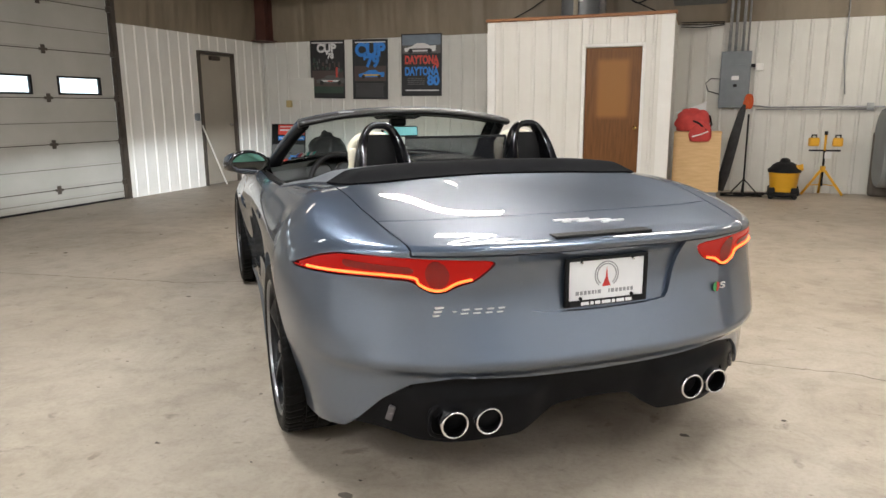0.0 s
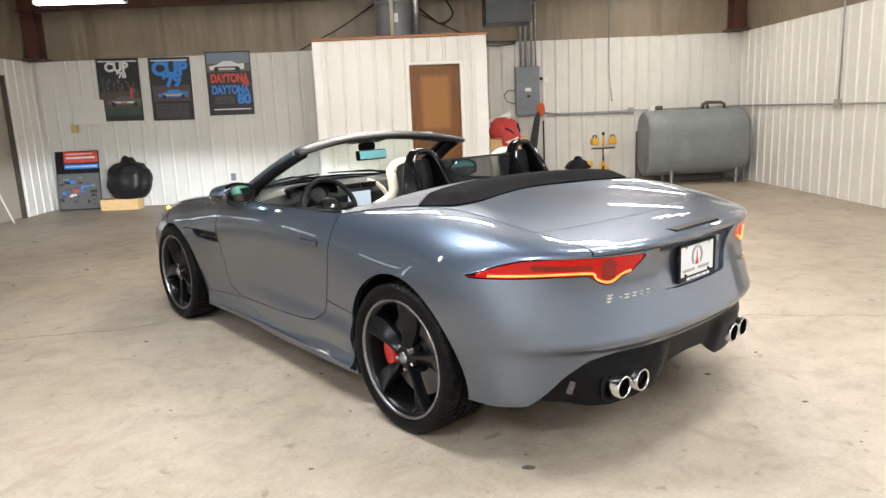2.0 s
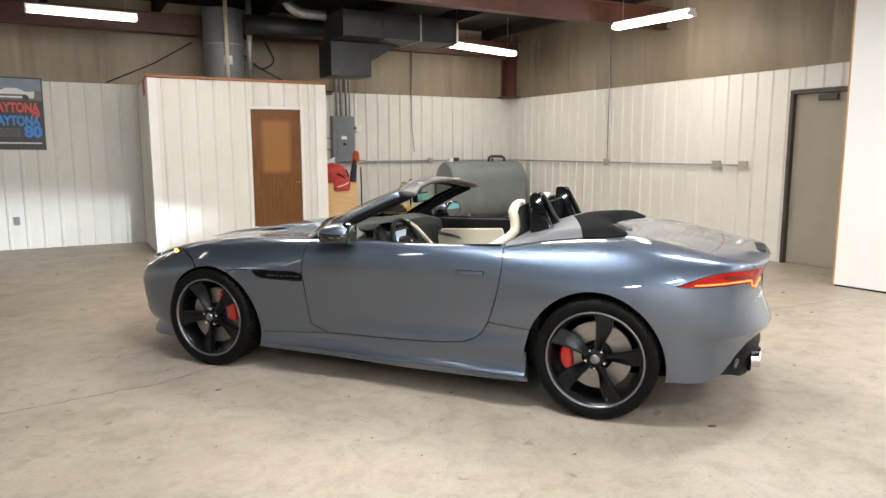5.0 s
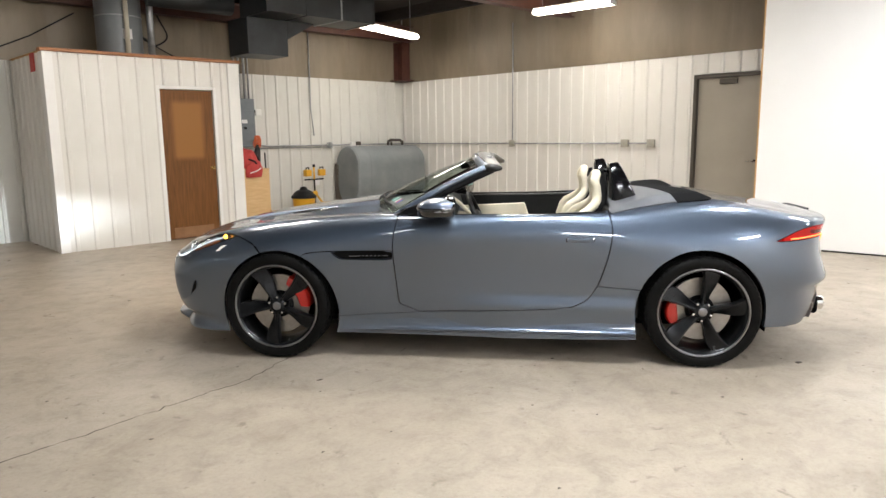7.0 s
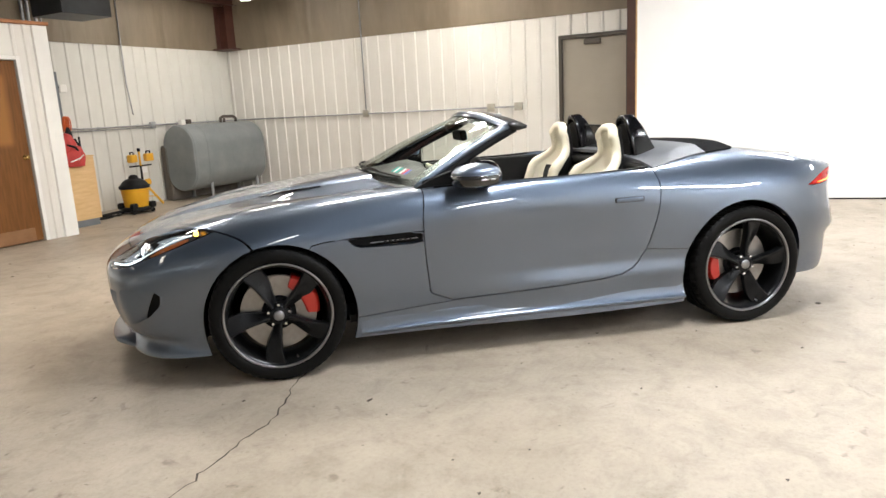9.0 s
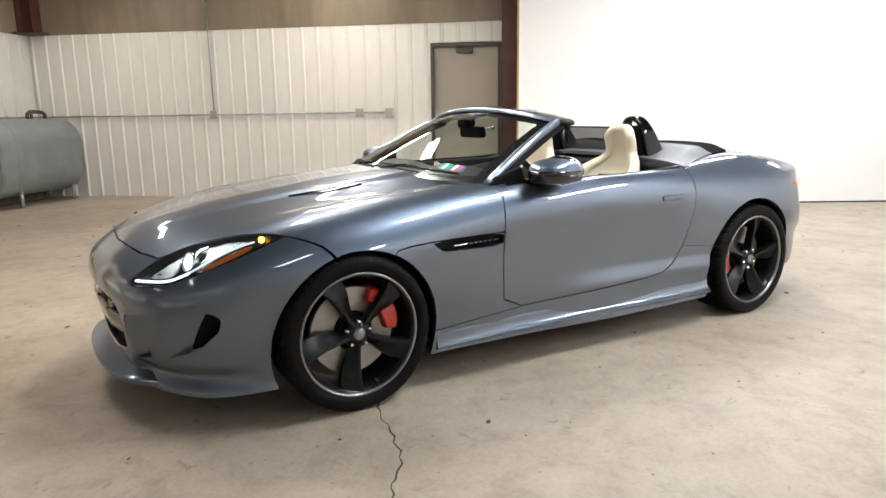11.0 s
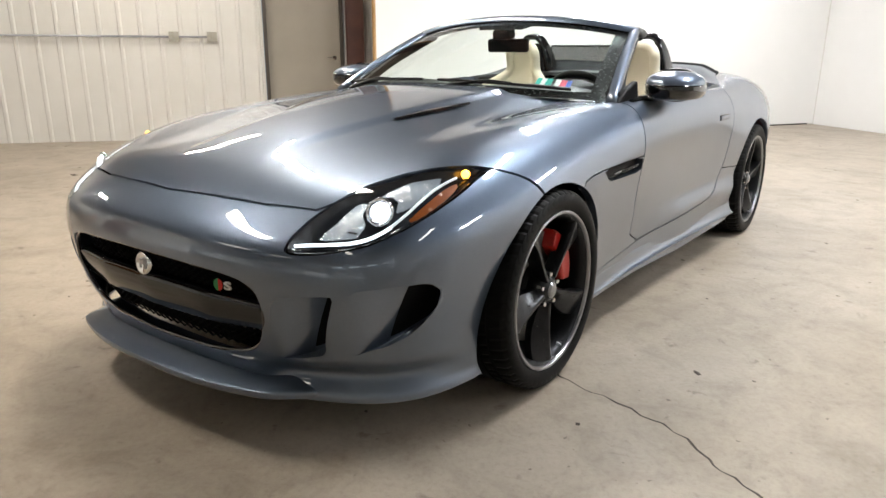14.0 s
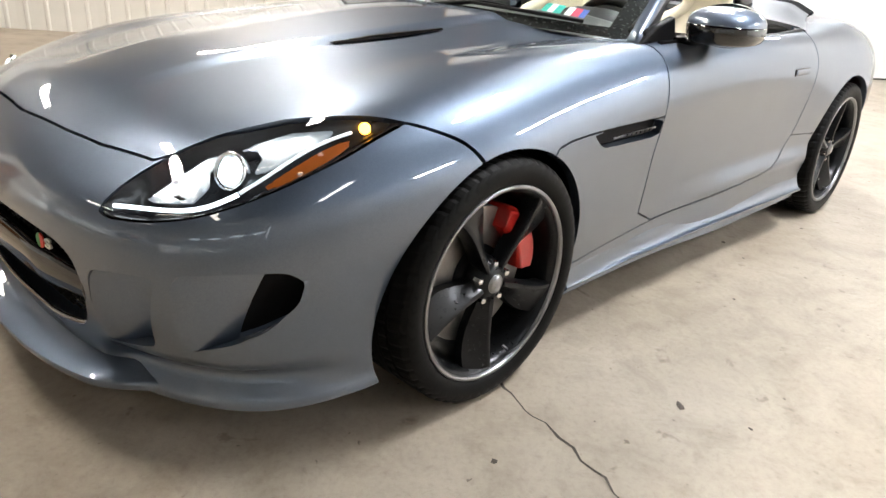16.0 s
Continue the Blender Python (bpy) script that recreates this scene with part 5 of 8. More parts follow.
# grille: a dark well, crossed bars, the bumper bar and the emblems
gr = thing("grille", "", "", None)
gr.parent = car
tagged(gr, "gloss black grille with a dark mesh")
sheet("grille_back", both(grille), WELL, gr, rim=0, sink=0.085)
ring = rounded([(0.0, 0.539), (0.265, 0.533), (0.41, 0.520), (0.468, 0.492), (0.483, 0.44), (0.478, 0.395), (0.447, 0.322), (0.40, 0.288), (0.29, 0.270), (0.0, 0.257), (-0.29, 0.270), (-0.40, 0.288), (-0.447, 0.322), (-0.478, 0.395), (-0.483, 0.44), (-0.468, 0.492), (-0.41, 0.520), (-0.265, 0.533)], 2, 0.22)


def nose_y(x, z):
    """Depth of the nose's skin at a half width and height, by its rails."""
    base = np.interp(abs(x), [0, 0.26, 0.52, 0.785], [0, -0.010, -0.058, -0.220])
    return 2.224 + base + np.interp(z, [0.15, 0.27, 0.41, 0.53, 0.61], [-0.085, -0.04, -0.005, 0.0, -0.015])


part("grille_frame", tube([(x, nose_y(x, z) - 0.006, z) for x, z in ring], 0.007, 10, closed=True), GLOSS_BLACK, gr, "black grille surround", smooth=True)


def in_ring(x, z, off=0.0):
    return inside(np.array([(x, z)]), ring)[0] < -off


def mesh_bars(z0, z1, slope):
    out = []
    for i in range(-26, 27):
        x0 = i * 0.034
        seg = []
        for k in range(13):
            z = z0 + (z1 - z0) * k / 12
            x = x0 + slope * (z - 0.4)
            if in_ring(x, z, 0.004):
                seg.append((x, nose_y(x, z) - 0.045, z))
        if len(seg) > 1:
            out.append(tube(seg, 0.0028, 5, caps=False))
    return merged(*out)


part("grille_mesh", merged(mesh_bars(0.255, 0.55, 1.7), mesh_bars(0.255, 0.55, -1.7)), WELL, gr, "black honeycomb mesh")
PIANO = mat("piano_black", (0.003, 0.003, 0.003), (0.005, 0.005, 0.005), 8, 90, 0.06, 0.10, spec=0.5)
# bumper bar across the grille
vs, fs = [], []
nb = 28
for i in range(nb + 1):
    x = -0.468 + 0.936 * i / nb
    y = nose_y(x, 0.41) + 0.0
    hi, lo = 0.458 - 0.05 * abs(x) ** 2, 0.350 + 0.04 * abs(x) ** 2
    for dy, z in ((-0.05, hi), (-0.012, hi), (-0.004, hi - 0.012), (-0.012, (hi + lo) / 2), (-0.022, lo + 0.01), (-0.034, lo), (-0.06, lo)):
        vs.append((x, y + dy, z))
for i in range(nb):
    for j in range(6):
        fs.append((i * 7 + j, i * 7 + j + 1, (i + 1) * 7 + j + 1, (i + 1) * 7 + j))
part("bumper_bar", (vs, [], fs), PIANO, gr, "gloss black bumper bar", smooth=True)
em = pose(0, nose_y(0, 0.49) - 0.016, 0.488, -84, 0, 0)
part("emblem", moved(lathe([(0.0, 0.006), (0.026, 0.007), (0.031, 0.010), (0.035, 0.008), (0.037, 0.0)], 36), em), CHROME, gr, "round silver emblem", smooth=True)
bar = bmesh.new()
for x0, x1, z0, z1 in ((-0.012, 0.012, 0.486, 0.502), (-0.016, -0.006, 0.472, 0.488), (0.006, 0.016, 0.472, 0.488)):
    box(bar, x0, x1, nose_y(0, 0.49) - 0.012, nose_y(0, 0.49) - 0.006, z0, z1, bevel=0.002)
part("emblem_relief", bar, RIM_SILVER, gr)
GREEN = mat("green_enamel", (0.03, 0.22, 0.06), (0.04, 0.28, 0.08), 9, 90, 0.3)
RED_ENAMEL = mat("red_enamel", (0.55, 0.02, 0.015), (0.6, 0.03, 0.02), 9, 90, 0.3)
BADGE_SILVER = mat("badge_silver", (0.66, 0.67, 0.68), (0.76, 0.77, 0.78), 9, 90, 0.35, 0.45, metal=0.5)


def letter_badge(m, parent):
    """Small two-colour shield and a silver letter."""
    half = [(0.021 * math.cos(q), 0.024 * math.sin(q)) for q in np.linspace(math.pi / 2, 3 * math.pi / 2, 14)]
    part("shield", prism([(x - 0.026, y) for x, y in half], 0, 0.004), GREEN, parent, "green half of the shield", m=m)
    part("shield", prism([(-x * 0.9 - 0.024, y) for x, y in half], 0, 0.0045), RED_ENAMEL, parent, "red half of the shield", m=m)
    words("S", 0.044, BADGE_SILVER, parent, m @ pose(0.022, 0, 0.003) @ Matrix.Diagonal((1.9, 1, 1, 1)), 0.003, "silver letter", "badge_letter", bold=0.02)


letter_badge(pose(-0.352, nose_y(0.352, 0.478) - 0.006, 0.484, 90, 0, 190) @ Matrix.Scale(0.72, 4), gr)
# headlamp washer flaps and the seam of the lower lip
for s in (-1, 1):
    ring = [(0.575, 0.566), (0.655, 0.566), (0.668, 0.538), (0.590, 0.536), (0.575, 0.566)]
    line = [(a[0] + (b[0] - a[0]) * k / 6, a[1] + (b[1] - a[1]) * k / 6) for a, b in zip(ring, ring[1:]) for k in range(6)]
    part("washer_flap_gap", tube([(s * x, nose_y(x, z) + 0.0005, z) for x, z in line], 0.0014, 5, closed=True), BLACK_PLASTIC, front_bumper, "fine gap round the headlamp washer flap")

# splitter: a raised blade that runs out into the bumper's lip
vs, fs, n = [], [], 60
for i in range(n + 1):
    x = -0.60 + 1.20 * i / n
    a = abs(x) / 0.852
    end = ease(abs(x), 0.470, 0.60)
    y = 2.252 - 0.33 * a**2.6 - 0.085 * end
    zt = 0.184 + 0.008 * (1 - a) - 0.020 * end
    short = 1 - 0.6 * end
    for dy, dz in ((-0.16 * short, 0.040 * short), (-0.06 * short, 0.014), (-0.012, 0.010), (0.0, 0.005), (0.002, -0.002), (-0.004, -0.016), (-0.20 * short, -0.040)):
        vs.append((x, y + dy, zt + dz))
    if i:
        fs += [((i - 1) * 7 + j, i * 7 + j, i * 7 + j + 1, (i - 1) * 7 + j + 1) for j in range(6)]
fs += [tuple(range(7)), tuple(n * 7 + j for j in range(6, -1, -1))]
crisp(part("splitter", (vs, [], fs), PAINT, car, "blue-grey front splitter lip", smooth=True), 45)

# ---- tail details ----
plate = thing("licence_plate", "", "", pose(0.018, -2.162, 0.728, 90, 0, 0) @ Matrix.Scale(0.95, 4))
plate.parent = car
tagged(plate, "white dealer plate with a red emblem in a black frame")
fr2 = bmesh.new()
for x0, x1, z0, z1 in ((-0.160, -0.146, -0.085, 0.083), (0.146, 0.160, -0.085, 0.083), (-0.146, 0.146, 0.071, 0.083), (-0.146, 0.146, -0.085, -0.064)):
    box(fr2, x0, x1, z0, z1, -0.004, 0.010, bevel=0.003)
part("plate_frame", fr2, BLACK_PLASTIC, plate, "black plastic frame")
part("plate_sheet", bx(-0.147, 0.147, -0.066, 0.073, -0.003, 0.003), PAPER, plate, "white sheet")
part("emblem_ring", merged(*[tube([(r * math.cos(a), 0.018 + r * math.sin(a), 0.0035) for a in np.linspace(math.radians(-50), math.radians(230), 30)], 0.0022, 5) for r in (0.045, 0.037)]), mat("grey_ink", (0.30, 0.30, 0.31), (0.36, 0.36, 0.37), 9, 80, 0.5), plate, "grey ring")
part("emblem_point", prism([(-0.016, -0.022), (0.016, -0.022), (0.004, 0.008), (0.0, 0.045), (-0.004, 0.008)], 0.003, 0.0045), RED_ENAMEL, plate, "red point")
GREY_INK = mat("dark_grey_ink", (0.26, 0.26, 0.27), (0.32, 0.32, 0.33), 9, 80, 0.5)
x = -0.118
for k, wd in enumerate((0.012, 0.010, 0.010, 0.010, 0.008, 0.005, 0.012, -0.02, 0.005, 0.012, 0.010, 0.011, 0.010, 0.010, 0.009)):
    if wd > 0:
        part("print_bar", bx(x, x + wd, -0.046, -0.033, 0.003, 0.0042), GREY_INK, plate)
    x += abs(wd) + 0.005
x = -0.10
for k, wd in enumerate((0.03, 0.012, 0.02, 0.034, 0.012, 0.03, 0.024)):
    part("print_bar", bx(x, x + wd, -0.080, -0.069, 0.010, 0.0112), PAPER, plate)
    x += wd + 0.006
for sx in (-0.10, 0.10):
    for sy in (0.066, -0.058):
        part("screw", lathe([(0.0, 0.010), (0.004, 0.010), (0.006, 0.006), (0.006, 0.002)], 12), CHROME if sy > 0 else BLACK_PLASTIC, plate, m=pose(sx, sy, 0.001))
part("high_brake_light", bx(-0.175, 0.175, -2.178, -2.125, 0.872, 0.8835, bevel=0.003), BLACK_PLASTIC, boot, "dark slot of the high brake light")
# emblem and lettering are worn to plain silver shapes
lp = bmesh.new()
deck = np.concatenate([spoiler[0], lid[0]])
for x0, x1, y0, y1 in ((-0.10, -0.035, -2.026, -2.014), (-0.05, 0.03, -2.034, -2.020), (0.015, 0.105, -2.046, -2.032), (0.085, 0.15, -2.056, -2.046), (-0.075, -0.045, -2.042, -2.030), (-0.02, 0.02, -2.046, -2.036), (0.06, 0.085, -2.066, -2.054)):
    z = deck[np.hypot(deck[:, 0] - abs(x0 + x1) / 2, deck[:, 1] - (y0 + y1) / 2).argmin(), 2]
    box(lp, x0, x1, y0, y1, z - 0.003, z + 0.005, bevel=0.002)
SILVER = mat("satin_silver", (0.66, 0.67, 0.68), (0.76, 0.77, 0.78), 9, 90, 0.35, 0.45, metal=0.6)
part("boot_emblem", lp, SILVER, boot, "silver leaping emblem as a plain shape")


def tail_y(x, z):
    """Depth of the tail's skin at a half width and height."""
    d = np.hypot(aft[0][:, 0] - abs(x), aft[0][:, 2] - z) + np.where(aft[0][:, 1] < -1.9, 0, 9)
    return aft[0][d.argmin(), 1]


ft = bmesh.new()
x = -0.555
for k, wd in enumerate((0.040, 0.012, 0.024, 0.024, 0.022, 0.020)):
    y = tail_y(x + wd / 2, 0.66) - 0.002
    tall, z0 = (0.031, 0.650) if k == 0 else (0.021, 0.654)
    rows = (0.40,) if k == 1 else (0.0, 0.38, 0.76) if k == 0 else (0.1, 0.66)
    for q in rows:
        box(ft, x + 0.010 * q, x + wd + 0.010 * q, y - 0.0035, y + 0.012, z0 + tall * q, z0 + tall * (q + 0.2), bevel=0.001)
    x += wd + 0.014
part("model_badge", ft, SILVER, rear_body, "chrome model lettering as plain bars")
letter_badge(pose(0.500, tail_y(0.5, 0.654) - 0.004, 0.654, 90, 0, 14) @ Matrix.Scale(0.72, 4), rear_body)
for x in (-0.50, -0.388, 0.388, 0.50):
    tip = part("exhaust_tip", lathe([(0.0385, 0.03), (0.0385, 0.004), (0.0395, 0.0), (0.0440, -0.001), (0.0455, 0.004), (0.0455, 0.16)], 40), CHROME, car, "polished exhaust tip", smooth=True)
    tip.matrix_basis = pose(x, -2.168 if abs(x) < 0.45 else -2.158, 0.306, -88, 0, 0)
    part("inner_pipe", lathe([(0.0, 0.10), (0.0378, 0.10), (0.0380, 0.010)], 30), WELL, tip)
for s in (-1, 1):
    loop = [(s * 0.444 + 0.125 * math.copysign(abs(math.cos(a)) ** 0.6, math.cos(a)), -2.105 + 0.10 * max(0, s * 0 + abs(0.444 + 0.125 * math.cos(a) * s * s) - 0.40), 0.305 + 0.062 * math.copysign(abs(math.sin(a)) ** 0.6, math.sin(a))) for a in np.linspace(0, 2 * math.pi, 40, endpoint=False)]
    part("exhaust_surround", tube(loop, 0.007, 8, closed=True), SATIN_BLACK, valance, "black exhaust surround", smooth=True)
    # flat near-black plate in place of a deep shaded recess
    part("exhaust_shade", prism([(p[0], p[2]) for p in loop], -2.10, -2.095, "xzy"), WELL, valance, "near-black plate for the shade round the exhaust tips")
    part("rear_reflector", bx(-0.012, 0.012, -0.006, 0.006, -0.026, 0.026, bevel=0.004), mat("smoked_reflector", (0.07, 0.065, 0.065), (0.12, 0.11, 0.11), 30, 90, 0.2), valance, m=pose(s * 0.672, -2.03, 0.322, 0, -s * 18, s * 38))
df = prism([(-0.26, 0.352), (0.26, 0.352), (0.24, 0.335), (-0.24, 0.335)], -2.105, -1.85, "xzy")
part("diffuser_blade", df, GLOSS_BLACK, valance, "gloss black diffuser blade")

# dipped beams: a small burner under a shutter that cuts the light off at its own height
for s in (-1, 1):
    burner = bpy.data.lights.new("dipped_beam", "SPOT")
    burner.energy, burner.spot_size, burner.spot_blend, burner.shadow_soft_size, burner.color = 1500, radians(17), 0.9, 0.0008, (0.86, 0.93, 1.0)
    lo = new("dipped_beam", burner)
    lo.parent = car
    lo.matrix_basis = look((s * 0.70, 2.035, 0.655), (s * 1.05, 6.0, 0.38)) @ Matrix.Diagonal((6.5, 1, 1, 1))
    part("shutter", bx(s * 0.70 - 0.014, s * 0.70 + 0.014, 2.034, 2.046, 0.6552, 0.6562), WELL, car, "tiny beam shutter")

# ---- screen, mirrors, cabin ----


def grid_sheet(f, nu, nv):
    vs = [tuple(f(i / nu, j / nv)) for i in range(nu + 1) for j in range(nv + 1)]
    fs = [(i * (nv + 1) + j, (i + 1) * (nv + 1) + j, (i + 1) * (nv + 1) + j + 1, i * (nv + 1) + j + 1) for i in range(nu) for j in range(nv)]
    return vs, [], fs


def screen_foot(t):
    """Lower edge of the windscreen, t from -1 to 1."""
    return Vector((0.742 * t, 0.80 - 0.235 * abs(t) ** 2.2, 0.945 - 0.045 * t * t))


def screen_head(t):
    return Vector((0.600 * t, 0.085 - 0.075 * abs(t) ** 2.2, 1.252 - 0.058 * abs(t) ** 2.2))


def screen_at(t, v):
    a, b = screen_foot(t), screen_head(t)
    p = a.lerp(b, v)
    return p + Vector((0.0, 0.35, 0.85)) * (0.030 * 4 * v * (1 - v) / 2)


screen = part("windscreen", grid_sheet(lambda u, v: screen_at(2 * u - 1, v), 40, 14), WINDSCREEN, car, "clear green-tinted windscreen", smooth=True)
screen.visible_shadow = False
BAND = mat("screen_band", (0.006, 0.006, 0.006), (0.01, 0.01, 0.01), 9, 90, 0.2)


def band_strip(f, n):
    vs, fs = [], []
    for i in range(n + 1):
        a, b = f(i / n)
        vs += [tuple(a), tuple(b)]
        if i:
            fs.append((2 * i - 2, 2 * i - 1, 2 * i + 1, 2 * i))
    return vs, [], fs


IN = Vector((0, -0.003, -0.004))
part("screen_band", grid_sheet(lambda u, v: screen_at(2 * u - 1, v * (0.07 + 0.05 * abs(2 * u - 1) ** 4)) + IN, 40, 4), BAND, screen, "black printed edge of the glass", smooth=True)
part("screen_band", grid_sheet(lambda u, v: screen_at(2 * u - 1, 1 - v * (0.095 + 0.07 * (abs(2 * u - 1) < 0.22))) + IN, 40, 4), BAND, screen, "black printed edge of the glass", smooth=True)
for s in (-1, 1):
    part("screen_band", grid_sheet(lambda u, v: screen_at(s * (1 - 0.09 * v), u) + IN, 16, 6), BAND, screen, "black printed edge of the glass", smooth=True)
    # inspection stickers, low on the driver's side

STICK = mat("sticker_red", (0.5, 0.05, 0.10), (0.55, 0.07, 0.12), 9, 80, 0.5), mat("sticker_blue", (0.05, 0.10, 0.42), (0.08, 0.14, 0.5), 9, 80, 0.5), mat("sticker_green", (0.02, 0.36, 0.30), (0.04, 0.42, 0.36), 9, 80, 0.5)
for k, (t0, t1, mm) in enumerate(((-0.80, -0.775, STICK[1]), (-0.775, -0.742, STICK[0]), (-0.742, -0.715, PAPER), (-0.698, -0.665, STICK[2]), (-0.665, -0.64, PAPER), (-0.64, -0.612, STICK[2]))):
    part("inspection_sticker", grid_sheet(lambda u, v: screen_at(t0 + (t1 - t0) * u, 0.13 + 0.07 * v) + IN * 0.6, 1, 1), mm, screen, "small printed inspection sticker")


def sweep(points, section, closed_ends=True):
    """A section (list of 2D offsets: sideways, up) carried along points; each point: (place, side, up, size)."""
    vs, fs, k = [], [], len(section)
    for p, sd, up, sz in points:
        for a, b in section:
            vs.append(tuple(p + sd * (a * sz) + up * (b * sz)))
    for i in range(len(points) - 1):
        for j in range(k):
            q = (j + 1) % k
            fs.append((i * k + j, i * k + q, (i + 1) * k + q, (i + 1) * k + j))
    if closed_ends:
        fs += [tuple(range(k - 1, -1, -1)), tuple((len(points) - 1) * k + j for j in range(k))]
    return vs, [], fs


def oval(w, h, n=14, power=2.6):
    out = []
    for i in range(n):
        a = 2 * math.pi * i / n
        c, s_ = math.cos(a), math.sin(a)
        out.append((w * math.copysign(abs(c) ** (2 / power), c), h * math.copysign(abs(s_) ** (2 / power), s_)))
    return out


for s in (-1, 1):
    pts = []
    for i in range(15):
        v = i / 14
        p = screen_at(s, v) + Vector((s * 0.016, -0.010 - 0.012 * v, 0.0))
        d = (screen_at(s, min(1, v + 0.05)) - screen_at(s, max(0, v - 0.05))).normalized()
        sd = Vector((s, 0.25, 0.0)).normalized()
        up = d.cross(sd).normalized()
        pts.append((p, sd, up, 1.0))
    part("screen_pillar", sweep(pts, oval(0.026, 0.020)), PAINT, car, smooth=True)
    ptsb = [(p + Vector((-s * 0.014, -0.038 - 0.03 * max(0, 1 - i / 5) ** 1.5, -0.010)), sd, up, 1.0 + 1.1 * max(0, 1 - i / 6) ** 1.6) for i, (p, sd, up, _) in enumerate(pts)]
    part("pillar_trim", sweep(ptsb, oval(0.026, 0.030)), SATIN_BLACK, car, "black inner pillar trim", smooth=True)

hd = []
for i in range(33):
    t = -1.06 + 2.12 * i / 32
    p = screen_head(t) + Vector((0, -0.012, 0.010))
    hd.append(p)
prof = [(0.028, -0.006), (0.018, 0.008), (-0.03, 0.013), (-0.085, 0.008), (-0.118, -0.006), (-0.112, -0.022), (-0.06, -0.032), (0.0, -0.026)]
vs, fs = [], []
for p in hd:
    k_ = 1.0 - 0.12 * (abs(p.x) / 0.63) ** 4
    for a, b in prof:
        vs.append((p.x, p.y + a * k_, p.z + b))
k = len(prof)
for i in range(len(hd) - 1):
    for j in range(k):
        q = (j + 1) % k
        fs.append((i * k + j, i * k + q, (i + 1) * k + q, (i + 1) * k + j))
fs += [tuple(range(k - 1, -1, -1)), tuple((len(hd) - 1) * k + j for j in range(k))]
# base lifted from black to carry the greyish reflection on the rail
HEADER = mat("header_trim", (0.016, 0.015, 0.014), (0.026, 0.025, 0.024), 9, 160, 0.30, 0.42, spec=0.4)
header = part("screen_header", (vs, [], fs), HEADER, car, "black header rail with roof latches", smooth=True)
vs, fs = [], []
for p in hd:
    for a, b in ((0.034, -0.012), (0.027, 0.004), (0.014, 0.0125), (-0.012, 0.0165), (-0.014, 0.010)):
        vs.append((p.x, p.y + a, p.z + b))
for i in range(len(hd) - 1):
    for j in range(4):
        fs.append((i * 5 + j, i * 5 + j + 1, (i + 1) * 5 + j + 1, (i + 1) * 5 + j))
part("header_skin", (vs, [], fs), PAINT, header, "painted front edge of the header", smooth=True)
for x in (-0.36, 0.36):
    y = screen_head(x / 0.6).y - 0.085
    part("roof_latch", bx(x - 0.045, x + 0.045, y - 0.018, y + 0.018, screen_head(x / 0.6).z + 0.010, screen_head(x / 0.6).z + 0.024, bevel=0.004), GALV, header, "metal roof latch")

# cowl and wipers
part("cowl", band_strip(lambda u: (screen_foot(2 * u - 1) + Vector((0, 0.012, -0.012)), screen_foot(2 * u - 1) + Vector((0, -0.03, -0.03))), 30), SATIN_BLACK, car, "black scuttle under the screen")
for x0, x1, lift in ((-0.60, -0.02, 0.016), (0.06, 0.62, 0.016)):
    def on_foot(x, off, up):
        p = screen_foot(x / 0.742)
        return p + Vector((0, off, up))
    arm = part("wiper", tube([on_foot(x1, -0.01, 0.004), on_foot(x1 * 0.6 + x0 * 0.4, -0.055, 0.042), on_foot(x0 * 0.6 + x1 * 0.4, -0.05, 0.040)], [0.010, 0.007, 0.005], 8), SATIN_BLACK, car, "black wiper arm and blade", smooth=True)
    part("wiper_blade", tube([on_foot(x, -0.045 - 0.01 * (x - x0), 0.036) for x in np.linspace(x0, x1, 8)], 0.006, 6), BLACK_PLASTIC, arm)
# bonnet vents
for s in (-1, 1):
    vt = []
    for i in range(9):
        t = i / 8
        x = s * (0.283 + 0.088 * t)
        y = 1.375 - 0.345 * t
        vt.append((x, y))
    vs, fs = [], []
    for i, (x, y) in enumerate(vt):
        wd = 0.024 * math.sin(math.pi * (0.12 + 0.8 * i / 8)) + 0.002
        _, z = 0, np.interp(y, [1.03, 1.15, 1.24, 1.32, 1.38], [0.906, 0.896, 0.886, 0.872, 0.864]) + 0.002
        for dx, dz in ((-wd * 1.5, 0.002), (-wd, 0.006), (wd, 0.006), (wd * 1.5, 0.002)):
            vs.append((x + dx, y, z + dz - abs(dx) * 0.1))
    for i in range(8):
        for j in range(3):
            fs.append((i * 4 + j, i * 4 + j + 1, (i + 1) * 4 + j + 1, (i + 1) * 4 + j))
    part("bonnet_vent", (vs, [], fs), GLOSS_BLACK, hood, "gloss black bonnet vent", smooth=True)

# door mirrors
MIRROR = mat("mirror_glass", (0.17, 0.45, 0.47), (0.19, 0.48, 0.50), 2, 10, 0.01, 0.015, metal=1.0)


def blob(c, size, squash, n=24, m=14):
    """A rounded pod: size (x, y, z), squash(u, v) reshapes the unit ball's points."""
    vs, fs = [], []
    for i in range(m + 1):
        th = math.pi * i / m
        for j in range(n):
            ph = 2 * math.pi * j / n
            p = squash(Vector((math.sin(th) * math.cos(ph), math.sin(th) * math.sin(ph), math.cos(th))))
            vs.append((c[0] + size[0] * p.x, c[1] + size[1] * p.y, c[2] + size[2] * p.z))
    for i in range(m):
        for j in range(n):
            q = (j + 1) % n
            fs.append((i * n + j, i * n + q, (i + 1) * n + q, (i + 1) * n + j))
    return vs, [], [f[::-1] for f in fs]


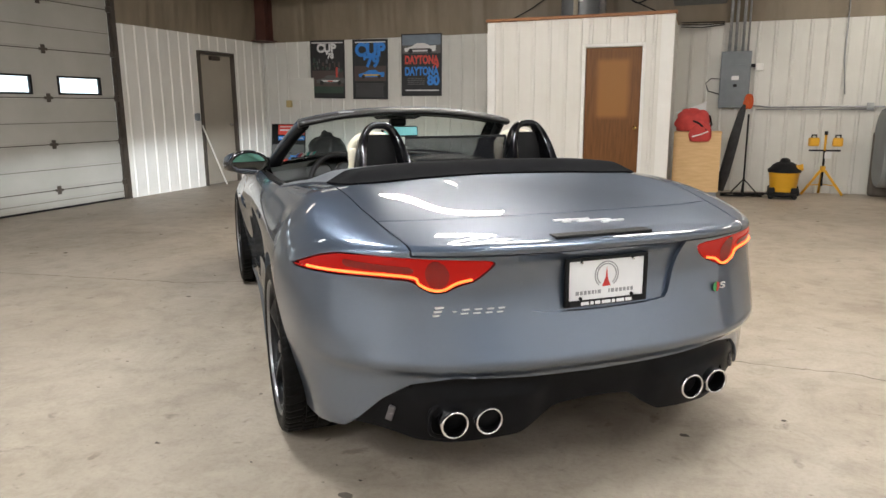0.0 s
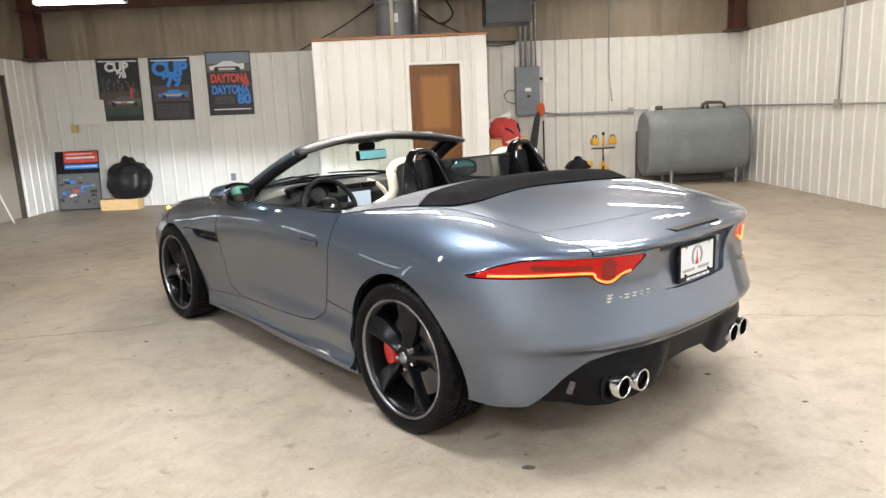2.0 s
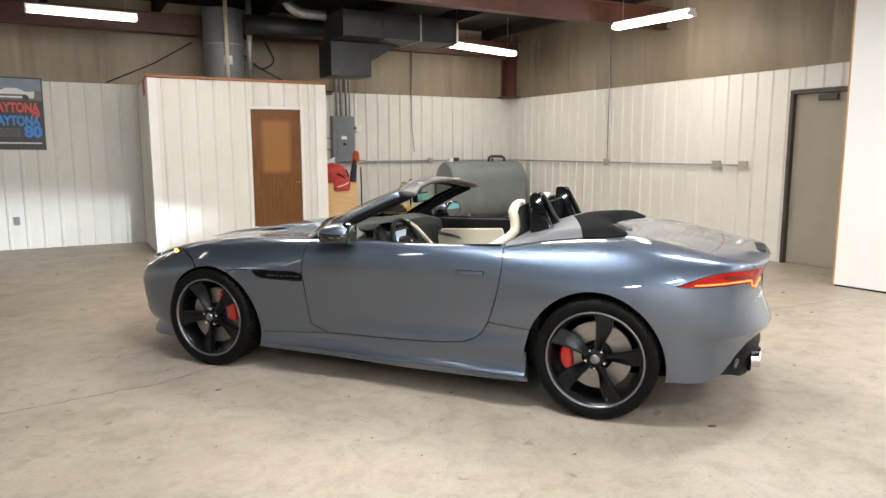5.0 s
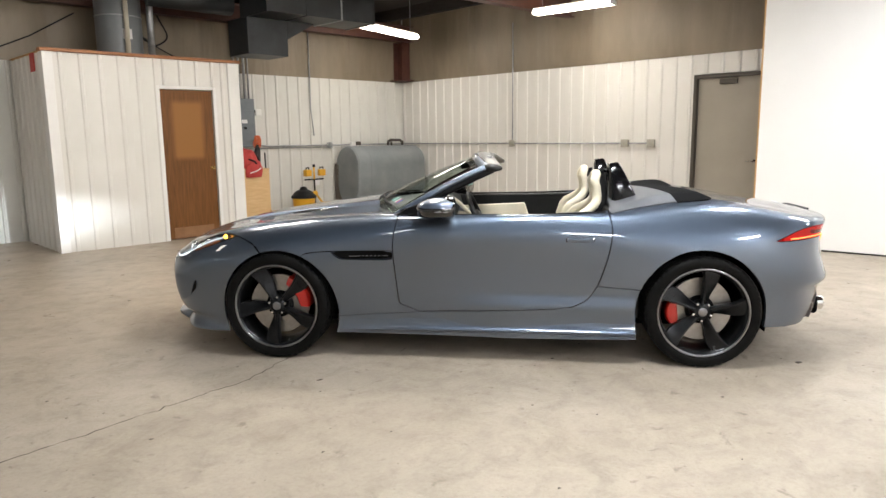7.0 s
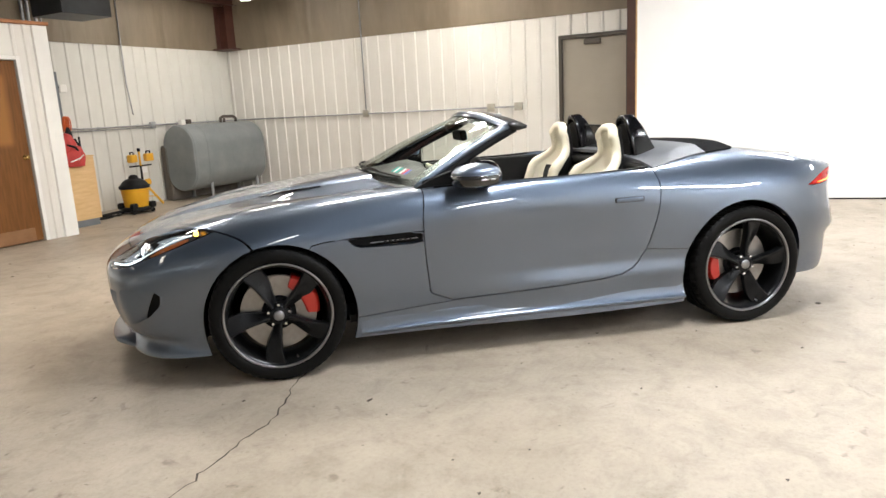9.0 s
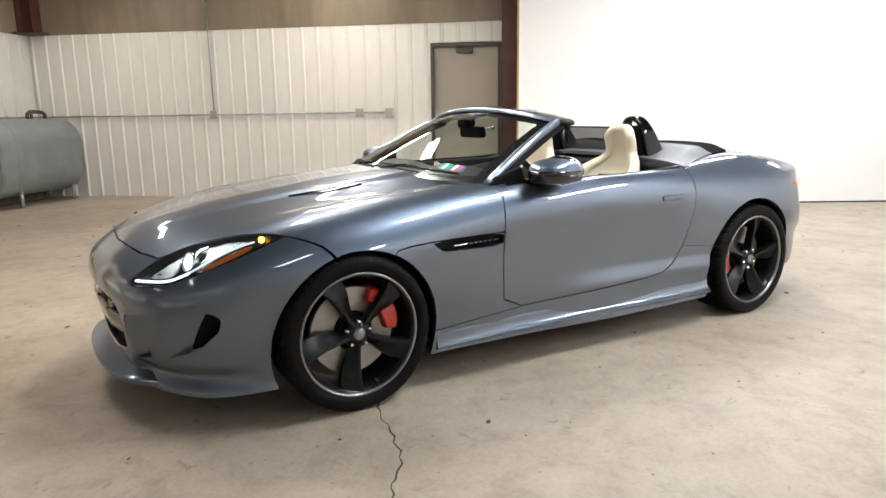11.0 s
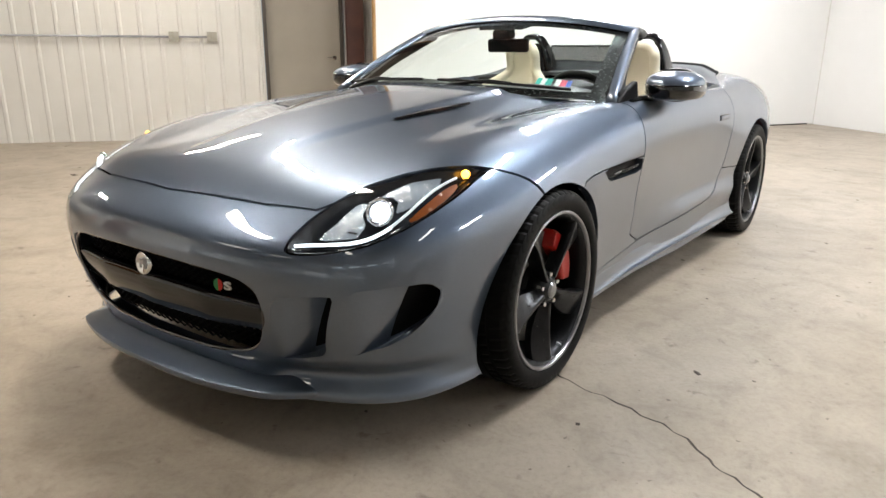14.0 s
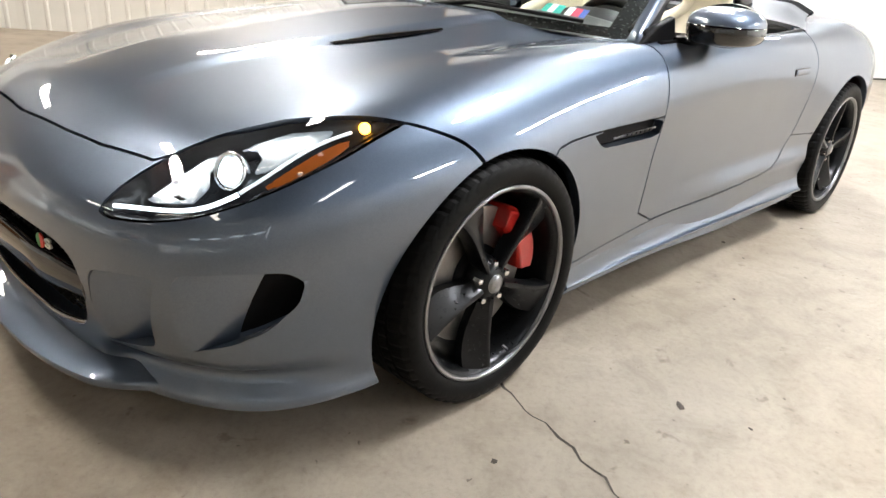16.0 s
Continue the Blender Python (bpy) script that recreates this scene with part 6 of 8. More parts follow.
def pod(p):
    e = Vector([math.copysign(abs(a) ** 0.78, a) for a in p])
    if e.y < -0.55:
        e.y = -0.55
    e.z *= 1 - 0.22 * max(0, e.y)
    e.x *= 1 - 0.20 * max(0, e.y)
    if e.z < -0.45:
        e.z = -0.45 - (e.z + 0.45) * -0.35
    return e


for s, d in ((-1, door_l), (1, door_r)):
    c = (s * 0.918, 0.262, 0.965)
    toward = Matrix.Translation(c) @ Matrix.Rotation(radians(-15 * s), 4, "Z")
    mr = part("door_mirror", moved(blob((0, 0, 0), (0.125, 0.135, 0.062), pod), toward), PAINT, d, "blue-grey door mirror", smooth=True)
    def lower(p):
        e = pod(p)
        return Vector((e.x * 1.015, e.y * 1.03, min(e.z, 0.06) * (1.45 + 0.35 * max(0.0, e.y))))
    part("mirror_base", moved(blob((0, 0, 0), (0.125, 0.135, 0.062), lower), toward), GLOSS_BLACK, mr, "gloss black lower half", smooth=True)
    part("mirror_stalk", sweep([(Vector((s * 0.80, 0.30, 0.905)), Vector((0, 1, 0)), Vector((0, 0, 1)), 1.2), (Vector((s * 0.86, 0.29, 0.918)), Vector((0, 1, 0)), Vector((0, 0, 1)), 0.9), (Vector((s * 0.92, 0.275, 0.935)), Vector((0, 1, 0)), Vector((0, 0, 1)), 1.0)], oval(0.062, 0.020)), GLOSS_BLACK, mr, smooth=True)
    sail = prism([(0.575, 0.895), (0.47, 0.955), (0.36, 0.985), (0.33, 0.905)], s * 0.762, s * 0.790, "yzx")
    bmesh.ops.bevel(sail, geom=list(sail.edges), offset=0.008, segments=2, profile=0.5, affect="EDGES")
    part("mirror_sail", sail, SATIN_BLACK, d, "black triangle where the mirror joins the door")
    part("mirror_frame", moved(lathe([(0.088, -0.0765), (0.095, -0.079), (0.106, -0.074), (0.108, -0.05), (0.106, -0.03)], 36, "y"), toward @ Matrix.Diagonal((1.10, 1, 0.66, 1))), GLOSS_BLACK, mr, "black mirror surround", smooth=True)
    part("mirror_glass", moved(lathe([(0.0, -0.0755), (0.085, -0.0755), (0.092, -0.073)], 30, "y"), toward @ Matrix.Diagonal((1.10, 1, 0.63, 1))), MIRROR, mr, "mirror glass")
    part("indicator_strip", tube([(s * 1.028, 0.32, 0.952), (s * 1.040, 0.26, 0.950), (s * 1.03, 0.20, 0.950)], 0.004, 6), RIM_SILVER, mr)
    # handle, flush in the door skin
    hd_ = part("door_handle", bx(-0.010, 0.010, -0.083, 0.083, -0.0135, 0.0135, bevel=0.009), PAINT, d, "flush door handle")
    hd_.matrix_basis = pose(s * 0.9225, -0.585, 0.771, 0, 0, 0)
    part("handle_gap", bx(-0.010, 0.010, -0.088, 0.088, -0.016, 0.016, bevel=0.009), BLACK_PLASTIC, d, m=pose(s * 0.9203, -0.585, 0.771))
    # inner door card
    card = prism([(0.50, 0.86), (0.44, 0.90), (-0.70, 0.915), (-0.74, 0.60), (-0.5, 0.34), (0.45, 0.34)], s * 0.775, s * 0.825, "yzx")
    bmesh.ops.bevel(card, geom=list(card.edges), offset=0.012, segments=2, profile=0.5, affect="EDGES")
    part("door_card", card, BLACK_LEATHER, d, "black leather door card")
    arm_ = prism([(0.30, 0.81), (-0.28, 0.835), (-0.34, 0.66), (-0.1, 0.56), (0.27, 0.62)], s * 0.755, s * 0.780, "yzx")
    bmesh.ops.bevel(arm_, geom=list(arm_.edges), offset=0.010, segments=2, profile=0.5, affect="EDGES")
    part("door_insert", arm_, CREAM, d, "cream leather insert")
    part("door_pull", sweep([(Vector((s * 0.748, y, z)), Vector((0, 0.3, 1)).normalized(), Vector((s, 0, 0)), k) for y, z, k in ((0.36, 0.80, 0.6), (0.30, 0.79, 1.0), (0.16, 0.765, 1.0), (0.08, 0.745, 0.7))], oval(0.017, 0.012)), RIM_SILVER, d, "silver inner door pull", smooth=True)
    part("seat_switch", bx(s * 0.748 - 0.008, s * 0.748 + 0.008, 0.37, 0.45, 0.77, 0.83, bevel=0.006), SATIN_BLACK, d, "black switch panel")
    part("waist_seal", tube([(s * 0.805, 0.47, 0.905), (s * 0.827, 0.1, 0.908), (s * 0.838, -0.4, 0.912), (s * 0.825, -0.74, 0.925)], 0.009, 8), SATIN_BLACK, d, smooth=True)

# tub, dashboard
tub = bmesh.new()
box(tub, -0.78, 0.78, -0.92, 0.95, 0.22, 0.26)
box(tub, -0.78, 0.78, -0.96, -0.90, 0.26, 0.92)
box(tub, -0.78, 0.78, 0.75, 0.80, 0.26, 0.88)
part("cabin_tub", tub, BLACK_LEATHER, car, "black carpeted cabin tub")


def dash_at(u, v):
    x = -0.76 + 1.52 * u
    prof_ = [(0.80, 0.925), (0.60, 0.938), (0.40, 0.945), (0.31, 0.925), (0.29, 0.86), (0.33, 0.78), (0.36, 0.66), (0.45, 0.55)]
    q = v * (len(prof_) - 1)
    i = min(int(q), len(prof_) - 2)
    f_ = q - i
    y, z = (prof_[i][n_] * (1 - f_) + prof_[i + 1][n_] * f_ for n_ in (0, 1))
    hoodb = 0.020 * math.exp(-(((x + 0.385) / 0.17) ** 2)) * math.exp(-(((y - 0.40) / 0.13) ** 2)) + 0.022 * math.exp(-(((x - 0.42) / 0.24) ** 4)) * math.exp(-(((y - 0.40) / 0.16) ** 2))
    y -= 0.05 * (x / 0.76) ** 2 - 0.04 * math.exp(-((x / 0.18) ** 2)) * (v > 0.4)
    return Vector((x, y + (0.0 if v > 0.3 else -0.15 * (x / 0.76) ** 2 * (1 - v / 0.3)), z + hoodb - 0.03 * (x / 0.76) ** 4))


# black leather, its base lifted to grey-green for the walls' sheen
DASH = mat("dash_leather", (0.020, 0.023, 0.021), (0.030, 0.034, 0.031), 6, 260, 0.36, 0.48, bump=0.0004, spec=0.45)
dash = part("dashboard", grid_sheet(dash_at, 60, 56), DASH, car, "black leather dashboard with grey-green sheen in its colour", smooth=True)
binnacle = grid_sheet(lambda u, v: Vector((-0.385 + (0.175 - 0.03 * v) * math.cos(math.pi * (1 - u)), 0.22 + 0.24 * v, 0.895 + (0.082 - 0.03 * v) * math.sin(math.pi * u) ** 0.45)), 24, 8)
part("instrument_cowl", binnacle, SATIN_BLACK, dash, "black cowl over the instruments", smooth=True)
for x in (-0.06, 0.09):
    part("centre_vent", bx(x - 0.062, x + 0.062, 0.255, 0.30, 0.905, 0.940, bevel=0.008), SATIN_BLACK, dash, "black centre air vent")
part("centre_screen", bx(-0.09, 0.09, 0.275, 0.29, 0.78, 0.88, bevel=0.004), glow("dash_screen", (0.45, 0.52, 0.6), 0.5), dash, "lit centre display")
part("instrument", lathe([(0.0, 0.0), (0.055, 0.0), (0.06, -0.012)], 30, "y"), mat("dial_black", (0.01, 0.01, 0.01), (0.03, 0.03, 0.03), 60, 90, 0.3), dash, m=pose(-0.455, 0.285, 0.885, -12))
part("instrument", lathe([(0.0, 0.0), (0.055, 0.0), (0.06, -0.012)], 30, "y"), mat("dial_dark", (0.01, 0.01, 0.01), (0.03, 0.03, 0.03), 60, 90, 0.3), dash, m=pose(-0.315, 0.285, 0.885, -12))
part("air_vent", bx(-0.72, -0.60, 0.29, 0.31, 0.83, 0.87, bevel=0.006), SATIN_BLACK, dash)
part("air_vent", bx(0.60, 0.72, 0.29, 0.31, 0.83, 0.87, bevel=0.006), SATIN_BLACK, dash)
console = prism([(0.40, 0.72), (0.28, 0.66), (-0.1, 0.60), (-0.55, 0.60), (-0.80, 0.62), (-0.85, 0.3), (0.40, 0.3)], -0.13, 0.13, "yzx")
bmesh.ops.bevel(console, geom=list(console.edges), offset=0.02, segments=3, profile=0.5, affect="EDGES")
part("centre_console", console, BLACK_LEATHER, car, "black centre console")
part("grab_rail", tube([(0.10, 0.315, 0.945), (0.135, 0.265, 0.925), (0.152, 0.215, 0.885), (0.160, 0.15, 0.815), (0.160, 0.05, 0.72), (0.155, -0.12, 0.64)], 0.015, 10), CREAM, car, "cream passenger grab rail", smooth=True)
# steering wheel
swm = pose(-0.385, 0.045, 0.835, 66, 0, 0)
sw = part("steering_wheel", moved(tube([(0.182 * math.cos(a), 0.182 * math.sin(a), 0) for a in np.linspace(0, 2 * math.pi, 48, endpoint=False)], 0.0165, 10, closed=True), swm), BLACK_LEATHER, car, "black leather three-spoke steering wheel", smooth=True)
part("wheel_boss", moved(lathe([(0.0, 0.03), (0.045, 0.026), (0.065, 0.008), (0.07, -0.03), (0.0, -0.05)], 28), swm), BLACK_LEATHER, sw, smooth=True)
for a in (0, 180, -90):
    c_, s_ = math.cos(math.radians(a)), math.sin(math.radians(a))
    part("wheel_spoke", moved(sweep([(Vector((0.05 * c_, 0.05 * s_, 0)), Vector((-s_, c_, 0)), Vector((0, 0, 1)), 1.0), (Vector((0.175 * c_, 0.175 * s_, 0)), Vector((-s_, c_, 0)), Vector((0, 0, 1)), 0.75)], oval(0.026, 0.009)), swm), RIM_SILVER if a == -90 else BLACK_LEATHER, sw, smooth=True)
part("wheel_emblem", moved(lathe([(0.0, 0.034), (0.016, 0.033), (0.02, 0.028)], 20), swm), CHROME, sw, smooth=True)
part("column", moved(tube([(0, 0, -0.03), (0, 0, -0.30)], 0.04, 14), swm), SATIN_BLACK, sw)
# inside mirror
im = part("rear_view_mirror", bx(-0.115, 0.115, -0.02, 0.02, -0.033, 0.033, bevel=0.012), SATIN_BLACK, car, "black inside mirror", m=pose(0.0, 0.115, 1.130, -8, 0, 0))
part("mirror_glass", bx(-0.105, 0.105, -0.0225, -0.0205, -0.026, 0.026), MIRROR, im, "mirror glass")
part("mirror_foot", bx(-0.05, 0.05, 0.0, 0.075, 0.035, 0.085, bevel=0.015), SATIN_BLACK, im)


HOOP = mat("hoop_black", (0.003, 0.003, 0.0035), (0.005, 0.005, 0.006), 8, 90, 0.10, 0.15, spec=0.4)


# seats
def seat(side):
    st = thing("seat", "", "", pose(side * 0.385, -0.42, 0.26))
    st.parent = car
    tagged(st, "cream leather bucket seat with black sides")

    def back_at(u, v):
        x = 2 * u - 1
        w = 0.225 - 0.02 * v if v < 0.58 else 0.225 - 0.0116 - 0.125 * ease((v - 0.58) / 0.42, 0.0, 0.5)
        wing = 0.11 * abs(x) ** 3 * (1 - ease(v, 0.55, 0.75)) + 0.02 * abs(x) ** 2.5
        top = 0.045 * abs(x) ** 4 * ease(v, 0.9, 1.0)
        bulge = 0.012 * math.sin(math.pi * min(1, v / 0.6) * 3) * (v < 0.6) * (abs(x) < 0.6)
        return Vector((w * x, -0.12 - 0.20 * (1 - (1 - v) ** 2) + wing + bulge + 0.03 * ease(v, 0.75, 1.0), 0.22 + 0.652 * v - top))

    def back_rear(u, v):
        p = back_at(u, v)
        x = 2 * u - 1
        return Vector((p.x * 1.03, p.y - 0.025 - 0.055 * (1 - abs(x) ** 4), p.z + 0.010 * v))

    part("backrest", grid_sheet(back_at, 18, 34), CREAM, st, smooth=True)
    part("back_shell", grid_sheet(lambda u, v: back_rear(1 - u, v), 18, 34), BLACK_LEATHER, st, "dark leather back", smooth=True)
    edge = [back_at(0, i / 20) for i in range(21)] + [back_at(i / 14, 1) for i in range(1, 14)] + [back_at(1, 1 - i / 20) for i in range(21)]
    part("side_bolster", tube([p + Vector((0, -0.02, 0)) for p in edge], [0.036 if i < 13 or i > 41 else 0.03 for i in range(len(edge))], 12), CREAM, st, "rounded cream bolster", smooth=True)

    def cushion(u, v):
        x = 2 * u - 1
        return Vector((0.25 * x, -0.10 + 0.50 * v, 0.20 + 0.06 * v + 0.05 * abs(x) ** 3 - 0.06 * max(0, v - 0.85) / 0.15))

    part("seat_cushion", grid_sheet(cushion, 16, 16), BLACK_LEATHER, st, "black leather cushion", smooth=True)
    part("centre_panel", grid_sheet(lambda u, v: back_at(0.22 + 0.56 * u, 0.05 + 0.52 * v) + Vector((0, 0.010, 0.003)), 10, 18), BLACK_LEATHER, st, "black leather centre panel", smooth=True)
    part("seat_base", bx(-0.24, 0.24, -0.12, 0.38, 0.0, 0.20, bevel=0.03), BLACK_LEATHER, st)
    part("seat_belt", tube([(-side * -0.25, -0.27, 0.60), (-side * -0.20, -0.20, 0.46), (-side * -0.23, -0.10, 0.30)], 0.012, 6), BLACK_PLASTIC, st)


for s in (-1, 1):
    seat(s)
    # roll hoop
    c, ring = Vector((s * 0.38, -0.90, 0.93)), 16
    vs, fs = [], []
    for i in range(33):
        a = math.pi * i / 32
        out_ = math.copysign(abs(math.cos(a)) ** 0.62, math.cos(a))
        high = math.sin(a) ** 0.55
        low = 1 - high
        p = c + Vector((out_ * (0.082 + 0.034 * low), 0.062 - 0.085 * low, 0.262 * high))
        across = Vector((math.cos(a) * (0.4 + low), 0, math.sin(a))).normalized()
        for e, f in oval(0.017 + 0.004 * low, 0.034 + 0.050 * low, ring, 5.0):
            vs.append(tuple(p + across * e + Vector((0, 1, -0.10)) * f))
        if i:
            fs += [((i - 1) * ring + j, (i - 1) * ring + (j + 1) % ring, i * ring + (j + 1) % ring, i * ring + j) for j in range(ring)]
    hoop = crisp(part("roll_hoop", (vs, [], fs), HOOP, car, "gloss black slab-sided roll-over hoop", smooth=True), 50)
    part("hoop_fill", prism([(c.x - 0.09, 0.94), (c.x + 0.09, 0.94), (c.x + 0.075, 1.08), (c.x + 0.05, 1.15), (c.x - 0.05, 1.15), (c.x - 0.075, 1.08)], -0.845, -0.825, "xzy"), BLACK_LEATHER, hoop)


def net_mat():
    m, nt, b = nodes_of("wind_net")
    n, l = nt.nodes, nt.links
    tr, df_, mx = n.new("ShaderNodeBsdfTransparent"), n.new("ShaderNodeBsdfDiffuse"), n.new("ShaderNodeMixShader")
    df_.inputs[0].default_value = (0.02, 0.02, 0.022, 1)
    mx.inputs[0].default_value = 0.58
    l.new(tr.outputs[0], mx.inputs[1])
    l.new(df_.outputs[0], mx.inputs[2])
    l.new(mx.outputs[0], n["Material Output"].inputs[0])
    return m


net = part("wind_deflector", prism([(-0.25, 0.96), (0.25, 0.96), (0.255, 1.13), (-0.255, 1.13)], -0.868, -0.864, "xzy"), net_mat(), car, "dark see-through wind net")
part("net_frame", tube([(-0.26, -0.866, 0.96), (-0.258, -0.866, 1.135), (0.258, -0.866, 1.135), (0.26, -0.866, 0.96)], 0.006, 6), BLACK_PLASTIC, net)
shelf = bmesh.new()
box(shelf, -0.76, 0.76, -0.99, -0.76, 0.88, 0.935, bevel=0.02)
part("rear_shelf", shelf, BLACK_LEATHER, car, "black shelf behind the seats")

# ---- roller door ----
DOOR_CREAM = mat("cream_door_panel", (0.36, 0.35, 0.31), (0.45, 0.435, 0.395), 1.4, 60, 0.42, 0.55, bump=0.0005)
DAY = glow("daylight_outside", (0.86, 0.93, 1.0), 3.2)
GLASS = clear("window_glass", (0.92, 0.95, 0.96))
rd = thing("roller_door", "closed cream sectional overhead door with small windows", "door", at(U0 - 0.06, 0, 0), kind="structure")
JOINTS = [0.02, 0.25, 0.84, 1.43, 2.03, 2.63, 3.22]
D0, D1 = -0.2, 3.93
WINS = [(3.03, 3.69), (1.96, 2.62), (0.89, 1.55), (-0.1, 0.48)]
for i, (z0, z1) in enumerate(zip(JOINTS, JOINTS[1:])):
    bm = bmesh.new()
    if i == 3:
        cuts = [D0] + [e for w in reversed(WINS) for e in w] + [D1]
        za, zb = 1.49, 1.69
        box(bm, 0, 0.045, D0, D1, z0 + 0.006, za)
        box(bm, 0, 0.045, D0, D1, zb, z1 - 0.006)
        for a, b in zip(cuts[0::2], cuts[1::2]):
            if b - a > 0.01:
                box(bm, 0, 0.045, a, b, za, zb)
    else:
        box(bm, 0, 0.045, D0, D1, z0 + 0.006, z1 - 0.006)
    for zz in ((z0 + z1) / 2 - 0.006, z0 + 0.03):
        if i != 3 or zz < 1.48:
            box(bm, 0.045, 0.052, D0, D1, zz - 0.012, zz + 0.012, bevel=0.003, seg=1)
    box(bm, 0.045, 0.050, D0, D1, z1 - 0.03, z1 - 0.012, bevel=0.002, seg=1)
    part("door_section", bm, DOOR_CREAM, rd)
    part("joint_seal", bx(-0.02, 0.038, D0, D1, z1 - 0.0055, z1 + 0.0055), BRONZE_STEEL, rd, "dark joint between door sections")
    if i != 3:
        part("rib_strip", bx(0.0455, 0.0475, D0, D1, (z0 + z1) / 2 - 0.026, (z0 + z1) / 2 - 0.020), BRONZE_STEEL, rd, "thin dark strip just below the rib")
for a, b in WINS:
    fr_ = bmesh.new()
    for v0, v1, z0, z1 in ((a - 0.02, b + 0.02, 1.47, 1.495), (a - 0.02, b + 0.02, 1.685, 1.71), (a - 0.02, a + 0.012, 1.495, 1.685), (b - 0.012, b + 0.02, 1.495, 1.685)):
        box(fr_, 0.020, 0.058, v0, v1, z0, z1, bevel=0.006)
    wn = part("window_frame", fr_, BLACK_PLASTIC, rd, "black rubber window surround")
    p_ = part("pane", bx(0.022, 0.026, a, b, 1.49, 1.69), GLASS, wn)
    p_.visible_shadow = False
tagged(part("daylight_backdrop", bx(-0.01, 0.0, -1.0, 4.6, 0.9, 2.3), DAY, m=at(U0 - 0.6, 0, 0)), "bright overcast daylight outside", "backdrop", kind="structure")
for vv in (2.85, 1.75, 0.65):
    for zz in JOINTS[1:-1]:
        hg = bmesh.new()
        box(hg, 0.05, 0.058, vv - 0.03, vv + 0.03, zz - 0.055, zz + 0.055, bevel=0.002, seg=1)
        box(hg, 0.05, 0.062, vv - 0.06, vv + 0.06, zz - 0.016, zz + 0.016, bevel=0.002, seg=1)
        part("hinge", hg, BRONZE_STEEL, rd, "dark steel hinge")
tr_ = bmesh.new()
box(tr_, 0.05, 0.10, 3.96, 3.97, 0.0, 3.3)
box(tr_, 0.05, 0.06, 3.93, 3.97, 0.0, 3.3)
box(tr_, 0.02, 0.09, 3.985, 4.045, 0.0, 3.35)
part("track", tr_, BRONZE_STEEL, rd, "dark steel door track")
for zz in JOINTS[1:]:
    part("roller", bx(0.06, 0.12, 3.90, 3.955, zz - 0.04, zz + 0.04, bevel=0.01), BRONZE_STEEL, rd)
part("bottom_seal", bx(0.0, 0.05, D0, D1, 0.0, 0.024), BLACK_PLASTIC, rd, "black rubber seal")

# ---- posters ----
def poster(u, z, w, h, tilt, build, label):
    p = thing("poster", label, "poster", at(u, V1 - 0.045, z) @ pose(0, 0, 0, 90, 0, 0) @ pose(0, 0, 0, 0, 0, tilt), "racing posters")
    part("sheet", bx(-w / 2, w / 2, -h / 2, h / 2, -0.004, 0.0, bevel=0.0015), INK, p, "black glossy sheet")
    build(p, w, h)
    return p


def ink(name, c, rough=0.35):
    return mat(name, c, tuple(min(1, x * 1.25 + 0.005) for x in c), 7, 90, rough)


I_BLUE, I_RED, I_WHITE, I_GREY, I_ROAD, I_GREEN, I_SKY = ink("blue_ink", (0.03, 0.20, 0.60)), ink("red_ink", (0.55, 0.06, 0.04)), ink("white_ink", (0.62, 0.62, 0.62)), ink("mid_grey_ink", (0.10, 0.10, 0.10)), ink("brown_grey_ink", (0.075, 0.055, 0.05)), ink("green_grey_ink", (0.035, 0.06, 0.045)), ink("pale_blue_ink", (0.16, 0.20, 0.25))


def rect(p, x0, x1, y0, y1, m_, lift=0.0012, name="print"):
    part(name, bx(x0, x1, y0, y1, 0.0004, lift), m_, p)


def race_car(p, x, y, s, body_m, strip_m):
    """A low coupe in plain flat shapes."""
    part("printed_car", prism([(x - 0.24 * s, y), (x - 0.25 * s, y + 0.05 * s), (x - 0.13 * s, y + 0.075 * s), (x - 0.05 * s, y + 0.12 * s), (x + 0.08 * s, y + 0.12 * s), (x + 0.16 * s, y + 0.08 * s), (x + 0.26 * s, y + 0.085 * s), (x + 0.25 * s, y)], 0.0004, 0.0018), body_m, p)
    part("printed_stripe", prism([(x - 0.18 * s, y + 0.02 * s), (x + 0.18 * s, y + 0.02 * s), (x + 0.16 * s, y + 0.045 * s), (x - 0.16 * s, y + 0.045 * s)], 0.0018, 0.0026), strip_m, p)
    for dx in (-0.15, 0.16):
        part("printed_wheel", moved(lathe([(0.0, 0.0028), (0.035 * s, 0.0028), (0.035 * s, 0.0004)], 18), pose(x + dx * s, y + 0.005 * s, 0)), INK, p)


def text_rows(p, x0, x1, y0, y1, rows, m_, seed):
    rnd = random.Random(seed)
    bm = bmesh.new()
    st = (y1 - y0) / rows
    for r in range(rows):
        x = x0
        while x < x1 - 0.02:
            w = rnd.uniform(0.015, 0.05)
            box(bm, x, min(x1, x + w), y0 + st * r, y0 + st * r + st * 0.5, 0.0004, 0.0012)
            x += w + 0.012
    part("print_bars", bm, m_, p)


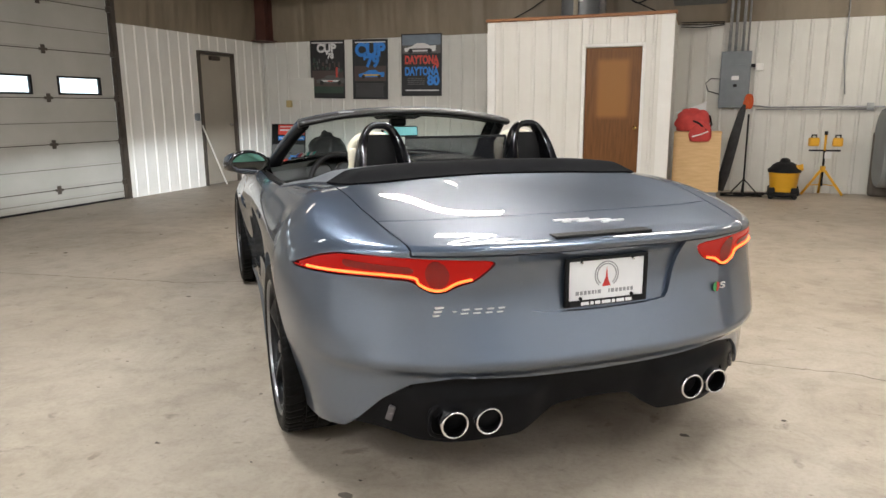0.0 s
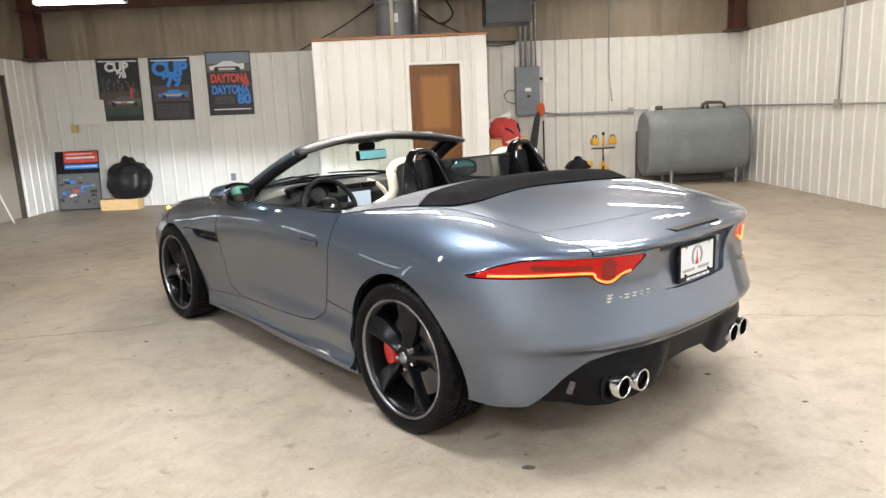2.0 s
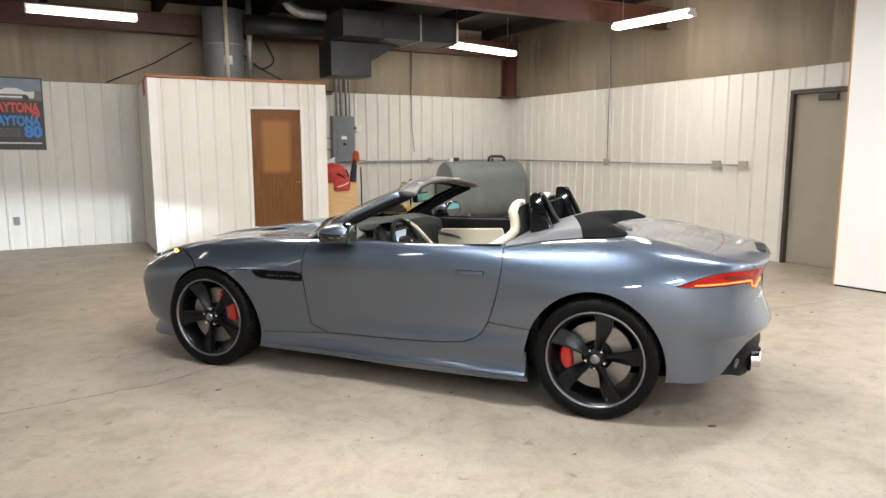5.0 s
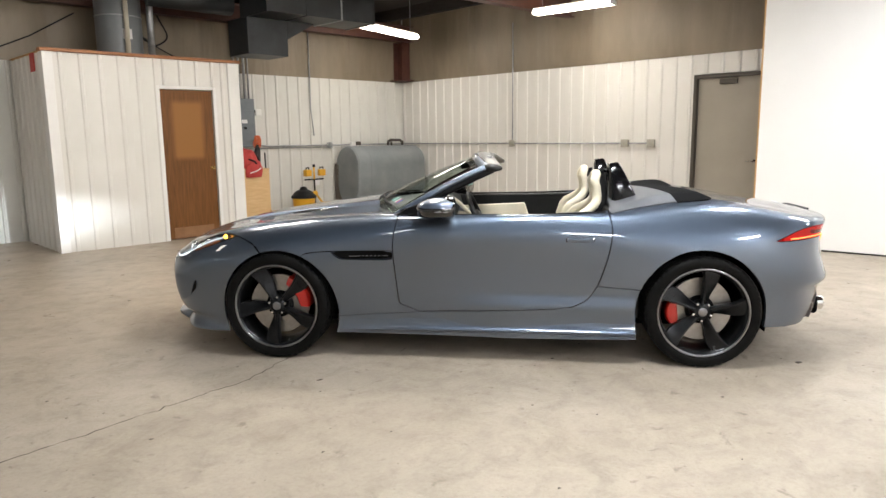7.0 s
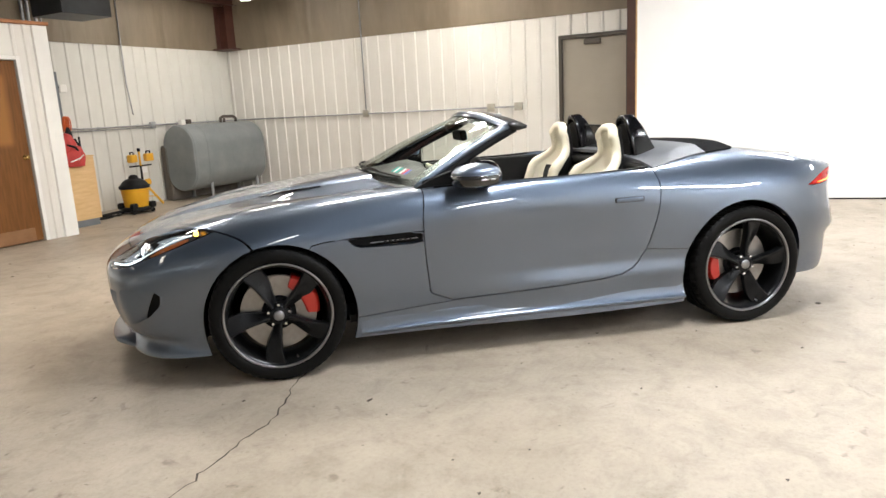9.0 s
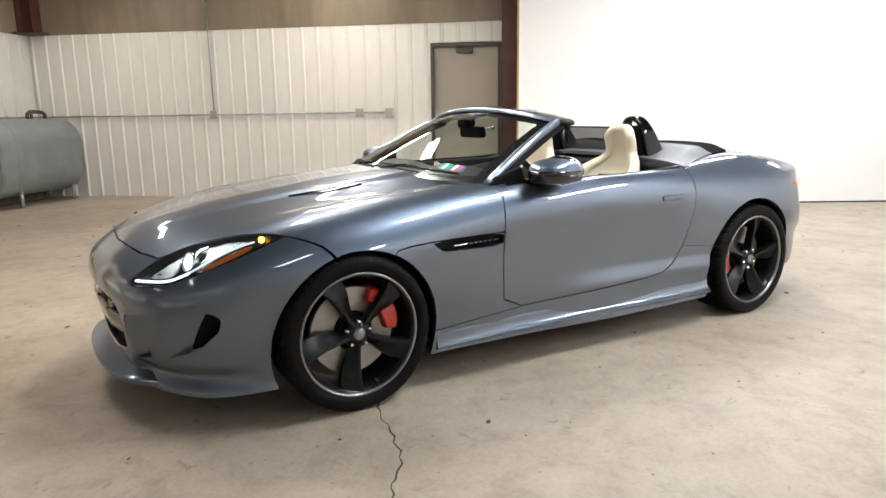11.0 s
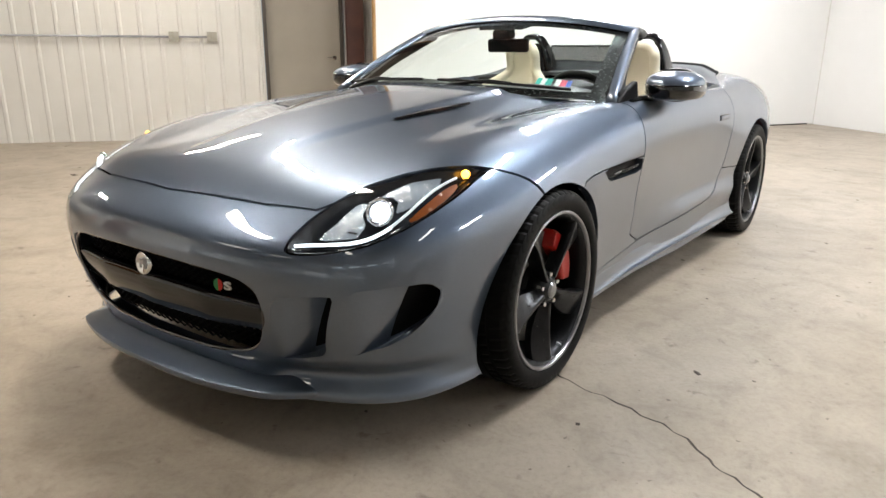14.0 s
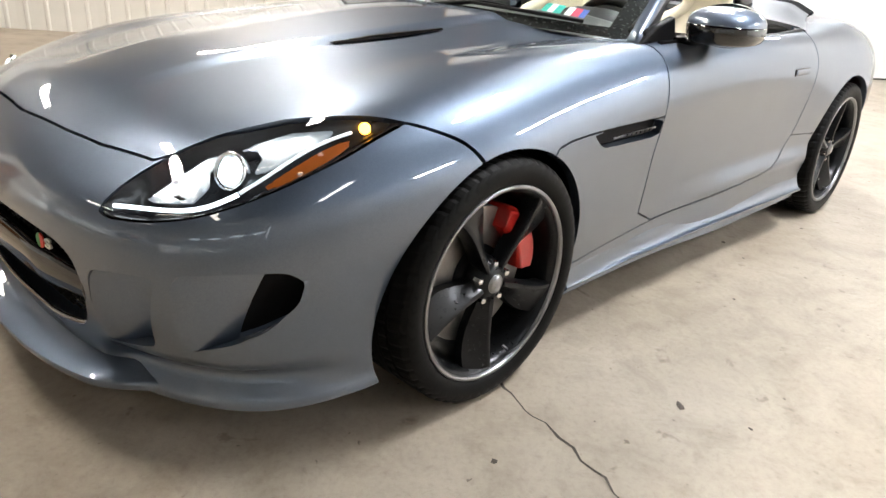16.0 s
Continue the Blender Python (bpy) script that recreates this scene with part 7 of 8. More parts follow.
def p_one(p, w, h):
    rect(p, -0.32, 0.32, 0.455, 0.475, I_WHITE)
    words("CUP", 0.20, I_WHITE, p, pose(-0.02, 0.365, 0.001), 0.0012, bold=0.05)
    words("'78", 0.13, I_WHITE, p, pose(0.05, 0.235, 0.001), 0.0012, bold=0.05)
    rect(p, -0.32, 0.32, -0.40, -0.02, I_ROAD)
    rect(p, -0.32, 0.32, -0.42, -0.30, I_GREEN, 0.0016)
    rnd = random.Random(8)
    for k in range(26):
        x, y = rnd.uniform(-0.31, 0.27), rnd.uniform(-0.05, 0.12)
        rect(p, x, x + rnd.uniform(0.02, 0.05), y, y + rnd.uniform(0.03, 0.09), rnd.choice((I_GREY, I_ROAD, I_GREEN)), 0.0014 + 0.0001 * k)
    race_car(p, 0.05, -0.24, 1.15, I_GREY, I_WHITE)
    rect(p, 0.17, 0.205, -0.14, 0.04, I_RED, 0.0042)
    rect(p, 0.0, 0.10, -0.215, -0.195, I_RED, 0.0032)


def p_two(p, w, h):
    rect(p, -0.30, 0.30, 0.455, 0.475, I_WHITE)
    words("CUP", 0.30, I_BLUE, p, pose(0, 0.325, 0.001), 0.0012, bold=0.055)
    words("'79", 0.26, I_BLUE, p, pose(0.02, 0.13, 0.001), 0.0012, bold=0.055)
    rect(p, -0.31, 0.31, -0.20, 0.06, I_ROAD)
    race_car(p, 0.02, -0.13, 1.0, I_BLUE, ink("yellow_ink", (0.6, 0.4, 0.03)))
    text_rows(p, -0.28, 0.28, -0.47, -0.23, 10, I_GREY, 3)


def p_three(p, w, h):
    rect(p, -0.355, 0.355, 0.19, 0.50, I_SKY)
    rect(p, -0.355, 0.355, 0.19, 0.33, I_GREY, 0.0016)
    race_car(p, -0.03, 0.225, 1.15, I_WHITE, I_GREY)
    words("DAYTONA", 0.172, I_RED, p, pose(0, 0.08, 0.001) @ Matrix.Diagonal((0.74, 1.1, 1, 1)), 0.0012, bold=0.045)
    words("79", 0.12, I_RED, p, pose(0.26, -0.015, 0.001), 0.0012, bold=0.05)
    words("DAYTONA", 0.172, I_BLUE, p, pose(0, -0.11, 0.001) @ Matrix.Diagonal((0.74, 1.1, 1, 1)), 0.0012, bold=0.045)
    words("80", 0.22, I_BLUE, p, pose(0.22, -0.265, 0.001), 0.0012, bold=0.05)
    text_rows(p, -0.26, 0.06, -0.33, -0.20, 4, I_GREY, 4)
    rect(p, -0.30, 0.32, -0.435, -0.415, I_WHITE)


poster(-4.755, 1.965, 0.70, 1.02, -1.2, p_one, "glossy black racing poster with white title")
poster(-3.90, 1.945, 0.69, 1.03, -1.0, p_two, "glossy black racing poster with blue title")
poster(-2.92, 1.995, 0.75, 1.04, -0.6, p_three, "glossy racing poster in red, blue and black")

# ---- back wall, left corner ----
sg = thing("display_board", "printed board with red and blue heading leaning on the wall", "sign", at(-5.60, 7.36, 0.0) @ pose(0, 0, 0, 83, 0, 0))
part("board", bx(-0.365, 0.365, 0.0, 1.0, -0.012, 0.0, bevel=0.003), BLACK_PLASTIC, sg)
for x0, x1, y0, y1, m_ in ((-0.22, 0.35, 0.80, 0.985, I_RED), (-0.22, 0.35, 0.70, 0.775, I_BLUE), (-0.35, 0.35, 0.02, 0.62, I_GREY)):
    rect(sg, x0, x1, y0, y1, m_)
rect(sg, -0.18, 0.30, 0.87, 0.90, I_WHITE, 0.002)
rect(sg, -0.18, 0.26, 0.94, 0.955, I_WHITE, 0.002)
rect(sg, -0.20, 0.32, 0.73, 0.745, I_WHITE, 0.002)
rnd_ = random.Random(5)
for k in range(46):
    x0, y0 = rnd_.uniform(-0.34, 0.22), rnd_.uniform(0.04, 0.56)
    rect(sg, x0, min(0.345, x0 + rnd_.uniform(0.04, 0.15)), y0, y0 + rnd_.uniform(0.015, 0.06), rnd_.choice((I_GREY, I_WHITE, I_ROAD, I_GREEN, I_BLUE, I_GREY, INK, I_SKY)), 0.0014 + 0.0002 * k)
rect(sg, -0.10, 0.0, 0.30, 0.35, I_RED, 0.012)

bag_m = mat("black_bin_bag", (0.006, 0.006, 0.007), (0.014, 0.014, 0.015), 5, 40, 0.30, 0.48, spec=0.3)


def bag_shape(p):
    n = noise.noise(p * 2.3) * 0.12 + noise.noise(p * 6.0) * 0.045 + noise.noise(p * 14.0) * 0.02
    e = p * (1 + n)
    if e.z > 0.72:
        e.x *= 0.55
        e.y *= 0.6
    e.z = max(e.z, -0.72)
    return e


tagged(part("rubbish_bag", blob((0, 0, 0.31), (0.36, 0.27, 0.40), bag_shape, 48, 30), bag_m, m=at(-4.66, 7.22, 0.16), smooth=True), "full black plastic rubbish bag on a wooden beam", "bag")
tagged(part("timber_block", bx(-0.31, 0.31, -0.13, 0.13, 0.0, 0.182, bevel=0.006), PINE, m=at(-4.83, 7.22, 0.0)), "raw pine timber block on the floor", "timber")
tagged(part("broom_stick", tube([(0, 0, 0.0), (0.0, -0.42, 1.02)], 0.013, 10), mat("pale_stick", (0.55, 0.53, 0.48), (0.66, 0.64, 0.6), 5, 60, 0.5), m=at(-5.96, 6.03, 0.0) @ pose(0, 0, 0, 0, -5, 0)), "pale wooden stick leaning by the steel door", "stick")


def wall_box(name, label, m, w=0.07, h=0.115, d=0.05, material=None, category="electrical box"):
    o = thing(name, label, category, m)
    part("case", bx(-w / 2, w / 2, -d, 0, -h / 2, h / 2, bevel=0.006), material or GALV, o)
    part("face_plate", bx(-w / 2 - 0.004, w / 2 + 0.004, -d - 0.004, -d - 0.0005, -h / 2 - 0.004, h / 2 + 0.004, bevel=0.0015), material or GALV, o)
    return o


FACE_N, FACE_E, FACE_W = V1 - 0.036, U1 - 0.036, U0 + 0.036
wall_box("light_switch", "grey light switch box on the wall", at(FACE_W, 5.55, 1.15, 90), material=GREY_BOX)
wall_box("socket", "dark wall socket low on the wall", at(-3.01, FACE_N, 0.43), material=GREY_BOX)
wall_box("junction_box", "yellowed junction box on the wall", at(-5.58, FACE_N, 1.36), 0.10, 0.12, 0.05, mat("yellowed_plastic", (0.42, 0.32, 0.14), (0.5, 0.4, 0.2), 6, 80, 0.5))
tagged(part("blank_panel", bx(-0.27, 0.27, -0.012, 0, -0.20, 0.20, bevel=0.003), LINER_OLD, m=at(-5.32, FACE_N, 1.62)), "plain white blanking panel on the wall", "panel")
ch = thing("socket", "white charger plugged in beside the panel", "socket", at(2.41, FACE_N, 1.82))
part("case", bx(-0.05, 0.06, -0.06, 0, -0.05, 0.06, bevel=0.012), WHITE_TRIM, ch)
part("plug", bx(-0.11, -0.05, -0.05, -0.01, 0.0, 0.05, bevel=0.01), BLACK_PLASTIC, ch)
part("exit_sign", bx(-0.01, 0.0, -0.09, 0.09, -0.11, 0.11, bevel=0.003), mat("red_sign", (0.42, 0.03, 0.03), (0.5, 0.05, 0.04), 6, 80, 0.5), booth, "small red safety sign", m=pose(OU0 - 0.035, 6.35, 2.34))

# ---- conduit run and junction boxes ----
def conduit(name, pts, r, label, straps=()):
    c = part(name, tube(pts, r, 10), GALV, m=ROOM, smooth=True)
    tagged(c, label, "conduit")
    for s in straps:
        part("strap", bx(-0.012, 0.012, -0.03, 0.002, -0.02, 0.02, bevel=0.003), GALV, c, m=pose(*s))
    return c


CZ = 1.245
conduit("wall_conduit", [(2.36, FACE_N - 0.025, CZ + 0.03), (2.60, FACE_N - 0.025, CZ), (U1 - 0.10, FACE_N - 0.025, CZ), (U1 - 0.07, V1 - 0.10, CZ), (FACE_E - 0.025, 7.3, CZ), (FACE_E - 0.025, 1.92, CZ)], 0.0125, "thin galvanised conduit running along the walls",
        [(x, FACE_N, CZ) for x in (2.9, 3.6, 4.4, 5.1)])
conduit("wall_conduit", [(2.42, FACE_N - 0.02, CZ - 0.03), (3.86, FACE_N - 0.02, CZ - 0.035)], 0.008, "second thin conduit below the first")
conduit("drop_conduit", [(FACE_E - 0.02, 4.60, CZ), (FACE_E - 0.02, 4.60, 3.3)], 0.011, "vertical conduit on the ribbed wall")
conduit("drop_conduit", [(3.55, FACE_N - 0.02, 1.42), (3.50, FACE_N - 0.02, 1.9), (3.50, FACE_N - 0.02, 3.4)], 0.010, "vertical conduit on the ribbed wall")
for u_, v_, tr in ((3.88, FACE_N, 0),):
    wall_box("junction_box", "galvanised junction box on the conduit", at(u_, v_, CZ, tr), 0.08, 0.10, 0.055)
for v_ in (4.60, 2.34, 1.90):
    wall_box("junction_box", "galvanised junction box on the conduit", at(FACE_E, v_, CZ, -90), 0.11 if v_ < 4 else 0.09, 0.11, 0.055, mat("aged_box", (0.36, 0.34, 0.28), (0.48, 0.46, 0.40), 20, 90, 0.45, metal=0.4))

# ---- electrical panel ----
pn = thing("breaker_panel", "grey steel breaker panel with conduits above", "electrical panel", at(2.09, FACE_N, 1.24))
part("cabinet", bx(-0.205, 0.205, -0.13, 0.0, 0.0, 0.81, bevel=0.006), GREY_BOX, pn)
part("cover", bx(-0.195, 0.195, -0.140, -0.131, 0.015, 0.795, bevel=0.003), GREY_BOX, pn)
part("door", bx(-0.13, 0.17, -0.148, -0.1405, 0.10, 0.62, bevel=0.003), GREY_BOX, pn, "small hinged door")
part("latch", bx(-0.02, 0.03, -0.156, -0.1485, 0.30, 0.34, bevel=0.003), BLACK_PLASTIC, pn)
part("label", bx(-0.05, 0.05, -0.1515, -0.1485, 0.40, 0.46), PAPER, pn)
for x in (-0.10, -0.02, 0.08, 0.15):
    part("riser", tube([(x, -0.06, 0.81), (x, -0.06, 2.45)], 0.022 if x < 0.1 else 0.014, 10), GALV, pn, "galvanised riser pipe", smooth=True)
part("cable_loop", tube([(-0.205, -0.08, 0.42), (-0.33, -0.08, 0.43), (-0.40, -0.07, 0.36), (-0.36, -0.06, 0.25), (-0.205, -0.06, 0.20)], 0.007, 8), BLACK_PLASTIC, pn, smooth=True)
# orange cord hung at the panel's foot
oc = thing("extension_cord", "orange extension cord hung below the panel", "cord", at(2.30, FACE_N - 0.14, 1.30))
ORANGE = mat("orange_cord", (0.62, 0.10, 0.02), (0.72, 0.14, 0.03), 8, 90, 0.45)
for k in range(6):
    ph = k * 0.5
    part("coil", tube([(0.035 * math.cos(a) + 0.010 * (k - 3), -0.02 * (k % 3), 0.10 * math.sin(a) + 0.012 * math.sin(ph) + 0.02) for a in np.linspace(0, 2 * math.pi, 24, endpoint=False)], 0.008, 6, closed=True), ORANGE, oc, smooth=True)
# folded dark canopy bag and its stand
cb = thing("folded_umbrella", "folded dark umbrella leaning by the breaker panel", "umbrella", at(1.98, 7.02, 0.0))
part("cover", tube([(0.0, 0, 0.05), (0.05, 0.04, 0.3), (0.14, 0.12, 0.75), (0.23, 0.22, 1.18), (0.26, 0.26, 1.28)], [0.05, 0.072, 0.070, 0.05, 0.02], 14), mat("charcoal_cloth", (0.02, 0.02, 0.022), (0.045, 0.045, 0.048), 14, 120, 0.85, bump=0.006, bump_scale=14), cb, smooth=True)
part("stand_pole", tube([(0.32, 0.1, 0.02), (0.32, 0.14, 1.15)], 0.013, 8), BLACK_PLASTIC, cb)
for a in (20, 140, 260):
    part("foot", tube([(0.32, 0.1, 0.22), (0.32 + 0.2 * math.cos(math.radians(a)), 0.1 + 0.2 * math.sin(math.radians(a)), 0.015)], 0.010, 6), BLACK_PLASTIC, cb)

# ---- oil tank ----
tk = thing("oil_tank", "grey oval steel oil tank on pipe legs", "tank", at(3.95, 7.08, 0.0))
RX, ZC = 0.345, 0.69


def tank_ring(scale, n=48):
    out = []
    for i in range(n):
        a = 2 * math.pi * i / n
        c_, s_ = math.cos(a), math.sin(a)
        out.append((RX * c_ * scale, ZC + (RX * s_ * scale + (0.19 * scale if s_ > 0 else -0.19 * scale if s_ < 0 else 0))))
    return out


vs, fs = [], []
profile_t = [(0.0, 0.0), (0.0, 0.90), (0.008, 0.965), (0.03, 0.985), (0.035, 1.0), (0.30, 1.0), (0.301, 1.006), (0.312, 1.006), (0.313, 1.0), (1.62, 1.0), (1.64, 0.985), (1.66, 0.965), (1.67, 0.90), (1.67, 0.0)]
for x, sc in profile_t:
    for y, z in tank_ring(max(sc, 0.001)):
        vs.append((x, y, z))
for i in range(len(profile_t) - 1):
    for j in range(48):
        q = (j + 1) % 48
        fs.append((i * 48 + j, i * 48 + q, (i + 1) * 48 + q, (i + 1) * 48 + j))
crisp(part("shell", (vs, [], [f[::-1] for f in fs]), TANK_GREY, tk, smooth=True), 25)
for x in (0.42, 1.50):
    for y in (-0.22, 0.22):
        part("leg", tube([(x, y, 0.0), (x, y, 0.26)], 0.028, 12), GALV, tk, "galvanised pipe leg", smooth=True)
        part("foot_plate", bx(x - 0.05, x + 0.05, y - 0.05, y + 0.05, 0.0, 0.008), GALV, tk)
for x, kind in ((0.20, 0), (1.08, 1)):
    part("riser", tube([(x, 0, ZC + RX + 0.18), (x, 0, ZC + RX + 0.26)], 0.022, 10), BRONZE_STEEL, tk, smooth=True)
part("tank_gauge", bx(0.10, 0.19, -0.04, 0.04, ZC + RX + 0.185, ZC + RX + 0.27, bevel=0.012), WHITE_TRIM, tk, "white vent cap")
part("filler", bx(0.22, 0.32, -0.03, 0.03, ZC + RX + 0.20, ZC + RX + 0.27, bevel=0.01), BRONZE_STEEL, tk)
part("pipe_elbow", tube([(1.0, 0, ZC + RX + 0.19), (1.0, 0, ZC + RX + 0.26), (1.06, 0, ZC + RX + 0.29), (1.30, 0, ZC + RX + 0.285), (1.36, 0, ZC + RX + 0.25), (1.36, 0, ZC + RX + 0.19)], 0.026, 10), BRONZE_STEEL, tk, "dark iron pipe fitting", smooth=True)
tagged(part("dust_sheet", bx(-0.03, 1.5, 0.20, 0.38, 0.0, 0.9, bevel=0.03), mat("grey_brown_pad", (0.10, 0.085, 0.07), (0.16, 0.14, 0.12), 5, 60, 0.8), m=at(3.98, 7.12, 0.0)), "dark padded board behind the tank", "board")

# ---- wet vacuum ----
vc = thing("shop_vacuum", "yellow and black wet-dry vacuum on castors", "vacuum cleaner", at(2.79, 6.78, 0.0))
part("drum", lathe([(0.0, 0.07), (0.155, 0.07), (0.165, 0.09), (0.195, 0.36), (0.20, 0.37), (0.0, 0.37)], 36), YELLOW, vc, smooth=True)
part("motor_head", lathe([(0.212, 0.365), (0.214, 0.40), (0.19, 0.42), (0.15, 0.47), (0.10, 0.50), (0.07, 0.505), (0.06, 0.54), (0.03, 0.56), (0.0, 0.562)], 36), BLACK_PLASTIC, vc, smooth=True)
part("blower_port", tube([(0.1, -0.05, 0.42), (0.22, -0.08, 0.44)], 0.045, 14), YELLOW, vc, smooth=True)
part("base_ring", lathe([(0.0, 0.035), (0.20, 0.035), (0.225, 0.06), (0.20, 0.09), (0.16, 0.10)], 32), BLACK_PLASTIC, vc, smooth=True)
for a in (40, 130, 220, 310):
    x, y = 0.21 * math.cos(math.radians(a)), 0.21 * math.sin(math.radians(a))
    part("castor", lathe([(0.0, -0.018), (0.03, -0.018), (0.034, 0.0), (0.03, 0.018), (0.0, 0.018)], 16, "y"), BLACK_PLASTIC, vc, m=pose(x, y, 0.034))
    part("caddy", bx(x - 0.05, x + 0.05, y - 0.04, y + 0.04, 0.07, 0.16, bevel=0.02), BLACK_PLASTIC, vc)
hose = [(-0.19, -0.02, 0.30), (-0.30, -0.06, 0.33), (-0.40, -0.1, 0.26), (-0.45, -0.12, 0.12), (-0.36, -0.18, 0.035), (-0.12, -0.27, 0.03), (0.12, -0.30, 0.03), (0.27, -0.2, 0.03), (0.30, 0.0, 0.035)]
part("hose", tube([Vector(hose[0]).lerp(Vector(hose[1]), 0)] + [tuple(np.array(v)) for v in spline(np.arange(len(hose)), np.array(hose, float), np.linspace(0, len(hose) - 1, 60))], [0.028 + 0.003 * (i % 2) for i in range(61)], 10), BLACK_PLASTIC, vc, "ribbed black hose", smooth=True)
# tangle of black cords
cd = []
rc = random.Random(11)
for k in range(4):
    pts_ = [(rc.uniform(-0.3, 0.3), rc.uniform(-0.15, 0.15), 0.012 + 0.012 * k) for _ in range(7)]
    cd.append(tube([tuple(p) for p in spline(np.arange(7), np.array(pts_, float), np.linspace(0, 6, 50))], 0.009, 6))
tagged(part("cable_tangle", merged(*cd), BLACK_PLASTIC, m=at(2.28, 6.82, 0.0), smooth=True), "loose tangle of black cable on the floor", "cable")

# ---- twin work lamp ----
wl = thing("work_light", "yellow twin-head work light on a tripod", "work light", at(3.33, 7.25, 0.0))
for a in (90, 205, 335):
    c_, s_ = math.cos(math.radians(a)), math.sin(math.radians(a))
    part("leg", tube([(0.03 * c_, 0.03 * s_, 0.36), (0.29 * c_, 0.20 * s_, 0.018)], 0.018, 10), YELLOW, wl, "yellow tripod leg", smooth=True)
    part("stay", tube([(0.02 * c_, 0.02 * s_, 0.16), (0.19 * c_, 0.13 * s_, 0.15)], 0.007, 6), YELLOW, wl)
part("post", tube([(0, 0, 0.14), (0, 0, 0.64)], 0.016, 10), BLACK_PLASTIC, wl, smooth=True)
part("collar", lathe([(0.0, 0.34), (0.035, 0.34), (0.035, 0.42), (0.0, 0.42)], 16), YELLOW, wl)
part("cross_bar", tube([(-0.20, 0, 0.64), (0.20, 0, 0.64)], 0.012, 8), BLACK_PLASTIC, wl)
for x, tn in ((-0.15, 188), (0.15, 170)):
    hdm = pose(x, -0.02, 0.76, 0, 0, tn)
    hd2 = part("lamp_head", bx(-0.066, 0.066, -0.05, 0.05, -0.060, 0.060, bevel=0.02), YELLOW, wl, "yellow lamp head", m=hdm)
    part("lamp_glass", bx(-0.054, 0.054, -0.056, -0.0505, -0.045, 0.045, bevel=0.002), mat("lamp_front", (0.10, 0.10, 0.10), (0.3, 0.3, 0.3), 20, 90, 0.15), hd2)
    part("lamp_handle", tube([(-0.03, 0, 0.058), (-0.03, 0, 0.095), (0.03, 0, 0.095), (0.03, 0, 0.058)], 0.012, 8), BLACK_PLASTIC, hd2)
    part("guard", merged(*[tube([(-0.056, -0.062, z), (0.056, -0.062, z)], 0.003, 6) for z in (-0.04, 0.0, 0.04)]), BLACK_PLASTIC, hd2)
part("mast_top", tube([(0.0, 0, 0.64), (0.0, 0, 0.86)], 0.016, 10), YELLOW, wl, smooth=True)
part("mast_knob", tube([(0.0, 0, 0.86), (0.0, 0, 0.91)], 0.024, 10), BLACK_PLASTIC, wl, "black knob on the mast")
part("tag", bx(-0.0, 0.09, -0.03, -0.026, 0.53, 0.62), PAPER, wl, "white paper tag")

# ---- wooden box with red bag ----
cx = thing("wooden_cabinet", "plain plywood cabinet beside the office booth", "cabinet", at(1.32, 6.42, 0.0))
part("carcass", bx(0.0, 0.62, 0.0, 0.55, 0.09, 0.90, bevel=0.004), PINE, cx)
part("plinth", bx(0.02, 0.60, 0.03, 0.55, 0.0, 0.088), GREY_BOX, cx, "grey plinth")
part("top_board", bx(-0.006, 0.626, -0.006, 0.55, 0.902, 0.918, bevel=0.003), PINE, cx)


def bag2(p):
    n = noise.noise(p * 1.9 + Vector((3, 1, 2))) * 0.22 + noise.noise(p * 5.0) * 0.06
    e = p * (1 + n)
    e.z = max(e.z, -0.6)
    return e


rb = thing("red_bag", "crumpled red nylon bag with black straps, hanging over the cabinet", "bag", at(1.50, 6.50, 0.918))
part("bag_body", blob((0.05, 0.02, 0.13), (0.22, 0.16, 0.20), bag2, 32, 20), RED_CLOTH, rb, smooth=True)
part("bag_flap", blob((0.16, -0.10, -0.02), (0.14, 0.075, 0.18), bag2, 28, 16), RED_CLOTH, rb, smooth=True)
part("strap", tube([(0.0, -0.10, 0.18), (0.14, -0.175, 0.12), (0.24, -0.13, 0.02), (0.30, -0.05, 0.10), (0.27, 0.0, 0.22)], 0.014, 8), BLACK_PLASTIC, rb, "black strap", smooth=True)
part("reflective_band", tube([(0.06, -0.165, -0.06), (0.16, -0.19, -0.03), (0.26, -0.14, 0.01)], 0.010, 6), WHITE_TRIM, rb, "pale reflective band")
tagged(part("paper_card", prism([(-0.22, 0.0), (0.20, 0.0), (0.20, 0.17), (0.10, 0.12), (-0.2, 0.02)], 0.0, 0.004), PAPER, m=at(1.52, 6.86, 1.17) @ pose(0, 0, 0, 80, 0, 0)), "white card standing behind the red bag", "paper")
tagged(part("card_stand", bx(-0.1, 0.1, -0.02, 0.02, 0.0, 0.26), PAPER, m=at(1.50, 6.885, 0.918)), "white box behind the red bag", "box")

# ---- over the booth: heater, ducts, pipes ----
ht = thing("water_heater", "grey steel water heater standing on the office roof", "water heater", at(-0.07, 6.75, OH + 0.032))
part("jacket", lathe([(0.0, 0.0), (0.29, 0.0), (0.295, 0.02), (0.295, 1.05), (0.27, 1.09), (0.0, 1.10)], 40), mat("heater_grey", (0.16, 0.17, 0.18), (0.22, 0.23, 0.24), 3, 80, 0.4, metal=0.3), ht, smooth=True)
part("band", lathe([(0.297, 0.55), (0.301, 0.552), (0.301, 0.565), (0.297, 0.567)], 40), GALV, ht)
part("label", bx(-0.06, 0.06, -0.302, -0.298, 0.25, 0.38), PAPER, ht)
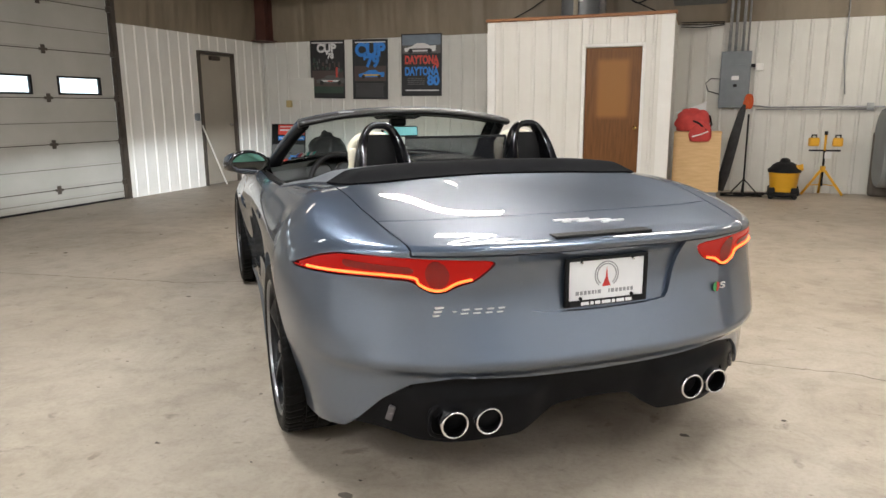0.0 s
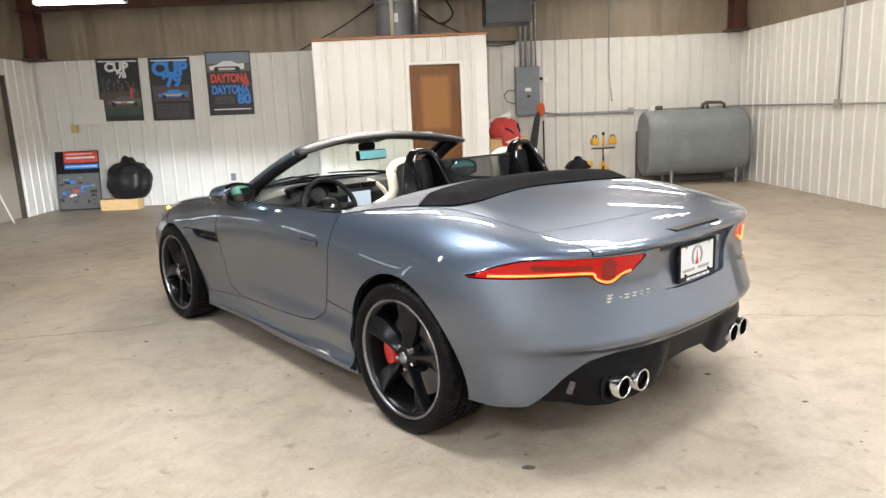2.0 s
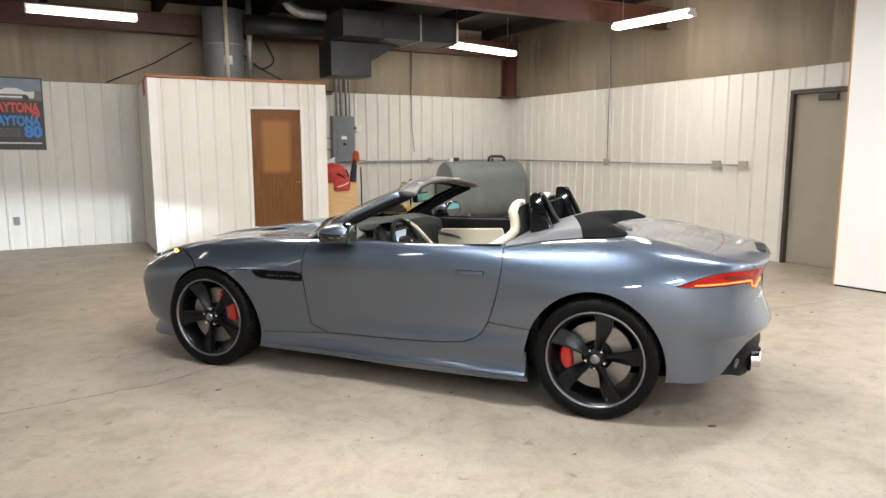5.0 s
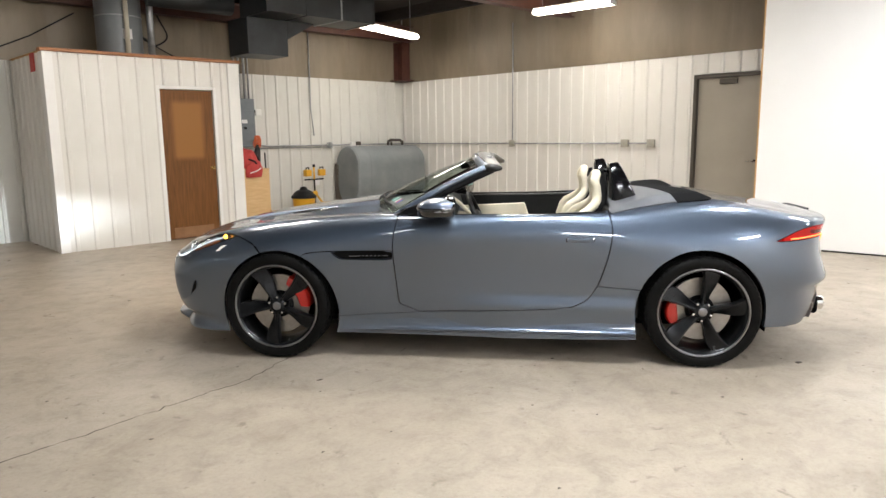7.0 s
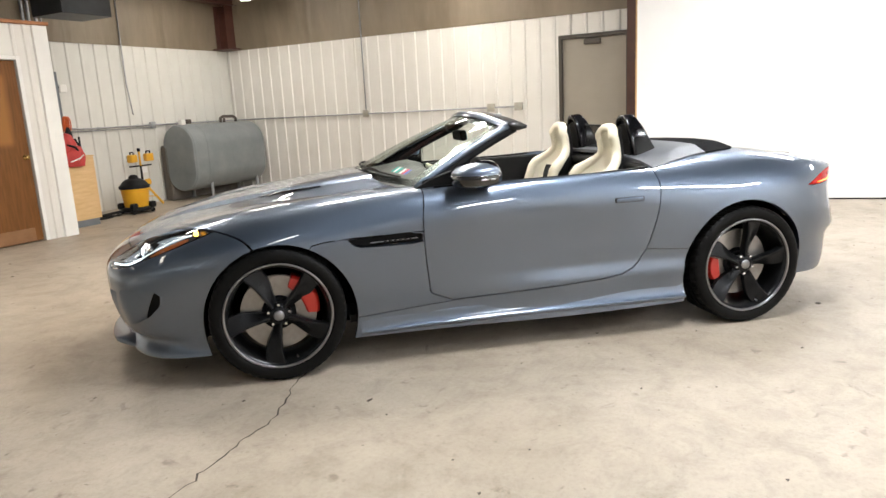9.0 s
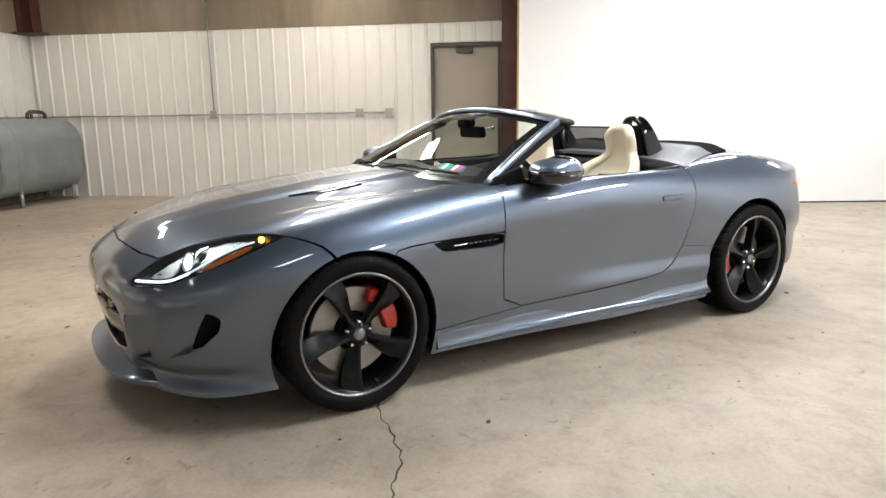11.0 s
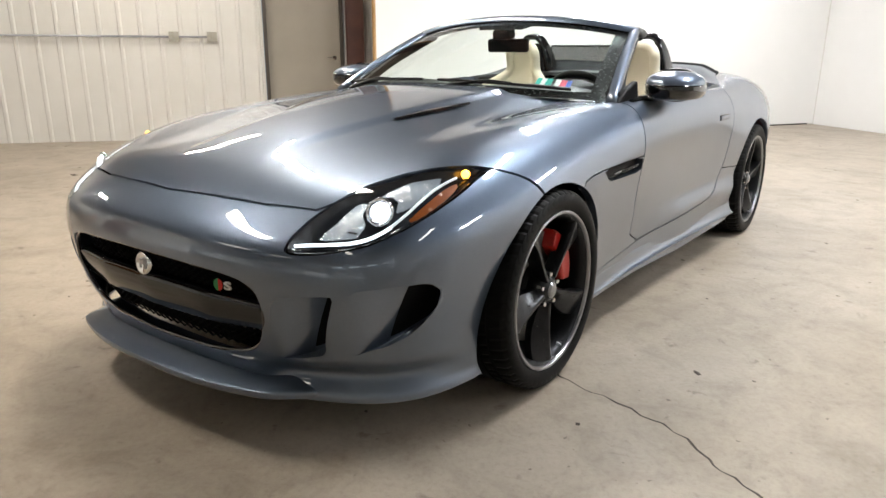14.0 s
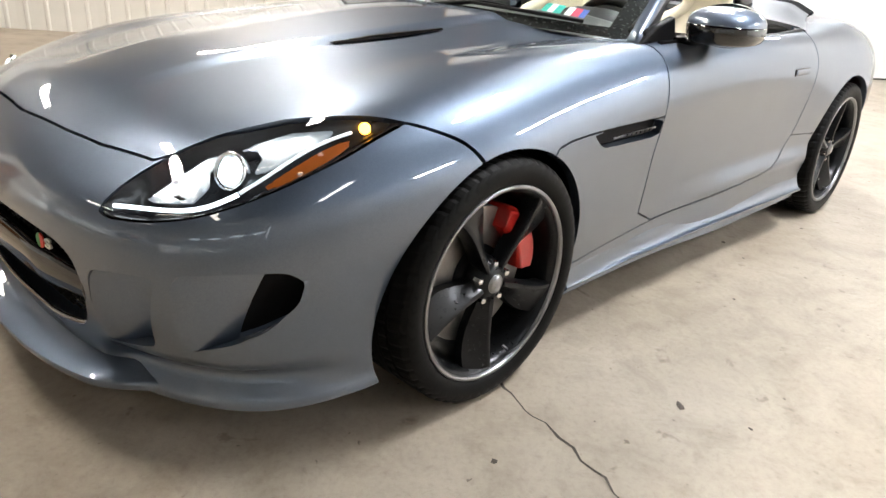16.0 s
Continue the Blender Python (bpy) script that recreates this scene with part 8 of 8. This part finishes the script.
conduit("standing_pipe", [(-0.10, 6.38, OH + 0.03), (-0.10, 6.38, 3.7)], 0.032, "cream plastic pipe rising to the roof").data.materials[0] = mat("cream_pipe", (0.50, 0.46, 0.36), (0.58, 0.54, 0.44), 5, 80, 0.45)
conduit("standing_pipe", [(0.26, 6.5, OH + 0.03), (0.27, 6.5, 3.7)], 0.045, "galvanised flue pipe rising to the roof")
conduit("round_duct", [(0.15, 6.25, 3.30), (1.30, 6.15, 3.28)], 0.15, "dark round duct under the roof").data.materials[0] = BLACK_DUCT
conduit("flex_duct", [tuple(p) for p in spline(np.arange(5), np.array([(0.62, 5.9, 3.72), (0.66, 5.75, 3.55), (0.80, 5.7, 3.44), (1.0, 5.7, 3.42), (1.2, 5.7, 3.42)]), np.linspace(0, 4, 30))], 0.075, "silver flexible duct curving down from the roof")
dc = thing("air_duct", "dark sheet-metal air duct hung under the roof", "duct", ROOM.copy())
part("drop_box", bx(1.24, 1.88, 5.60, 6.15, 2.56, 3.06, bevel=0.006), BLACK_DUCT, dc)
part("trunk", bx(1.24, 3.05, 5.05, 5.75, 3.062, 3.42, bevel=0.006), BLACK_DUCT, dc)
part("transition", prism([(1.88, 3.06), (2.35, 3.06), (1.88, 2.80)], 5.60, 5.75, "xzy"), BLACK_DUCT, dc)
for x in (1.24, 1.86, 2.45, 3.04):
    part("flange", bx(x - 0.012, x + 0.012, 5.04, 5.76, 3.052, 3.43), GALV if x == 2.45 else BLACK_DUCT, dc)
conduit("vent_collar", [(3.18, 5.40, 3.12), (3.18, 5.40, 3.42)], 0.10, "pale plastic vent collar beside the duct").data.materials[0] = WHITE_TRIM
conduit("wall_cable", [(-1.69, 7.48, 2.48), (-1.0, 7.46, 2.80), (-0.41, 7.46, 3.16)], 0.009, "dark cable strung across the insulation").data.materials[0] = BLACK_PLASTIC
conduit("hanging_cable", [tuple(p) for p in spline(np.arange(6), np.array([(0.25, 7.40, 3.1), (0.55, 7.38, 2.86), (0.70, 7.38, 2.80), (0.86, 7.38, 2.92), (0.80, 7.38, 3.1), (0.70, 7.38, 3.3)]), np.linspace(0, 5, 40))], 0.012, "looped black cable hanging at the insulation").data.materials[0] = BLACK_PLASTIC
conduit("hanging_cable", [(0.35, 7.40, 2.95), (1.1, 7.40, 2.58), (1.24, 7.40, 2.52)], 0.009, "dark cable sagging over the booth").data.materials[0] = BLACK_PLASTIC
tagged(part("cable_bundle", merged(*[tube([(1.3, 7.40, 2.42 + 0.03 * k), (1.6, 7.38, 2.40 + 0.035 * k), (1.9, 7.42, 2.43 + 0.02 * k)], 0.009, 6) for k in range(3)]), BLACK_PLASTIC, m=ROOM), "bundle of black cables along the wall top", "cable")
column(U1 - 0.20, V1 - 0.20, 0, LINER_TOP + 0.01)
column(U0 + 0.20, V1 - 0.20, 0, LINER_TOP + 0.01)

# ---- floor: cracks and small debris ----
crack([(-0.60, 1.12), (-0.93, 1.25), (-1.17, 1.31), (-1.37, 1.37), (-1.52, 1.48), (-1.67, 1.58), (-1.80, 1.66), (-1.98, 1.76), (-2.15, 1.87), (-2.36, 2.01), (-2.9, 2.35), (-3.5, 2.6)], 0.0042)
crack([(0.95, -1.10), (1.33, -1.42), (1.50, -1.57), (1.68, -1.70), (1.85, -1.95), (2.14, -2.28), (2.49, -2.63), (3.2, -3.3)], 0.0030)


def grit(seed, count):
    """Flecks of dirt and small oil marks that lie on the slab."""
    r = random.Random(seed)
    vs, fs = [], []
    for _ in range(count):
        u, v, s = r.uniform(U0 + 0.3, U1 - 0.4), r.uniform(V0 + 0.4, V1 - 0.4), 0.005 + 0.016 * r.random() ** 3
        n, o, ph = 7, len(vs), r.uniform(0, 6)
        for k in range(n):
            a = ph + 2 * math.pi * k / n
            q = s * r.uniform(0.5, 1.3)
            vs.append((u + q * 1.5 * math.cos(a), v + q * math.sin(a), 0.0012))
        vs.append((u, v, 0.0012 + 0.25 * s))
        fs += [(o + k, o + (k + 1) % n, o + n) for k in range(n)]
    return vs, [], fs


tagged(part("floor_grit", grit(3, 420), mat("dark_grit", (0.05, 0.042, 0.034), (0.14, 0.115, 0.09), 3, 90, 0.8), m=ROOM), "scattered flecks of dirt on the concrete floor", "dirt", kind="stuff")
